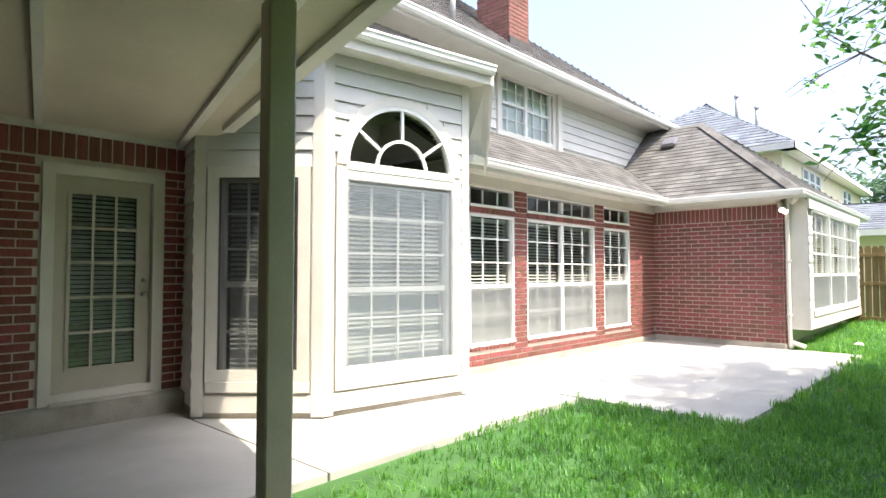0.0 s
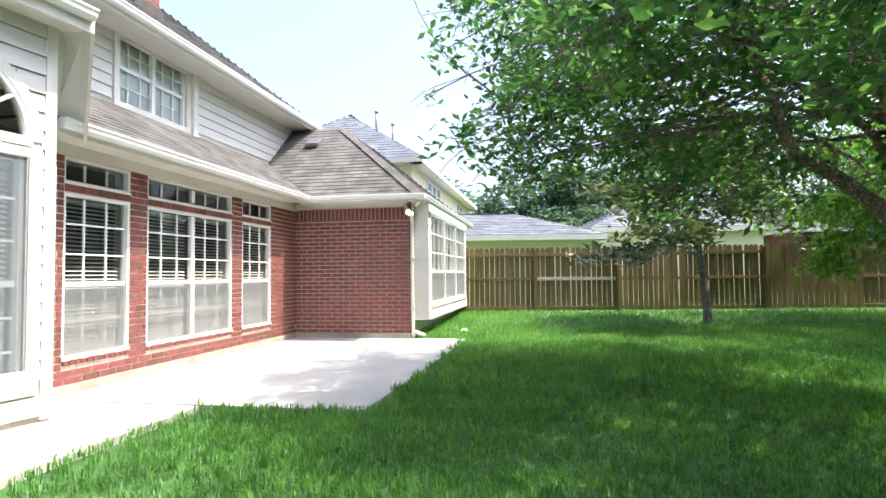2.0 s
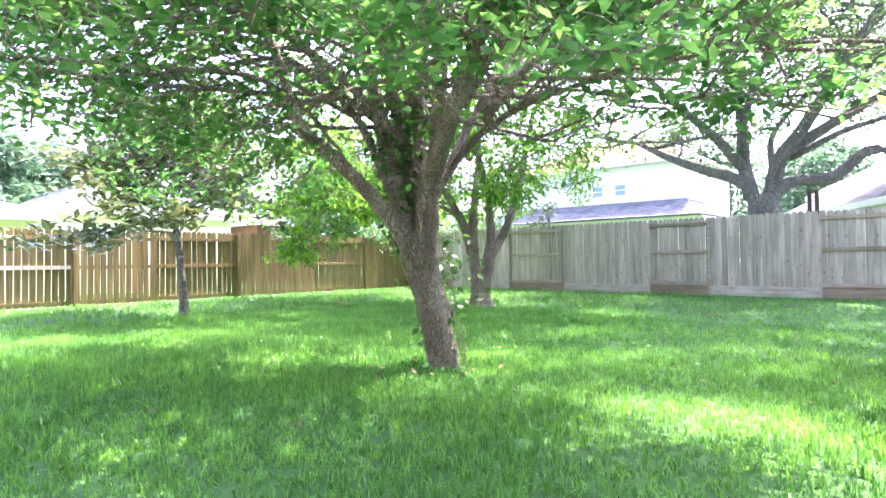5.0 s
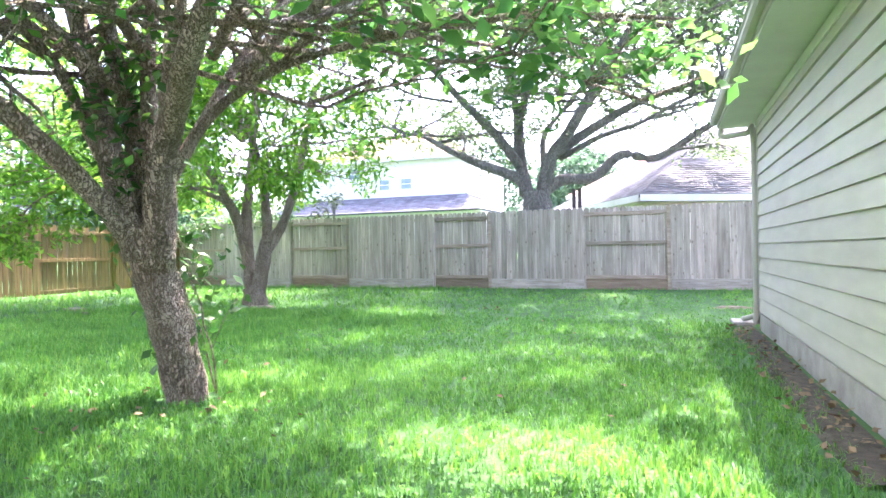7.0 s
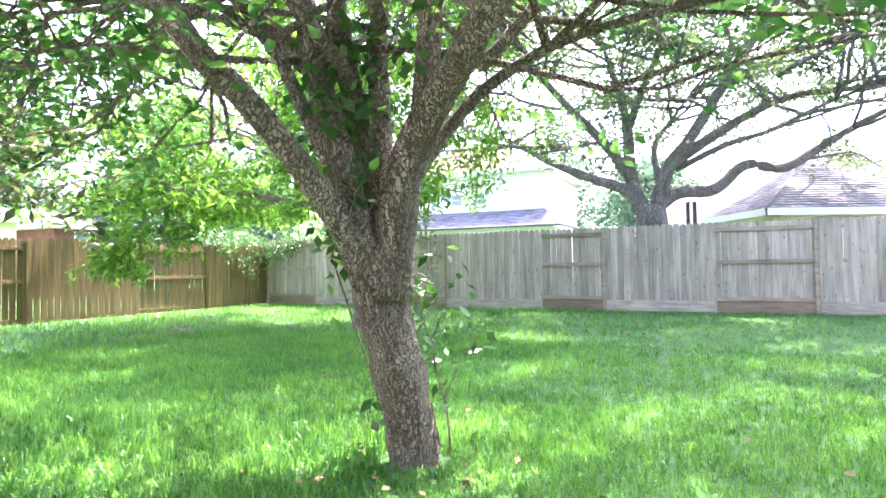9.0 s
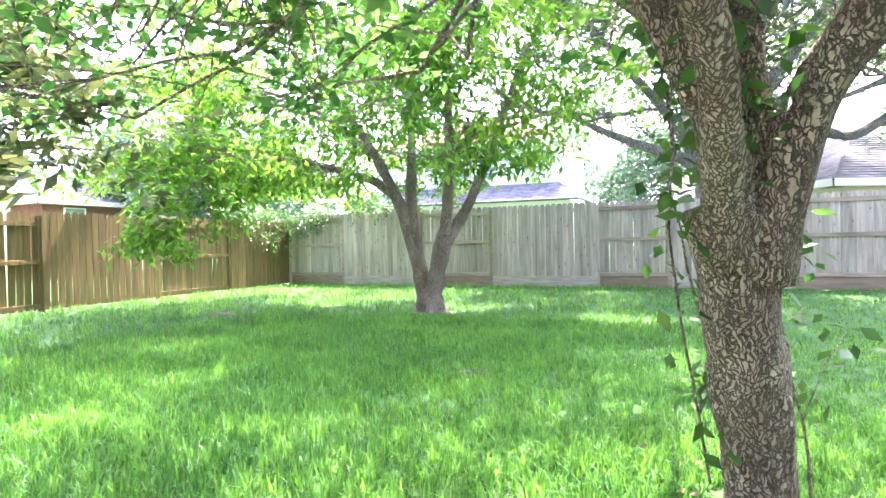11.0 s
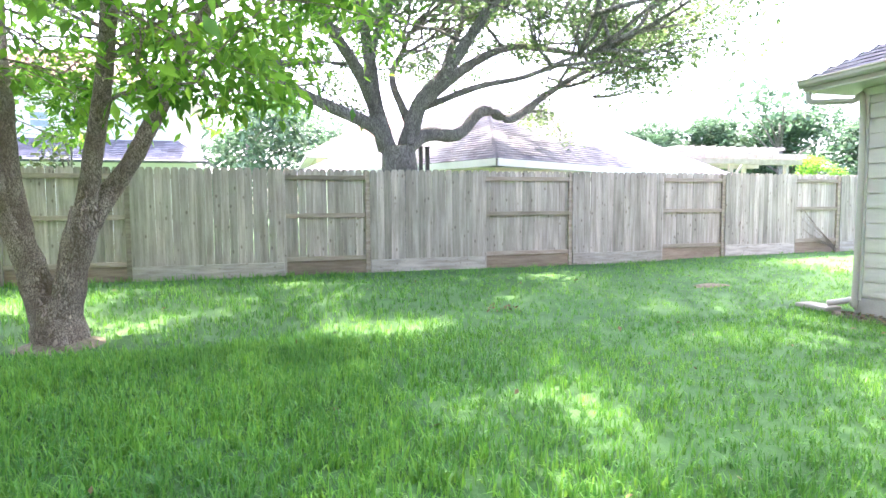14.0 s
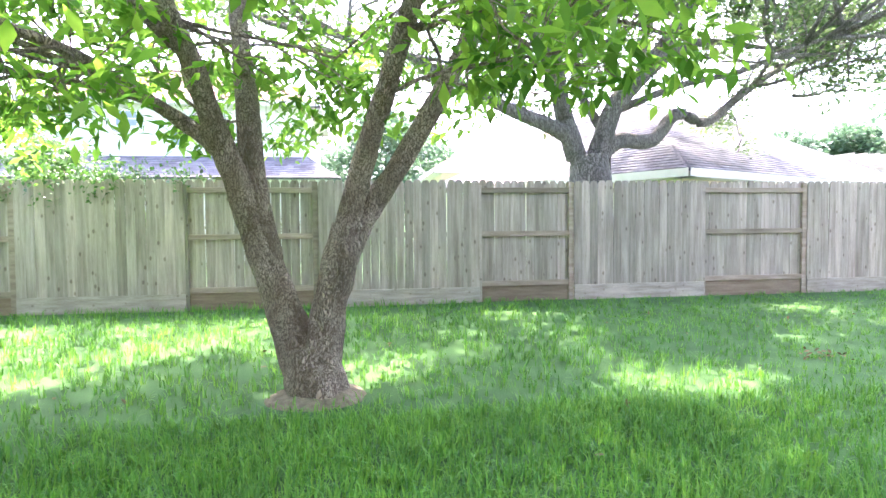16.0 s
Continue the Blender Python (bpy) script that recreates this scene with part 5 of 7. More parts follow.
def tree_front():
    """The many-stemmed tree in mid lawn."""
    rng = np.random.default_rng(21)
    t = tree("tree", "large multi-stemmed shade tree with ridged brown bark", (4.86, -3.60))
    r = Vector((-0.905, -0.425, 0))

    def at(h):
        """Heart of the leaning trunk at a height."""
        f = min(h, 1.5) / 1.45
        return Vector((0.14 * f ** 1.4, 0.32 * f ** 1.3, h)) if h > 0 else Vector((0, 0, h))
    bm = bmesh.new()
    tube(bm, smooth_line([at(-0.1), at(0.12), at(0.45), at(0.85), at(1.2), at(1.48)], 9), 0.168, 0.175, 28, 0.18, 0.08)
    part("trunk", bm, M_BARK, t)
    tips = []
    limbs = [([Vector(q) for q in pts], ra, rb) for pts, ra, rb in (
        (((0.15, 0.28, 1.2), (0.17, 0.6, 1.6), (0.2, 0.95, 1.92), (0.28, 1.25, 2.2), (0.36, 1.55, 2.42), (0.58, 1.58, 2.75), (0.75, 1.65, 3.3), (1.1, 2.1, 4.3)), 0.10, 0.04),
        (((0.12, 0.36, 1.2), (0.2, 0.52, 1.95), (0.38, 0.52, 2.55), (0.45, 0.62, 3.15), (0.6, 0.8, 4.2), (0.8, 1.1, 5.4)), 0.12, 0.05),
        (((0.22, 0.52, 1.85), (0.42, 0.56, 2.25), (0.6, 0.66, 2.7), (0.75, 0.88, 3.05), (1.1, 1.3, 3.8), (1.7, 1.9, 4.6)), 0.06, 0.03),
        (((0.10, 0.32, 1.3), (0.18, 0.32, 2.1), (0.25, 0.40, 2.67), (0.27, 0.50, 3.15), (0.3, 0.6, 4.4), (0.2, 0.5, 5.8)), 0.095, 0.045),
        (((0.0, 0.27, 1.15), (-0.08, 0.33, 1.6), (-0.22, 0.43, 2.0), (-0.48, 0.55, 2.3), (-0.82, 0.8, 2.52), (-1.1, 0.92, 2.8), (-1.6, 1.1, 3.4), (-2.2, 1.3, 4.1)), 0.15, 0.045),
        (((-0.34, 0.48, 2.1), (-0.42, 0.5, 2.8), (-0.5, 0.45, 3.6), (-0.7, 0.3, 5.0)), 0.095, 0.04),
        (((0.0, 0.32, 1.5), (0.05, 0.3, 2.3), (0.08, 0.25, 3.1), (0.0, 0.0, 4.5), (-0.2, -0.4, 5.8)), 0.085, 0.04),
        (((-0.2, 0.38, 1.85), (-0.6, 0.2, 2.4), (-1.1, 0.0, 2.72), (-1.7, -0.25, 2.9), (-2.4, -0.5, 3.1)), 0.05, 0.02),
        (((0.05, 0.2, 1.7), (-0.1, -0.5, 2.9), (-0.3, -1.2, 3.9), (-0.5, -2.0, 4.6)), 0.06, 0.03),
    )]
    for pts, a, b in limbs:
        sp = smooth_line(pts, 5)
        lb = bmesh.new()
        tube(lb, sp, a * 0.9, b, 16, 0.16)
        part("limb", lb, M_BARK, t)
    bx_, by_ = 4.86, -3.60

    def too_far(q):
        """Where the crown ends towards the house and the garage. The last test clears sun rays to keep a lawn patch
        lit.
        """
        return by_ + q.y > 1.1 + 0.1 * (bx_ + q.x) + 0.25 * math.sin(q.z * 5) or q.x < -4.2 or (q.x < -1.7 and q.y < -1.6 and q.z < 6.0) or (q.x > 0.9 and q.y < -1.0 and q.z < 3.8) or (q.y < -2.0 and q.z < 4.6) or (q.y < -1.0 and q.z < 3.3) or (bx_ + q.x < 1.9 and by_ + q.y + 0.51 * q.z < -2.7)
    bb = bmesh.new()
    for pts, a, b in limbs:
        sp = smooth_line(pts, 5)
        for f, k in ((0.45, 2), (0.6, 3), (0.75, 3), (0.9, 3), (1.0, 4)):
            q = sp[min(len(sp) - 1, int(f * (len(sp) - 1)))]
            for _ in range(k):
                out = Vector((q.x, q.y, 0)) * 0.5 + Vector((rng.normal(), rng.normal(), 0)) * 0.9
                dr = Vector((out.x, out.y, rng.uniform(-0.1, 0.75)))
                if q.z > (2.35 if b < 0.025 else 2.6):
                    grow(bb, q, dr, rng.uniform(1.5, 2.6), 0.028, rng, tips, 2, 0.1, 0.75, 3, 0.06, 2.15, too_far)
    # wide low boughs that reach over the patio and the lawn
    for az, ln, z0 in ((75, 3.6, 3.0), (100, 3.6, 3.3), (130, 3.0, 3.2), (40, 3.6, 3.1), (10, 3.4, 3.0), (160, 3.6, 3.3), (200, 3.2, 3.2), (240, 3.0, 3.4), (280, 3.0, 3.6), (320, 3.4, 3.2), (60, 2.6, 4.6), (115, 3.0, 4.8), (170, 2.6, 4.9), (50, 4.5, 4.7), (28, 4.4, 4.6), (68, 4.1, 5.0)):
        a = radians(az)
        dr = Vector((math.cos(a), math.sin(a), 0))
        p = [Vector((dr.x * 0.5, dr.y * 0.5, z0 - 0.5)), dr * ln * 0.4 + Vector((0, 0, z0 + 0.2)), dr * ln * 0.75 + Vector((rng.normal() * .3, rng.normal() * .3, z0 + 0.35)), dr * ln + Vector((0, 0, z0 + 0.1))]
        sp = smooth_line(p, 5)
        tube(bb, sp, 0.05, 0.02, 7)
        for q in sp[6:]:
            for _ in range(2):
                grow(bb, q, dr + Vector((rng.normal() * .8, rng.normal() * .8, rng.uniform(-0.3, 0.4))), rng.uniform(0.7, 1.3), 0.014, rng, tips, 1, 0.0, 0.8, 3, 0.12, 2.15, too_far)
    tagged(part("branchwork", bb, M_BARK, t), kind="stuff")
    tips = [q for q in tips if q[2] > 2.05 and not too_far(Vector(q))]
    tips = [q for q in tips if rng.uniform() < 0.30]
    for i in range(210):      # top of the crown, added out of view to shade lawn and patio
        a, rr = i * 2.4, 5.7 * math.sqrt(i / 210)
        q = Vector((math.cos(a) * rr - 0.3, math.sin(a) * rr - 1.9, 6.8 + 1.6 * math.cos(rr / 5.7 * 1.2) + rng.normal() * 0.35))
        if q.x > -3.0 and not too_far(q):
            tips += [tuple(q), tuple(q + Vector((rng.normal() * 0.2, rng.normal() * 0.2, 0.1)))]
    keep = np.asarray(tips)
    per = max(1, int(50000 / max(1, len(keep))))
    me = leaves_mesh("crown", sprigs(keep, per, 0.135, rng), 0.105, M_LEAF, rng, 0.15, 0.55)
    c = new("crown", me)
    c.parent = t
    tagged(c, "dense dark green broad leaves", kind="stuff")
    # vine with larger leaves up the trunk
    vb = bmesh.new()
    spots = []
    for k in range(4):
        ang = radians(200 + 45 * k)
        pts = []
        for i in range(14):
            h = 0.05 + i * 0.19
            cx = at(h)
            pts.append(cx + Vector((math.cos(ang + h * 0.5), math.sin(ang + h * 0.5), 0)) * (0.235 + 0.04 * rng.uniform()))
        tube(vb, pts, 0.008, 0.005, 5)
        spots += [tuple(p) for p in pts[2:]]
    for k in (1, 3, 5, 6):      # creeping on up the inner stems
        for p in smooth_line(limbs[k][0], 6)[3:16]:
            if p.z < 3.4:
                spots += [tuple(p + Vector((rng.normal(0, 0.10), rng.normal(0, 0.10) + 0.06, rng.normal(0, 0.06))))]
    out = []
    for i in range(34):
        q = Vector(spots[rng.integers(len(spots))])
        away = Vector((q.x, q.y, 0)).normalized() * rng.uniform(0.1, 0.3)
        e = q + r * rng.uniform(0.05, 0.35) + away * 0.3 + Vector((0, 0, rng.uniform(0.1, 0.5)))
        tube(vb, [q, (q + e) / 2 + Vector((0, 0, .05)), e], 0.004, 0.003, 4)
        out += [tuple(q.lerp(e, f)) for f in (0.4, 0.6, 0.8, 1.0)]
    v = thing("climbing_vine", "climbing vine with glossy leaves on the tree trunk", "vine", m=t.matrix_world.copy())
    tagged(part("stemwork", vb, M_BARK, v), kind="stuff")
    me = leaves_mesh("leaves", sprigs(spots + out, 4, 0.075, rng, 1.0), 0.10, M_LEAF_VINE, rng, 0.5, 0.55)
    c = new("leaves", me)
    c.parent = v
    tagged(c, kind="stuff")


tree_front()


def tree_second():
    """The low-forking tree near the far corner."""
    rng = np.random.default_rng(33)
    t = tree("tree", "low-forking young tree with bright green leaves", (9.76, -10.65))
    bm = bmesh.new()
    tube(bm, smooth_line([Vector((0, 0, -0.1)), Vector((0.02, -0.01, 0.1)), Vector((0.06, -0.03, 0.3)), Vector((0.08, -0.04, 0.44))], 7), 0.27, 0.25, 26, 0.3, 0.13)
    part("trunk", bm, M_BARK, t)
    limbs = [([Vector(q) for q in pts], ra, rb) for pts, ra, rb in (
        (((0.10, -0.06, 0.15), (0.3, -0.22, 0.75), (0.52, -0.33, 1.35), (0.72, -0.33, 1.95), (0.85, -0.22, 2.35), (1.02, 0.2, 3.05), (1.3, 0.75, 3.8), (1.6, 1.3, 4.5)), 0.185, 0.045),
        (((0.45, -0.32, 1.2), (0.58, -0.43, 1.85), (0.64, -0.58, 2.6), (0.74, -0.82, 3.35), (0.85, -1.1, 4.35), (1.0, -1.3, 5.4)), 0.145, 0.06),
        (((1.0, 0.1, 2.95), (1.9, 0.3, 3.8), (2.9, 0.2, 4.35), (3.8, 0.1, 4.7)), 0.06, 0.025),
        (((-0.02, 0.0, 0.15), (-0.1, -0.06, 0.7), (-0.22, -0.04, 1.2), (-0.3, -0.05, 1.52)), 0.17, 0.15),
        (((-0.28, -0.03, 1.35), (-0.34, 0.0, 1.75), (-0.52, 0.27, 2.32), (-0.74, 0.7, 3.0), (-0.95, 1.28, 3.65), (-1.2, 1.9, 4.4)), 0.125, 0.05),
        (((-0.3, -0.08, 1.35), (-0.5, -0.18, 1.7), (-0.72, -0.15, 2.0), (-1.16, 0.05, 2.75), (-1.5, 0.27, 3.38), (-1.85, 0.55, 3.95), (-2.2, 0.8, 4.6)), 0.13, 0.05),
        (((0.78, -0.3, 2.15), (1.15, -0.45, 2.45), (1.5, -0.1, 2.7), (1.78, 0.55, 2.86), (2.3, 1.4, 2.95), (2.6, 2.3, 2.9)), 0.075, 0.025),
        (((0.8, -0.25, 2.25), (1.6, -0.8, 2.75), (2.6, -1.0, 3.0), (3.5, -0.9, 3.1)), 0.055, 0.02),
    )]
    for pts, a, b in limbs:
        lb = bmesh.new()
        tube(lb, smooth_line(pts, 7), a, b, 18, 0.2)
        part("limb", lb, M_BARK, t)
    tips = []
    bb = bmesh.new()
    for i, (pts, a, b) in enumerate(limbs):
        if i == 3:
            continue
        sp = smooth_line(pts, 5)
        for f, k in ((0.5, 1), (0.62, 2), (0.75, 3), (0.88, 3), (1.0, 4)):
            q = sp[min(len(sp) - 1, int(f * (len(sp) - 1)))]
            if q.z < 2.3:
                continue
            for _ in range(k):
                dr = Vector((q.x * 0.4 + rng.normal(), q.y * 0.4 + rng.normal(), rng.uniform(-0.25, 0.5)))
                grow(bb, q, dr, rng.uniform(0.9, 1.6), 0.02, rng, tips, 2, 0.12, 0.75, 3, 0.06, 2.5)
    # low bough with a hanging clump towards the east fence
    sp = smooth_line([Vector((2.3, 1.4, 2.95)), Vector((2.9, 2.2, 2.75)), Vector((3.4, 2.7, 2.3)), Vector((3.65, 2.9, 1.7))], 5)
    tube(bb, sp, 0.03, 0.012, 6)
    for q in sp[7:]:
        for _ in range(2):
            grow(bb, q, Vector((rng.normal(), rng.normal(), rng.uniform(-0.6, 0.2))), rng.uniform(0.4, 0.75), 0.01, rng, tips, 1, 0, 0.9, 3, 0.14, 1.25)
    # long boughs that fan out towards the east fence
    for line in (((1.5, -0.1, 2.7), (2.9, 0.6, 3.2), (4.3, 1.4, 3.3), (5.4, 2.2, 3.0)), ((1.9, 0.3, 3.8), (3.2, 1.4, 4.2), (4.4, 2.6, 4.2), (5.2, 3.6, 3.9)), ((1.3, 0.75, 3.8), (2.2, 2.0, 4.3), (2.9, 3.3, 4.3))):
        sp = smooth_line([Vector(q) for q in line], 5)
        tube(bb, sp, 0.035, 0.012, 6)
        for q in sp[6:]:
            for _ in range(2):
                grow(bb, q, Vector((rng.normal() + 0.4, rng.normal() + 0.3, rng.uniform(-0.3, 0.25))), rng.uniform(0.6, 1.1), 0.012, rng, tips, 1, 0, 0.8, 3, 0.06, 2.2)
    # upper boughs that close the top, added mostly out of view to shade the lawn
    for az, ln, z1 in ((20, 3.6, 5.6), (65, 3.2, 6.4), (110, 3.0, 6.2), (150, 3.0, 6.6), (200, 2.4, 6.9), (330, 3.4, 6.0), (280, 2.4, 6.8)):
        dr = Vector((math.cos(radians(az)), math.sin(radians(az)), 0))
        sp = smooth_line([Vector((0.3, 0, 3.8)), dr * ln * 0.35 + Vector((0, 0, z1 - 0.9)), dr * ln * 0.7 + Vector((0, 0, z1 - 0.1)), dr * ln + Vector((0, 0, z1))], 5)
        tube(bb, sp, 0.05, 0.02, 7)
        for q in sp[6:]:
            grow(bb, q, dr * 0.5 + Vector((rng.normal() * .8, rng.normal() * .8, rng.uniform(0, 0.6))), rng.uniform(0.9, 1.5), 0.02, rng, tips, 2, 0.12, 0.8, 3, 0.03, 4.4)
    tagged(part("branchwork", bb, M_BARK, t), kind="stuff")
    keep = np.asarray([q for q in tips if q[2] > 2.45 or q[0] > 2.8])
    keep = keep[rng.uniform(0, 1, len(keep)) < 0.4]
    per = max(1, int(42000 / len(keep)))
    c = new("crown", leaves_mesh("crown", sprigs(keep, per, 0.15, rng), 0.17, M_LEAF2, rng, 0.55, 0.40))
    c.parent = t
    tagged(c, "light green pointed leaflets with gaps", kind="stuff")
    # litter mound round the foot
    bm = bmesh.new()
    rings = []
    for k, rr in enumerate((0.22, 0.36, 0.50)):
        rings.append([bm.verts.new((math.cos(w) * rr * (1 + .2 * noise.noise(Vector((math.cos(w) * 2, math.sin(w) * 2, 5)))), math.sin(w) * rr, (0.07, 0.035, -0.02)[k])) for w in [2 * math.pi * i / 24 for i in range(24)]])
    for a, b in zip(rings, rings[1:]):
        for i in range(24):
            bm.faces.new((a[i], b[i], b[(i + 1) % 24], a[(i + 1) % 24]))
    tagged(finish("soil_mound", bm, M_DRYSOIL, m=t.matrix_world.copy()), "bare litter-strewn soil round the tree foot", "soil", kind="structure")


tree_second()


def magnolia():
    rng = np.random.default_rng(44)
    t = tree("magnolia_tree", "slender magnolia with large glossy leaves", (13.17, -4.55))
    bm = bmesh.new()
    tube(bm, smooth_line([Vector((0, 0, -0.1)), Vector((-.03, 0.03, 0.6)), Vector((-0.02, 0.1, 1.3)), Vector((0.03, 0.16, 2.0)), Vector((0, .2, 3.0)), Vector((0, .1, 4.1))], 5), 0.095, 0.04, 10, 0.1, 0.04)
    part("trunk", bm, M_BARK_OAK, t)
    tips = []
    bb = bmesh.new()
    for i in range(30):
        z = 1.8 + 2.5 * (i / 30)
        a = i * 2.4
        dr = Vector((math.cos(a), math.sin(a), rng.uniform(0.05, 0.5)))
        grow(bb, Vector((0, 0.15, z)), dr + Vector((0, 0.35, 0)), rng.uniform(1.2, 1.8) * (1.15 - 0.22 * (z - 1.7)), 0.025, rng, tips, 1, 0.1, 0.7, 3, 0.04, 1.6)
    tagged(part("branchwork", bb, M_BARK_OAK, t), kind="stuff")
    keep = np.asarray(tips)
    c = new("crown", leaves_mesh("crown", sprigs(keep, max(1, int(7500 / len(keep))), 0.15, rng), 0.225, M_LEAF_MAG, rng, -0.1, 0.42))
    c.parent = t
    tagged(c, "large glossy olive and green leaves", kind="stuff")


magnolia()


def oak():
    """The spreading oak beyond the grey fence."""
    rng = np.random.default_rng(55)
    bx0, by0 = 4.55, -16.94
    t = thing("oak_tree", "big spreading oak with grey limbs behind the fence", "tree", m=Matrix.Translation((bx0, by0, 0.15)))
    r = Vector((-0.993, -0.118, 0))
    d = Vector((0.118, -0.993, 0))
    S = 0.0148

    def at(x, y, k=0.0):
        return r * ((x - 1062) * S) + d * k * 0.8 + Vector((0, 0, 1.33 + (387 - y) * S))
    bm = bmesh.new()
    tube(bm, smooth_line([at(1062, 470), at(1062, 380), at(1060, 320), at(1058, 290)], 5), 0.46, 0.40, 16, 0.12, 0.1)
    part("trunk", bm, M_BARK_OAK, t)
    limbs = [
        ([(1045, 300, 0), (1020, 262, 0), (940, 226, .3), (870, 190, .6), (800, 150, 1.0), (740, 150, 1.4)], 0.24, 0.05),
        ([(1040, 295, 0), (1025, 220, .3), (1020, 130, .6), (1005, 60, .8), (980, -30, 1)], 0.27, 0.08),
        ([(1022, 140, .6), (1050, 70, .2), (1085, -10, -.2), (1100, -90, -.4)], 0.15, 0.05),
        ([(1028, 240, .2), (985, 180, -.5), (920, 110, -1.2), (850, 30, -2.0), (780, -40, -2.6)], 0.2, 0.06),
        ([(1070, 295, 0), (1090, 225, -.2), (1125, 180, -.5), (1180, 95, -1.0), (1240, 5, -1.5), (1290, -80, -2)], 0.27, 0.08),
        ([(1100, 215, -.2), (1170, 165, .6), (1250, 115, 1.3), (1330, 85, 1.8), (1450, 75, 2.4), (1580, 62, 3)], 0.2, 0.06),
        ([(1075, 290, 0), (1110, 268, .1), (1170, 264, .3), (1225, 220, .6), (1290, 228, .9), (1370, 180, 1.3), (1460, 130, 1.7), (1560, 90, 2.0), (1640, 70, 2.2)], 0.23, 0.06),
        ([(1125, 185, -.4), (1160, 120, .4), (1200, 60, 1.2), (1215, -40, 2)], 0.14, 0.05),
        ([(1075, 250, 0), (1070, 170, 1.2), (1105, 110, 2.0), (1150, 40, 3.0)], 0.13, 0.05),
        ([(1105, 225, .2), (1180, 195, -.6), (1250, 180, -1.2), (1320, 150, -1.6), (1385, 130, -2)], 0.11, 0.04),
    ]
    bb = bmesh.new()
    tips, high = [], []
    for pts, a, b in limbs:
        sp = smooth_line([at(*p) for p in pts], 5)
        lb = bmesh.new()
        tube(lb, sp, a * 0.82, b * 0.7, 10, 0.1)
        part("limb", lb, M_BARK_OAK, t)
        for f, k in ((0.55, 1), (0.68, 2), (0.8, 2), (0.9, 3), (1.0, 4)):
            q = sp[min(len(sp) - 1, int(f * (len(sp) - 1)))]
            for _ in range(k):
                dr = Vector((q.x * 0.25 + rng.normal(), q.y * 0.25 + rng.normal(), rng.uniform(-0.1, 0.9)))
                grow(bb, q, dr, rng.uniform(1.6, 2.8), 0.05, rng, tips, 2, 0.15, 0.7, 3, 0.02)
    # leafy ends of the two long western limbs
    for p in ((1450, 60, 2.4), (1500, 40, 2.6), (1560, 50, 2.9), (1600, 20, 2.6), (1540, 0, 2.2), (1480, 90, 2.0), (1600, 80, 2.2)):
        grow(bb, at(*p), Vector((rng.normal() - 0.4, rng.normal(), rng.uniform(-0.2, 0.4))), rng.uniform(1.2, 1.8), 0.03, rng, tips, 2, 0.1, 0.8, 3, 0.03)
    # long high boughs that arch over the fence, added only to shade the lawn
    for p, q1, q2 in (((780, -40, -2.6), (5.6, 5.0, 9.7), (6.4, 7.0, 9.6)), ((980, -30, 1), (2.3, 4.0, 10.2), (3.0, 9.8, 10.8)), ((1100, -90, -.4), (-0.8, 5.0, 10.8), (-0.6, 10.8, 11.0)),
                      ((1290, -80, -2), (-4.2, 5.0, 10.6), (-3.6, 10.0, 10.6))):
        q0 = at(*p)
        q1, q2 = Vector(q1) + Vector((0, -3.66, 0)), Vector(q2) + Vector((0, -3.66, 0))
        sp = smooth_line([q0, q0.lerp(Vector(q1), 0.5) + Vector((0, 0, 0.3)), Vector(q1), Vector(q2)], 6)
        lb = bmesh.new()
        tube(lb, sp, 0.06, 0.03, 8, 0.1)
        part("limb", lb, M_BARK_OAK, t)
        for q in sp[5::2]:
            for _ in range(2):
                grow(bb, q, Vector((rng.normal(), rng.normal(), rng.uniform(0.0, 0.6))), rng.uniform(1.0, 1.8), 0.04, rng, high, 2, 0.1, 0.8, 3, 0.0, 8.6)
    for i in range(130):      # leafy top of those boughs, extra clumps set above the view for lawn shade
        a, rr = i * 2.4, math.sqrt(i / 130)
        high += [(math.cos(a) * rr * 5.6 - 0.5 + rng.normal() * 0.2, 4.64 + math.sin(a) * rr * 3.1, 10.9 - 0.8 * rr * rr + rng.normal() * 0.2)] * 3
    for i in range(34):
        a = i * 2.4
        rad = 2.5 + 5.5 * (i / 34)
        q = Vector((math.cos(a) * rad, math.sin(a) * rad, 6.6 + 2.2 * math.sin(i * 1.7) + 0.1 * (8 - rad)))
        grow(bb, q, Vector((math.cos(a), math.sin(a), 0.1)), 2.0, 0.05, rng, tips, 2, 0.1, 0.8, 3)
    tagged(part("branchwork", bb, M_BARK_OAK, t), kind="stuff")
    keep = np.asarray([q for q in tips if q[2] > 2.6])
    spots = np.concatenate([sprigs(keep, max(1, int(76000 / len(keep))), 0.22, rng), sprigs(np.asarray(high)[rng.uniform(0, 1, len(high)) < 0.30], max(1, int(150000 / len(high))), 0.22, rng)])
    c = new("crown", leaves_mesh("crown", spots, 0.15, M_LEAF_OAK, rng, 0.1, 0.5))
    c.parent = t
    tagged(c, "thin airy clumps of small grey-green leaves", kind="stuff")


oak()


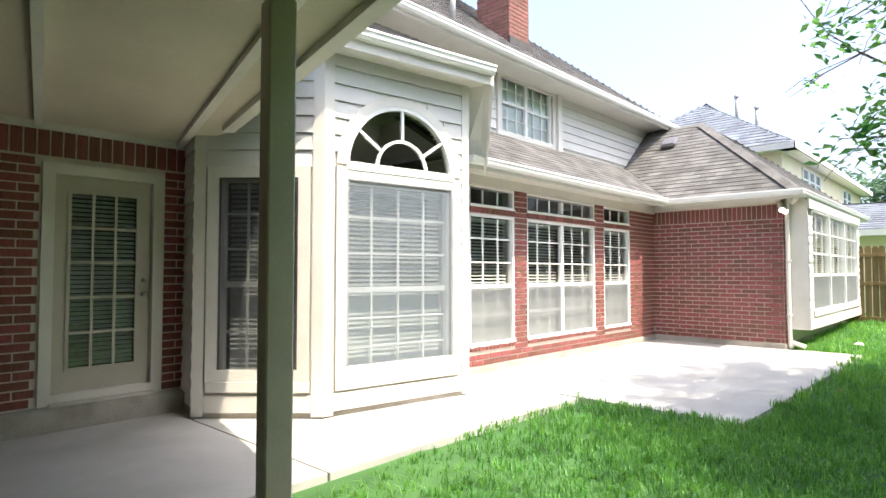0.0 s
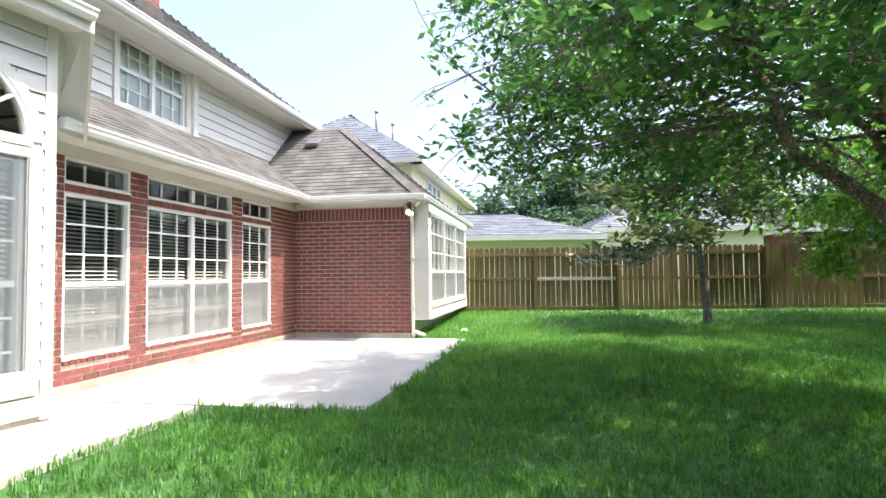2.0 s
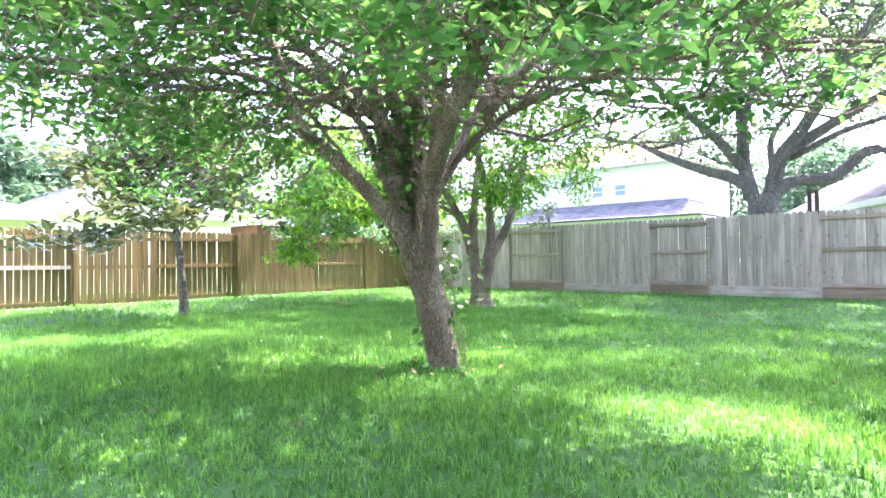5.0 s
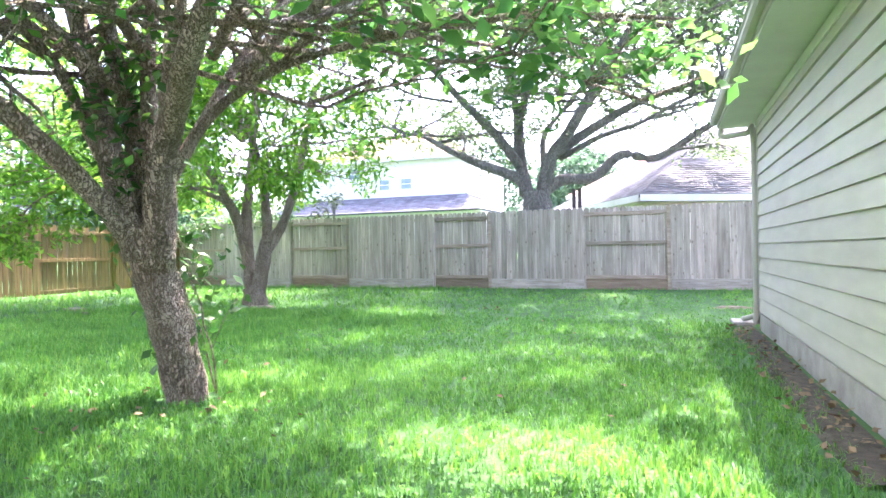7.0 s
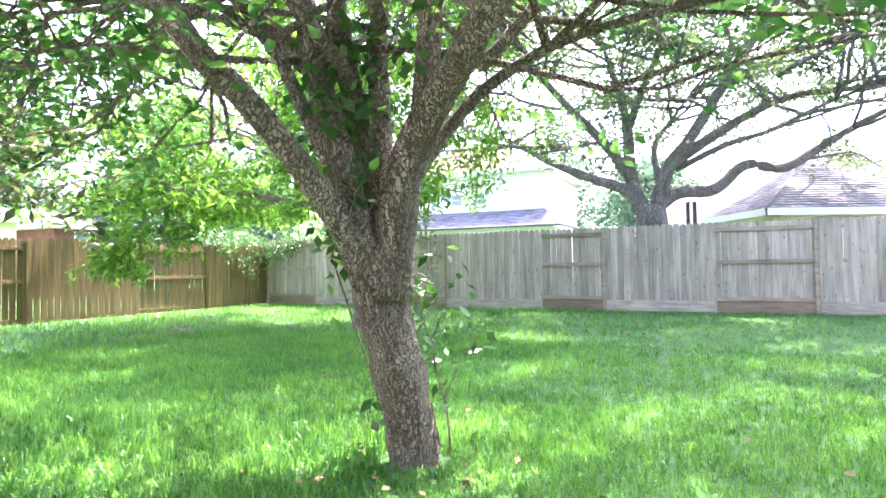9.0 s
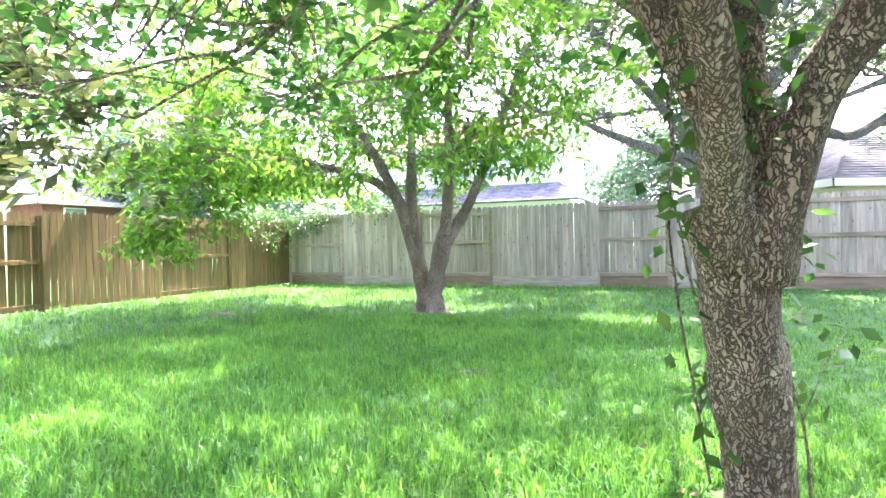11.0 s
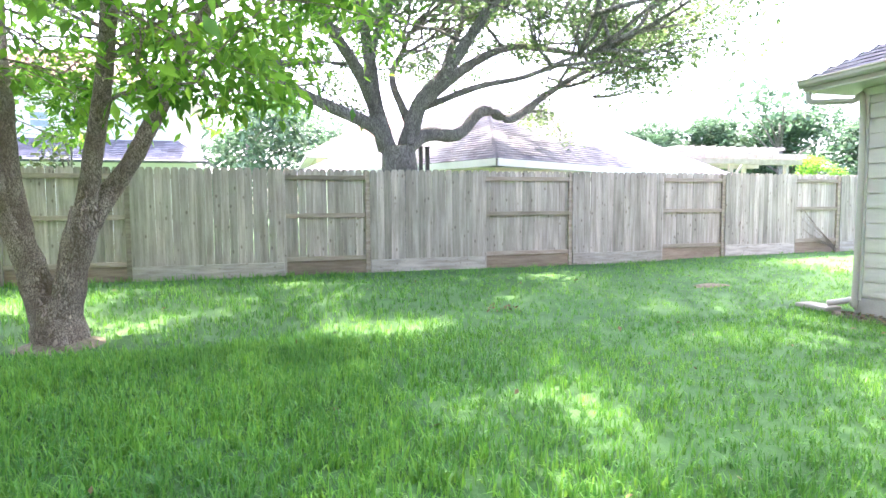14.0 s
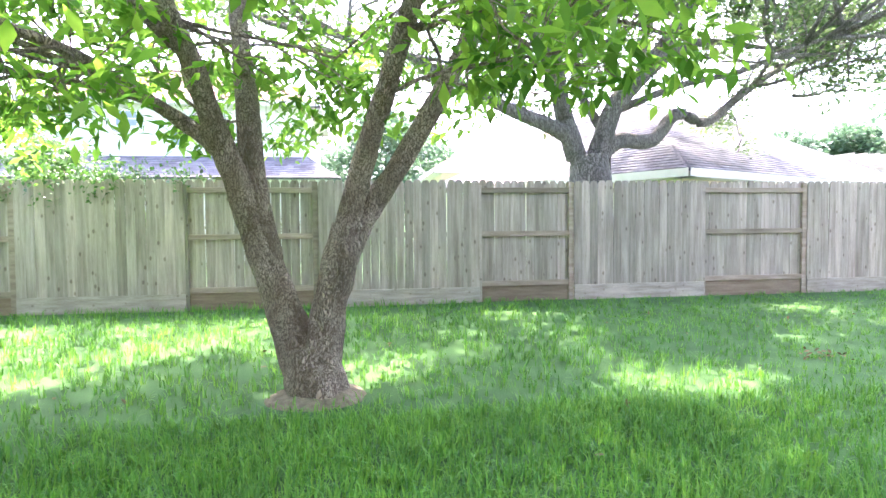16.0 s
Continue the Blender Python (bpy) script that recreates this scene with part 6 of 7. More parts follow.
def blob_tree(name, label, x, y, z0, rad, high, n, seed, leaf=0.3, mat=None, trunk=True, lumps=14):
    """A distant tree: trunk, limbs, and a crown of leaf clumps with an uneven edge."""
    rng = np.random.default_rng(seed)
    t = thing(name, label, "tree" if trunk else "shrub", m=Matrix.Translation((x, y, 0.15)))
    bb = bmesh.new()
    tips = []
    if trunk:
        tube(bb, [Vector((0, 0, -0.1)), Vector((0.1, 0, z0 * 0.5)), Vector((0, 0.1, z0 + high * 0.3)), Vector((0, 0, z0 + high * 0.7))], rad * 0.07, rad * 0.02, 8)
    else:
        tube(bb, [Vector((0, 0, -0.1)), Vector((0.02, 0, z0 + high * 0.4))], 0.05, 0.02, 5)
    cs = []
    for i in range(lumps):
        a, f = rng.uniform(0, 2 * math.pi), rng.uniform(0, 1)
        rr = rad * math.sqrt(rng.uniform(0.05, 1)) * (0.55 + 0.45 * math.sin(math.pi * min(1, f + 0.15)))
        c = Vector((math.cos(a) * rr, math.sin(a) * rr, z0 + high * f))
        tube(bb, [Vector((0, 0, z0 + high * f * 0.5)), c * 0.6 + Vector((0, 0, c.z * 0.35)), c], rad * 0.015 + 0.01, 0.01, 5)
        k = n // lumps
        p = rng.normal(0, 1, (k, 3))
        p /= np.linalg.norm(p, axis=1)[:, None]
        p *= (rng.uniform(0.5, 1, (k, 1)) ** 0.5) * rad * rng.uniform(0.3, 0.48)
        p[:, 2] *= 0.75
        cs.append(p + np.array(c))
    part("trunk", bb, M_BARK_OAK, t)
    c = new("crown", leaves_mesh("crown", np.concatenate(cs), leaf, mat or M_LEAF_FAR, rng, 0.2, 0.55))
    c.parent = t
    tagged(c, kind="stuff")
    return t

# ---------------------------------------------------------------- beyond the fences


def hip_house(name, label, x0, x1, y0, y1, zw, rise, wall_mat, roof_mat, over=0.45, m=None, windows=(), tab=0.6, lap=0.25):
    """A neighbouring house: walls, hipped roof with shingle courses, windows on the wall that faces us.
    windows: (face, a, b, z0, z1), face 's' (low y), 'n' (high y) or 'w' (low x)."""
    h = thing(name, label, "house", m=m)
    part("wall", boxbm(x0, x1, y0, y1, -0.1, zw), wall_mat, h)
    a0, a1, b0, b1 = x0 - over, x1 + over, y0 - over, y1 + over
    d = min(a1 - a0, b1 - b0) / 2
    zt = zw + d * rise
    if a1 - a0 >= b1 - b0:
        r0, r1 = (a0 + d, (b0 + b1) / 2, zt), (a1 - d, (b0 + b1) / 2, zt)
    else:
        r0, r1 = ((a0 + a1) / 2, b0 + d, zt), ((a0 + a1) / 2, b1 - d, zt)
    e = [(a0, b0, zw), (a1, b0, zw), (a1, b1, zw), (a0, b1, zw)]
    if a1 - a0 >= b1 - b0:
        faces = [[e[0], e[1], r1, r0], [e[1], e[2], r1], [e[2], e[3], r0, r1], [e[3], e[0], r0]]
    else:
        faces = [[e[0], e[1], r0], [e[1], e[2], r1, r0], [e[2], e[3], r1], [e[3], e[0], r0, r1]]
    bm = bmesh.new()
    for f in faces:
        slab(bm, f, 0.06)
    rf = part("roof", bm, roof_mat, h)
    for f in faces:
        shingles("shingles", f, roof_mat, rf, tab, lap, 0.02)
    bm = bmesh.new()
    for p, q in ((0, 1), (1, 2), (2, 3), (3, 0)):
        A, B = Vector(e[p]), Vector(e[q])
        dd = (B - A).normalized()
        o = Vector((dd.y, -dd.x, 0)) * 0.03
        vs = [bm.verts.new(v) for v in (A + o, B + o, B + o + Vector((0, 0, -0.2)), A + o + Vector((0, 0, -0.2)))]
        bm.faces.new(vs)
        vs = [bm.verts.new(v) for v in (A + Vector((0, 0, -0.2)), B + Vector((0, 0, -0.2)), B - o * over * 32 + Vector((0, 0, -0.2)), A - o * over * 32 + Vector((0, 0, -0.2)))]
        bm.faces.new(vs)
    part("eave_board", bm, M_TRIM, h)
    for face, a, b, z0, z1 in windows:
        if face == "n":
            wm = Matrix.Translation((b, y1, 0)) @ Matrix.Rotation(math.pi, 4, "Z")
        elif face == "s":
            wm = Matrix.Translation((a, y0, 0))
        else:
            wm = Matrix.Translation((x0, b, 0)) @ Matrix.Rotation(radians(-90), 4, "Z")
        wd = b - a
        w = part("window", frame_ring(bmesh.new(), 0, wd, z0, z1, 0.06, -0.06, -0.002), M_WHITE, h, m=wm)
        part("pane", sheet(0.06, wd - 0.06, -0.03, z0 + 0.06, z1 - 0.06), M_PANE_FAR, w)
        part("bar", boxbm(0.06, wd - 0.06, -0.045, -0.02, (z0 + z1) / 2 - 0.02, (z0 + z1) / 2 + 0.02), M_WHITE, w)
    return h


M_PANE_FAR = material("far_window_glass", (0.20, 0.27, 0.30), (0.30, 0.37, 0.40), 2, 0.08, 0.0, 10)

# south: white two-storey house, its low front roof, and a brick corner
hip_house("neighbour_house", "white two-storey house with small upper windows", 11.2, 22, -38, -30.6, 6.6, 0.5, M_STUCCO, M_SHINGLE_R, windows=(("n", 17.9, 18.8, 5.5, 6.2), ("n", 16.0, 16.75, 4.75, 5.45), ("n", 14.6, 15.35, 4.75, 5.45)))
lowroof = thing("porch_roof", "dark shingled lean-to roof in front of a white house", "roof")
lf = [[(23.0, -28.4, 3.35), (9.9, -28.4, 3.35), (11.3, -30.4, 4.35), (23.0, -30.4, 4.35)], [(9.9, -28.4, 3.35), (9.9, -33, 3.35), (11.3, -33, 4.35), (11.3, -30.4, 4.35)]]
bm = bmesh.new()
for f in lf:
    slab(bm, f[::-1] if (Vector(f[1]) - Vector(f[0])).cross(Vector(f[2]) - Vector(f[0])).z < 0 else f, 0.08)
dk = part("deck", bm, M_SHINGLE_D, lowroof)
for f in lf:
    shingles("shingles", f, M_SHINGLE_D, dk, 0.5, 0.2, 0.02)
part("front_wall", boxbm(10.4, 22.6, -30.4, -28.8, 0, 3.3), M_STUCCO, lowroof)
# south: cream house turned against the fence, its hip corner towards the garden
hip_house("neighbour_house", "cream bungalow with a broad slate-grey hip roof", -16.0, -0.5, -11.0, -0.5, 2.78, 0.55, M_CREAM, M_SHINGLE_D, over=0.5, m=Matrix.Translation((1.75, -17.95, 0)) @ Matrix.Rotation(radians(27), 4, "Z"), tab=0.4, lap=0.18)
hip_house("neighbour_house", "farther house with a reddish hip roof", -3.5, 5.5, -38.5, -31.5, 4.0, 0.6, M_CREAM, M_SHINGLE_R)
# two short dark posts behind the grey fence
for x in (3.72, 3.54):
    p = thing("steel_post", "short dark brown steel post behind the fence", "post", group="posts behind the fence", m=Matrix.Translation((x, -18.37, 0.15)))
    part("shaft", boxbm(-0.05, 0.05, -0.05, 0.05, -0.1, 2.90, bevel=0.006), M_DARK, p)
    part("cap", boxbm(-0.06, 0.06, -0.06, 0.06, 2.90, 2.93), M_DARK, p)
# pergola
pg = thing("pergola", "weathered timber pergola beyond the fence", "pergola")
for x in (-10.9, -14.2, -17.6):
    for y in (-27.4, -30.2):
        part("post", boxbm(x - 0.09, x + 0.09, y - 0.09, y + 0.09, 0, 3.5), M_PERGOLA, pg)
for y in (-27.2, -27.6, -30.0, -30.4):
    part("beam", boxbm(-18.4, -10.2, y - 0.05, y + 0.05, 3.5, 3.76, bevel=0.01), M_PERGOLA, pg)
for i in range(16):
    x = -18.0 + 0.5 * i
    part("rafter", boxbm(x - 0.03, x + 0.03, -31.0, -26.6, 3.762, 3.95, bevel=0.008), M_PERGOLA, pg)
for i in range(8):
    y = -30.8 + 0.58 * i
    part("batten", boxbm(-18.3, -10.3, y - 0.025, y + 0.025, 3.952, 4.0), M_PERGOLA, pg)
for y in (-27.9, -29.7):
    part("beam", boxbm(-17.6, -11.0, y - 0.05, y + 0.05, 4.001, 4.2, bevel=0.01), M_PERGOLA, pg)
for i in range(11):
    x = -17.3 + 0.6 * i
    part("rafter", boxbm(x - 0.035, x + 0.035, -30.4, -27.2, 4.202, 4.36, bevel=0.008), M_PERGOLA, pg)
for x in (-10.9, -14.2):
    part("brace", slab(bmesh.new(), [(x, -27.35, 2.9), (x - 0.6, -27.35, 3.5), (x - 0.75, -27.35, 3.5), (x, -27.35, 2.72)], 0.08), M_PERGOLA, pg)


def palm(x, y, h, seed, s=1.0):
    rng = np.random.default_rng(seed)
    t = thing("palm_tree", "tall fan palm with a skirt of dry fronds", "tree", group="palms beyond the fence", m=Matrix.Translation((x, y, 0.1)))
    bm = bmesh.new()
    tube(bm, [Vector((0, 0, 0)), Vector((0.1, 0, h * 0.5)), Vector((0, 0.1, h))], 0.2, 0.16, 9, 0.1, 0.1)
    part("trunk", bm, M_BARK_OAK, t)
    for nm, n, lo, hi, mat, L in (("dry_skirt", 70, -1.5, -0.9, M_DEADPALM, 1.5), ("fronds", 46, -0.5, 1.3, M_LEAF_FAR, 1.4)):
        bm = bmesh.new()
        for i in range(n):
            a, el = rng.uniform(0, 6.28), rng.uniform(lo, hi)
            d = Vector((math.cos(a) * math.cos(el), math.sin(a) * math.cos(el), math.sin(el)))
            sd = d.cross(Vector((0, 0, 1))).normalized()
            p0 = Vector((0, 0, h - (0.25 if nm == "dry_skirt" else 0) - rng.uniform(0, 0.5 if nm == "dry_skirt" else 0.1)))
            p1, p2 = p0 + d * L * 0.6 * s, p0 + d * L * s + Vector((0, 0, -0.35 * s))
            for k in (-2, -1, 0, 1, 2):
                w = sd * 0.13 * k * s
                vs = [bm.verts.new(q) for q in (p0 + d * 0.15, p1 + w - sd * 0.05, p2 + w * 1.6, p1 + w + sd * 0.05)]
                bm.faces.new(vs)
        tagged(part(nm, bm, mat, t), kind="stuff")


palm(-19.6, -41, 5.9, 3, 0.9)
palm(-14.4, -46, 7.2, 4, 0.8)
palm(-13.6, -44, 7.0, 5, 0.7)
for i, (x, y, z0, rad, hi, n) in enumerate(((-17, -48, 1.5, 3.2, 4.5, 2600), (-23, -47, 1.5, 4.2, 6.0, 3200), (-29, -45, 1.5, 4.2, 6.6, 3200), (-35, -44, 1.5, 4.4, 7.0, 3200), (-42, -42, 1.5, 4.6, 6.4, 3200), (-50, -38, 1.5, 5, 7, 2600),
                                        (9.0, -44, 2, 5.0, 6.5, 3600), (1.5, -55, 2, 5.0, 6.0, 2600), (15, -52, 2, 6, 8, 3000), (40, -5.6, 2.5, 4.2, 5.6, 4200), (46, -12, 2.5, 4.5, 6.0, 3200), (36, -16, 2, 4.0, 6.5, 3600), (31, -24, 1.5, 4.0, 6.0, 3600), (25, -22, 1.5, 3.2, 4.5, 3200), (44, 3, 2.5, 5, 5, 3000), (-22, -20, 1.5, 4, 5, 2000), (20.5, -19.5, 1.2, 2.4, 3.6, 3400))):
    blob_tree("tree", "leafy green tree beyond the garden fence", x, y, z0, rad, hi, int(n * (3.2 if i < 6 else 2.0)), 100 + i, 0.42 if rad > 3 else 0.22, lumps=26 if i < 6 else 16)
blob_tree("shrub", "tall pale green shrub behind the fence", -19.5, -27.0, 0.8, 1.3, 2.9, 2400, 150, 0.16, M_LEAF2, trunk=False)
blob_tree("shrub", "pale shrub behind the fence corner", 14.6, -16.9, 0.8, 1.2, 1.9, 3800, 151, 0.12, M_LEAF_VINE, trunk=False)
blob_tree("shrub", "pale shrub behind the fence corner", 17.6, -14.6, 0.8, 1.1, 1.9, 3200, 152, 0.12, M_LEAF_VINE, trunk=False)
blob_tree("shrub", "thin reddish shrub behind the grey fence", 11.3, -16.6, 0.8, 0.8, 2.2, 700, 153, 0.14, M_LEAF_MAG, trunk=False)


def corner_vine():
    """Creeper hanging over both fences at the corner."""
    rng = np.random.default_rng(66)
    v = thing("creeper", "dense green creeper spilling over the fence corner", "vine", m=Matrix.Translation((16.5, -15.25, 2.2)))
    c = []
    for i in range(70):
        x = -rng.uniform(0, 4.4) ** 1.0
        depth = 0.55 * math.exp(x / 1.6)
        c.append((x, -0.08 - rng.uniform(0, 0.35), rng.uniform(-depth * 0.9, 0.22)))
        if x > -1.6:
            c.append((x, 0.03 + rng.uniform(0, 0.10), rng.uniform(-depth * 1.3, 0.1)))
    for i in range(60):
        y = rng.uniform(0, 2.6)
        depth = 0.8 * math.exp(-((y - 1.2) / 0.7) ** 2) + 0.25 * math.exp(-y / 2)
        c.append((0.10 + rng.uniform(-0.16, 0.25), y, rng.uniform(-depth, 0.22)))
    sb = bmesh.new()
    for q in c[::3]:
        p = Vector(q)
        tube(sb, [Vector((p.x, p.y, min(0.15, p.z + 0.35))), p + Vector((0.03, 0.02, 0.12)), p], 0.006, 0.003, 4)
    tagged(part("stemwork", sb, M_BARK, v), kind="stuff")
    me = leaves_mesh("leaves", sprigs(c, 34, 0.13, rng, 1.0), 0.075, M_LEAF_VINE, rng, 0.6, 0.65)
    o = new("leaves", me)
    o.parent = v
    tagged(o, kind="stuff")


corner_vine()

# east: low yellow outbuilding, yellow house, tall yellow house with blue-grey roof, small brick house
hip_house("neighbour_shed", "low pale yellow outbuilding with a blue-grey roof", 21.4, 26.5, -3.9, 4.2, 2.72, 0.35, M_YELLOW, M_SHINGLE_B)
hip_house("neighbour_house", "pale yellow bungalow with a blue-grey hip roof", 23.6, 33, -11.4, -4.6, 3.15, 0.5, M_YELLOW, M_SHINGLE_B, over=0.3)
hip_house("neighbour_house", "tall pale yellow house with a blue-grey hip roof", 8.9, 24.0, -0.4, 6.8, 5.45, 0.68, M_YELLOW, M_SHINGLE_B, m=HOUSE, windows=(("s", 11.5, 12.4, 4.3, 5.1), ("s", 12.5, 13.4, 4.3, 5.1), ("s", 13.5, 14.4, 4.3, 5.1), ("s", 19.0, 20.0, 4.3, 5.1), ("s", 20.1, 21.1, 4.3, 5.1)))
for uu, vv in ((12.6, 2.0), (13.8, 1.6)):
    vp = thing("vent_pipe", "grey plumbing vent pipe on the roof", "vent pipe", m=hpose(uu, vv, 5.45 + (vv + 0.85) * 0.68))
    part("pipe", pipe(bmesh.new(), [(0, 0, -0.1), (0, 0, 0.5), (0, 0, 0.9)], 0.06), M_PIPE, vp)
    part("cap", pipe(bmesh.new(), [(0, 0, 0.9), (0, 0, 0.95), (0, 0, 1.0)], 0.09), M_PIPE, vp)
hip_house("neighbour_house", "small brick house with a brown roof far off", 30, 36, -20.5, -16.5, 3.5, 0.6, M_BRICK_JOIN, M_SHINGLE_D, windows=(("w", -18.4, -17.4, 2.4, 3.2),))
# hidden sides closed by far trees
for i, (x, y) in enumerate(((-30, 20), (-36, 0), (-30, -40), (30, 40), (0, 45))):
    blob_tree("tree", "leafy green tree beyond the garden fence", x, y, 2, 6, 8, 1500, 300 + i, 0.5)

# ---------------------------------------------------------------- small things on the lawn
BARE = [(7.22, -5.95, 0.26, 0.15), (-0.1, -12.1, 0.42, 0.16), (13.3, -9.05, 0.45, 0.18), (12.6, -8.6, 0.25, 0.12)]
for cx, cy, rx, ry in BARE:
    bm = bmesh.new()
    ringv = []
    for k, zz in ((0.05, 0.012), (0.55, 0.014), (1.15, -0.04)):
        ring = []
        for i in range(22):
            w = 2 * math.pi * i / 22
            rag = 1 + 0.45 * noise.noise(Vector((cx + 1.6 * math.cos(w), cy + 1.6 * math.sin(w), 3.0)))
            x, y = cx + math.cos(w) * rx * k * rag, cy + math.sin(w) * ry * k * rag
            ring.append(bm.verts.new((x, y, ground_z(x, y) + 0.02 + zz)))
        ringv.append(ring)
    for a, b in zip(ringv, ringv[1:]):
        for i in range(22):
            bm.faces.new((a[i], b[i], b[(i + 1) % 22], a[(i + 1) % 22]))
    bm.faces.new(ringv[0])
    tagged(finish("soil_patch", bm, M_SOIL if cx == 7.22 else M_DRYSOIL), "bare brown soil patch in the lawn", "soil", kind="structure")
sc = thing("valve_cover", "small round grey valve cover in the lawn", "valve cover", m=Matrix.Translation((7.25, -5.85, 0.012)))
bm = bmesh.new()
bmesh.ops.create_cone(bm, cap_ends=True, segments=20, radius1=0.06, radius2=0.055, depth=0.03)
part("lid", bm, M_SOIL, sc)
bm = bmesh.new()
bmesh.ops.create_icosphere(bm, subdivisions=2, radius=0.09)
for vtx in bm.verts:
    vtx.co *= 1 + 0.25 * noise.noise(vtx.co * 14)
    vtx.co.z *= 0.6
tagged(finish("stone", bm, M_STUCCO, m=hpose(1.35, -3.35, 0.03)), "small pale stone in the grass", "stone")
rng = np.random.default_rng(77)
pts = []
for i in range(170):
    x, y = rng.uniform(-1, 15), rng.uniform(-14, 1.5)
    if not on_paving(x, y, 0.2):
        pts.append((x, y, ground_z(x, y) + 0.05))
for i in range(60):
    a, rr = rng.uniform(0, 6.28), abs(rng.normal(0, 0.7)) + 0.3
    pts.append((4.86 + math.cos(a) * rr, -3.60 + math.sin(a) * rr, 0.03))
for i in range(240):      # litter along the garage
    x, y = rng.uniform(-0.2, 0.25), rng.uniform(-9.4, -3.2)
    pts.append((x, y, ground_z(x, y) + 0.06))
for i in range(26):
    x, y = 4.35 + rng.normal(0, 0.14), -11.1 + rng.normal(0, 0.1)
    pts.append((x, y, ground_z(x, y) + 0.06))
lf_ob = new("fallen_leaves", leaves_mesh("fallen_leaves", pts, 0.06, M_STRAW, rng, 0.0, 0.6))
tagged(lf_ob, "scattered dry brown leaves on the lawn", "fallen leaves", kind="stuff")

dv = thing("dead_vine", "dry brown vine stems leaning on the grey fence", "vine", m=Matrix.Translation((-6.75, FY + 0.12, ground_z(-6.7, FY))))
vr = random.Random(5)
for i in range(16):
    ex, ez = vr.uniform(0.3, 1.25), 0
    ez = max(0.12, 1.15 * ex * vr.uniform(0.35, 0.95))
    bm = bmesh.new()
    tube(bm, smooth_line([Vector((vr.uniform(-0.1, 0.15), 0.05, -0.03)), Vector((ex * 0.4, 0.03, ez * 0.3 + 0.08)), Vector((ex * 0.8, -0.0, ez * 0.75)), Vector((ex, -0.02, ez))], 4), 0.009, 0.004, 5)
    part("stem", bm, M_BARK, dv)

# ---------------------------------------------------------------- grass blades


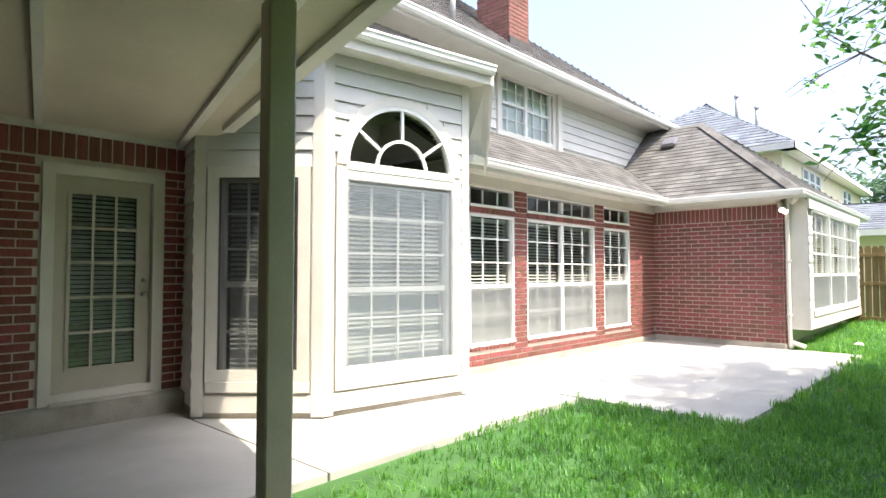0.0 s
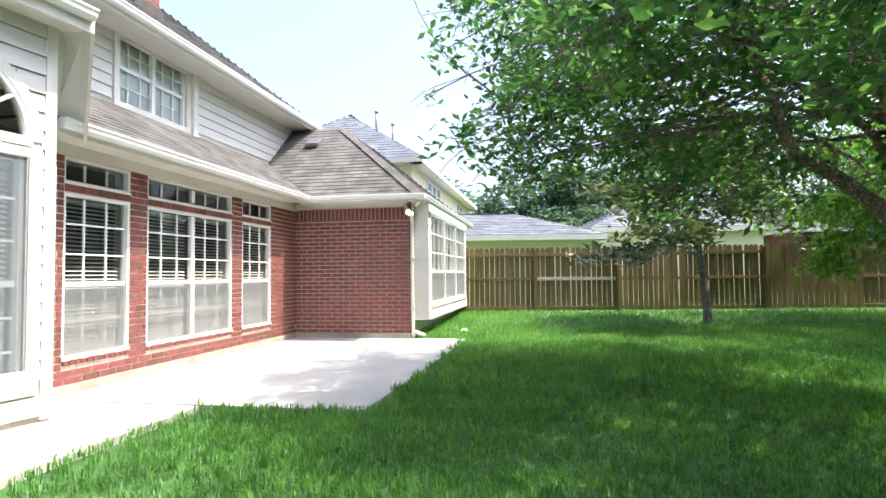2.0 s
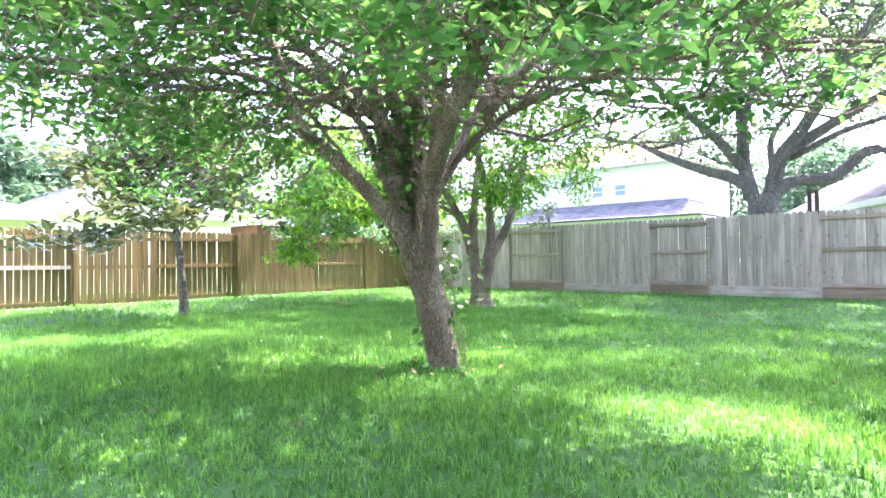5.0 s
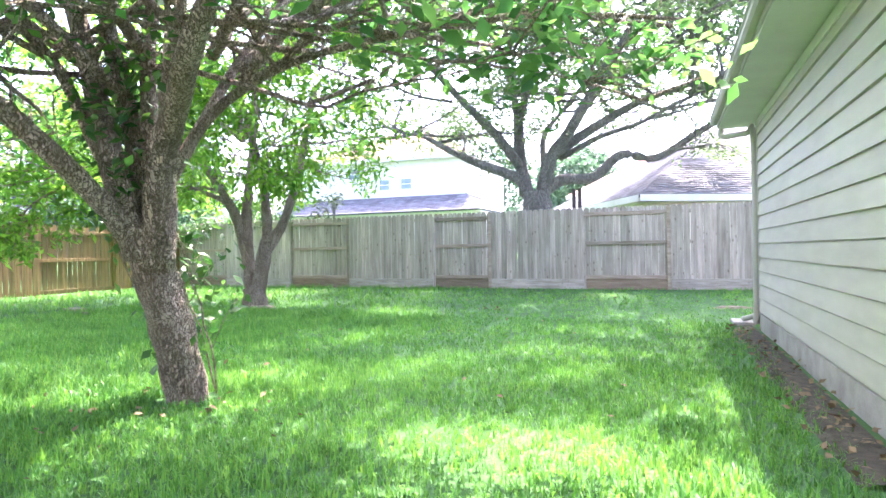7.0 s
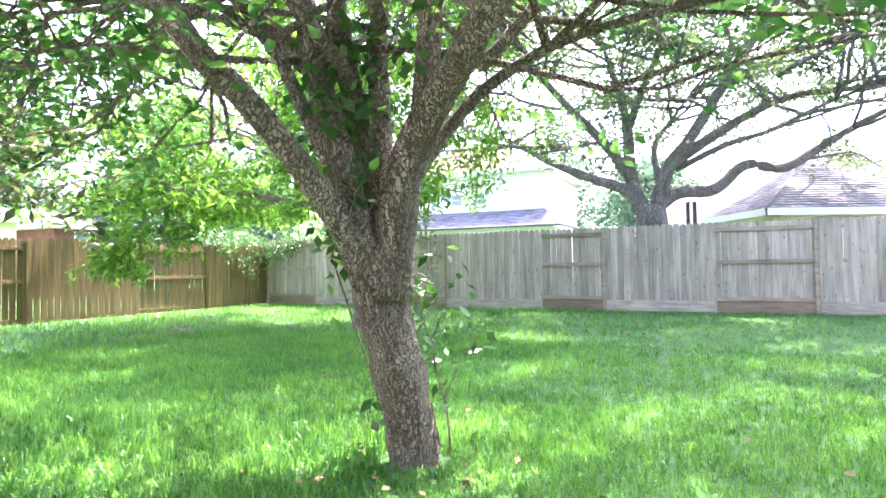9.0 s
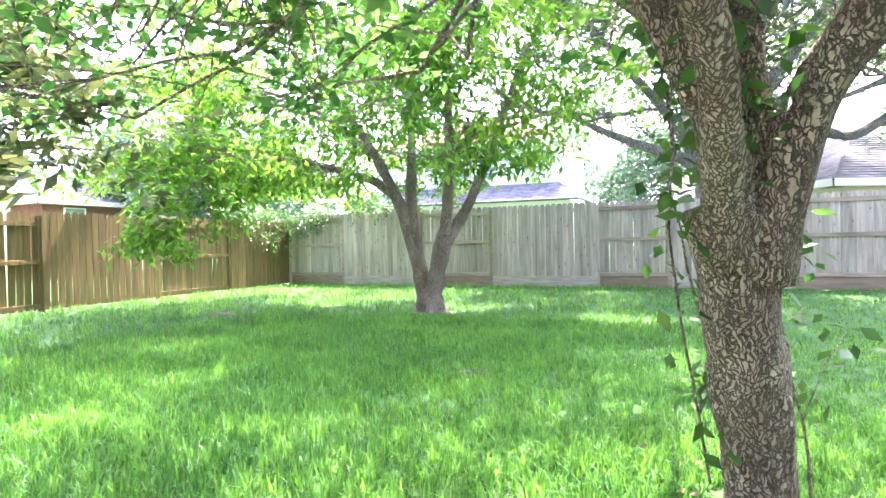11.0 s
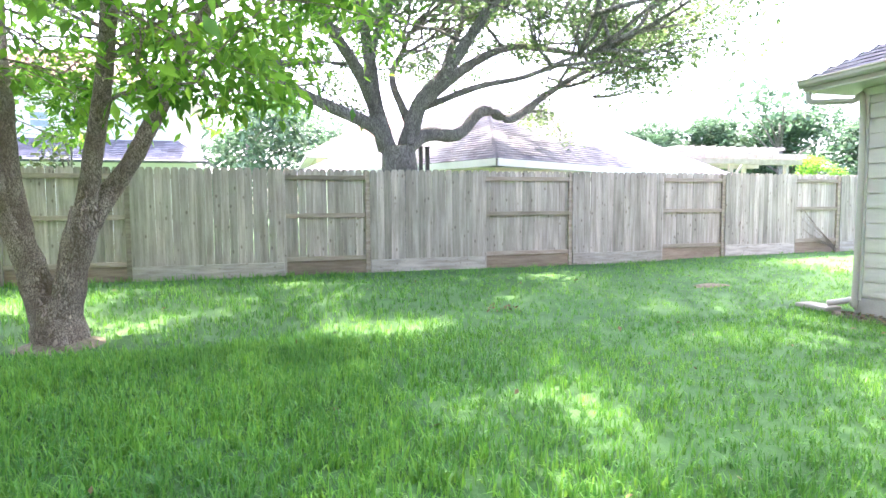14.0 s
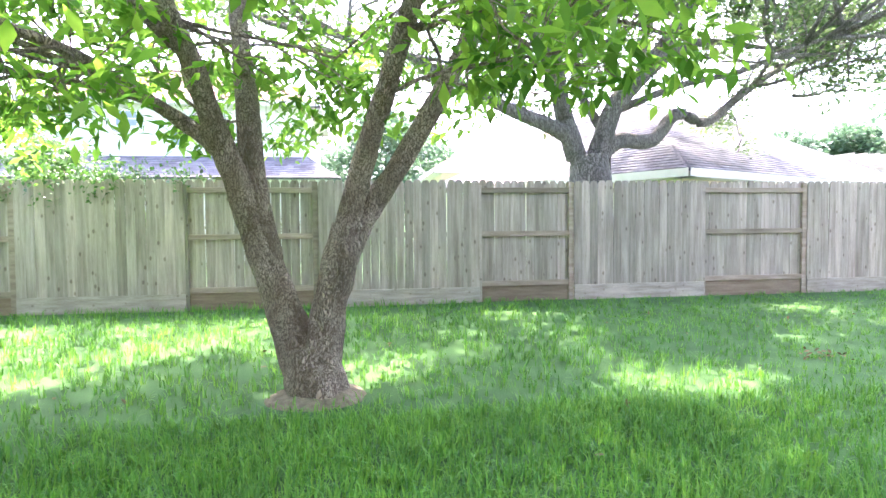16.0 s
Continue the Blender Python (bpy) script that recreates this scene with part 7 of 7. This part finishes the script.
def grass():
    rng = np.random.default_rng(88)
    xs, ys = [], []
    for (x0, x1, y0, y1, n) in ((-1, 6, -6, 3, 60000), (-4, 13, -10, 3.6, 165000), (-4, 16.6, -15.3, 3.6, 120000), (13, 16.6, -1, 3, 6000), (-13, 0, -15.3, -8.9, 9000), (3.5, 11.5, -4.6, -0.6, 30000), (-1, 6, 0.5, 4.2, 22000), (6.5, 11.5, -10, -5, 32000)):
        tx, ty = np.repeat(rng.uniform(x0, x1, n // 5), 5), np.repeat(rng.uniform(y0, y1, n // 5), 5)      # tufts of five
        xs.append(tx + rng.normal(0, 0.022, len(tx))), ys.append(ty + rng.normal(0, 0.022, len(ty)))
    x, y = np.concatenate(xs), np.concatenate(ys)
    hm = np.array(HOUSE_INV)
    u, v = hm[0, 0] * x + hm[0, 1] * y + hm[0, 3], hm[1, 0] * x + hm[1, 1] * y + hm[1, 3]
    e = 0.05 * np.sin(u * 7.0) + 0.03 * np.sin(u * 19.0)
    paved = ((v > -1.82 + e) & (u < -5.92)) | ((u > -6.22 + e) & (u < 0.03) & (v > -3.55 + e)) | ((u >= 0) & (v > -2.5))
    bare = (x < rng.uniform(-0.1, 0.22, len(x)) + 0.08 * np.sin(y * 3)) & (y > -9.7) & (y < -2.9)
    foot = ((x - 9.76) ** 2 + (y + 10.65) ** 2 < 0.24 * rng.uniform(0.4, 1.2, len(x))) | ((x - 4.86) ** 2 + (y + 3.60) ** 2 < 0.07)
    for cx, cy, rx, ry in BARE:
        foot = foot | (((x - cx) / rx) ** 2 + ((y - cy) / ry) ** 2 < rng.uniform(0.35, 1.1, len(x)))
    under = (x < -0.15) & (y > -9.4) & (y < -2.9)
    ok = ~(paved | bare | foot | under)
    x, y = x[ok], y[ok]
    n = len(x)
    sm = lambda a, b, q: (lambda t: t * t * (3 - 2 * t))(np.clip((q - a) / (b - a), 0, 1))
    z = 0.17 * np.maximum(sm(-10.5, -15.3, y), sm(11.5, 16.6, x)) + 0.10 * sm(1.0, -5.5, x) * sm(-8, -15, y) - 0.035
    az, lean = rng.uniform(0, 2 * np.pi, n), np.abs(rng.normal(0.5, 0.35, n))
    patch = 0.5 + 0.5 * np.sin(x * 1.7 + 2 * np.sin(y * 1.1)) * np.sin(y * 1.9 + x)
    near_house = 1 - sm(3.5, 6.5, x) * 0.9
    h = rng.uniform(0.035, 0.13, n) * (1 - 0.22 * near_house) * (0.85 + 0.35 * patch) * (1 + 0.25 * sm(4, 8, x))
    w = rng.uniform(0.0036, 0.0078, n) * (1 - 0.25 * near_house)
    d = np.stack([np.cos(az), np.sin(az), np.zeros(n)], 1)
    s = np.stack([-np.sin(az), np.cos(az), np.zeros(n)], 1)
    base = np.stack([x, y, z], 1)
    upv = np.array([0, 0, 1.0])
    mid = base + d * (h * np.sin(lean) * 0.35)[:, None] + upv * (h * 0.6)[:, None]
    tip = base + d * (h * np.sin(lean) * 1.1)[:, None] + upv * (h * np.cos(lean * 0.8))[:, None]
    W = s * w[:, None]
    vtx = np.stack([base - W, base + W, mid + W * 0.85, mid - W * 0.85, tip], 1).reshape(-1, 3)
    k = np.arange(n)[:, None] * 5
    tri = np.concatenate([k + np.array([[0, 1, 2]]), k + np.array([[0, 2, 3]]), k + np.array([[3, 2, 4]])], 1).reshape(-1)
    me = bpy.data.meshes.new("grass")
    me.vertices.add(n * 5), me.loops.add(n * 9), me.polygons.add(n * 3)
    me.vertices.foreach_set("co", vtx.reshape(-1))
    me.loops.foreach_set("vertex_index", tri)
    me.polygons.foreach_set("loop_start", np.arange(n * 3) * 3)
    me.update(calc_edges=True)
    me.materials.append(M_GRASS)
    tagged(new("grass", me), "thick bright green lawn grass blades", "grass", kind="stuff")


grass()
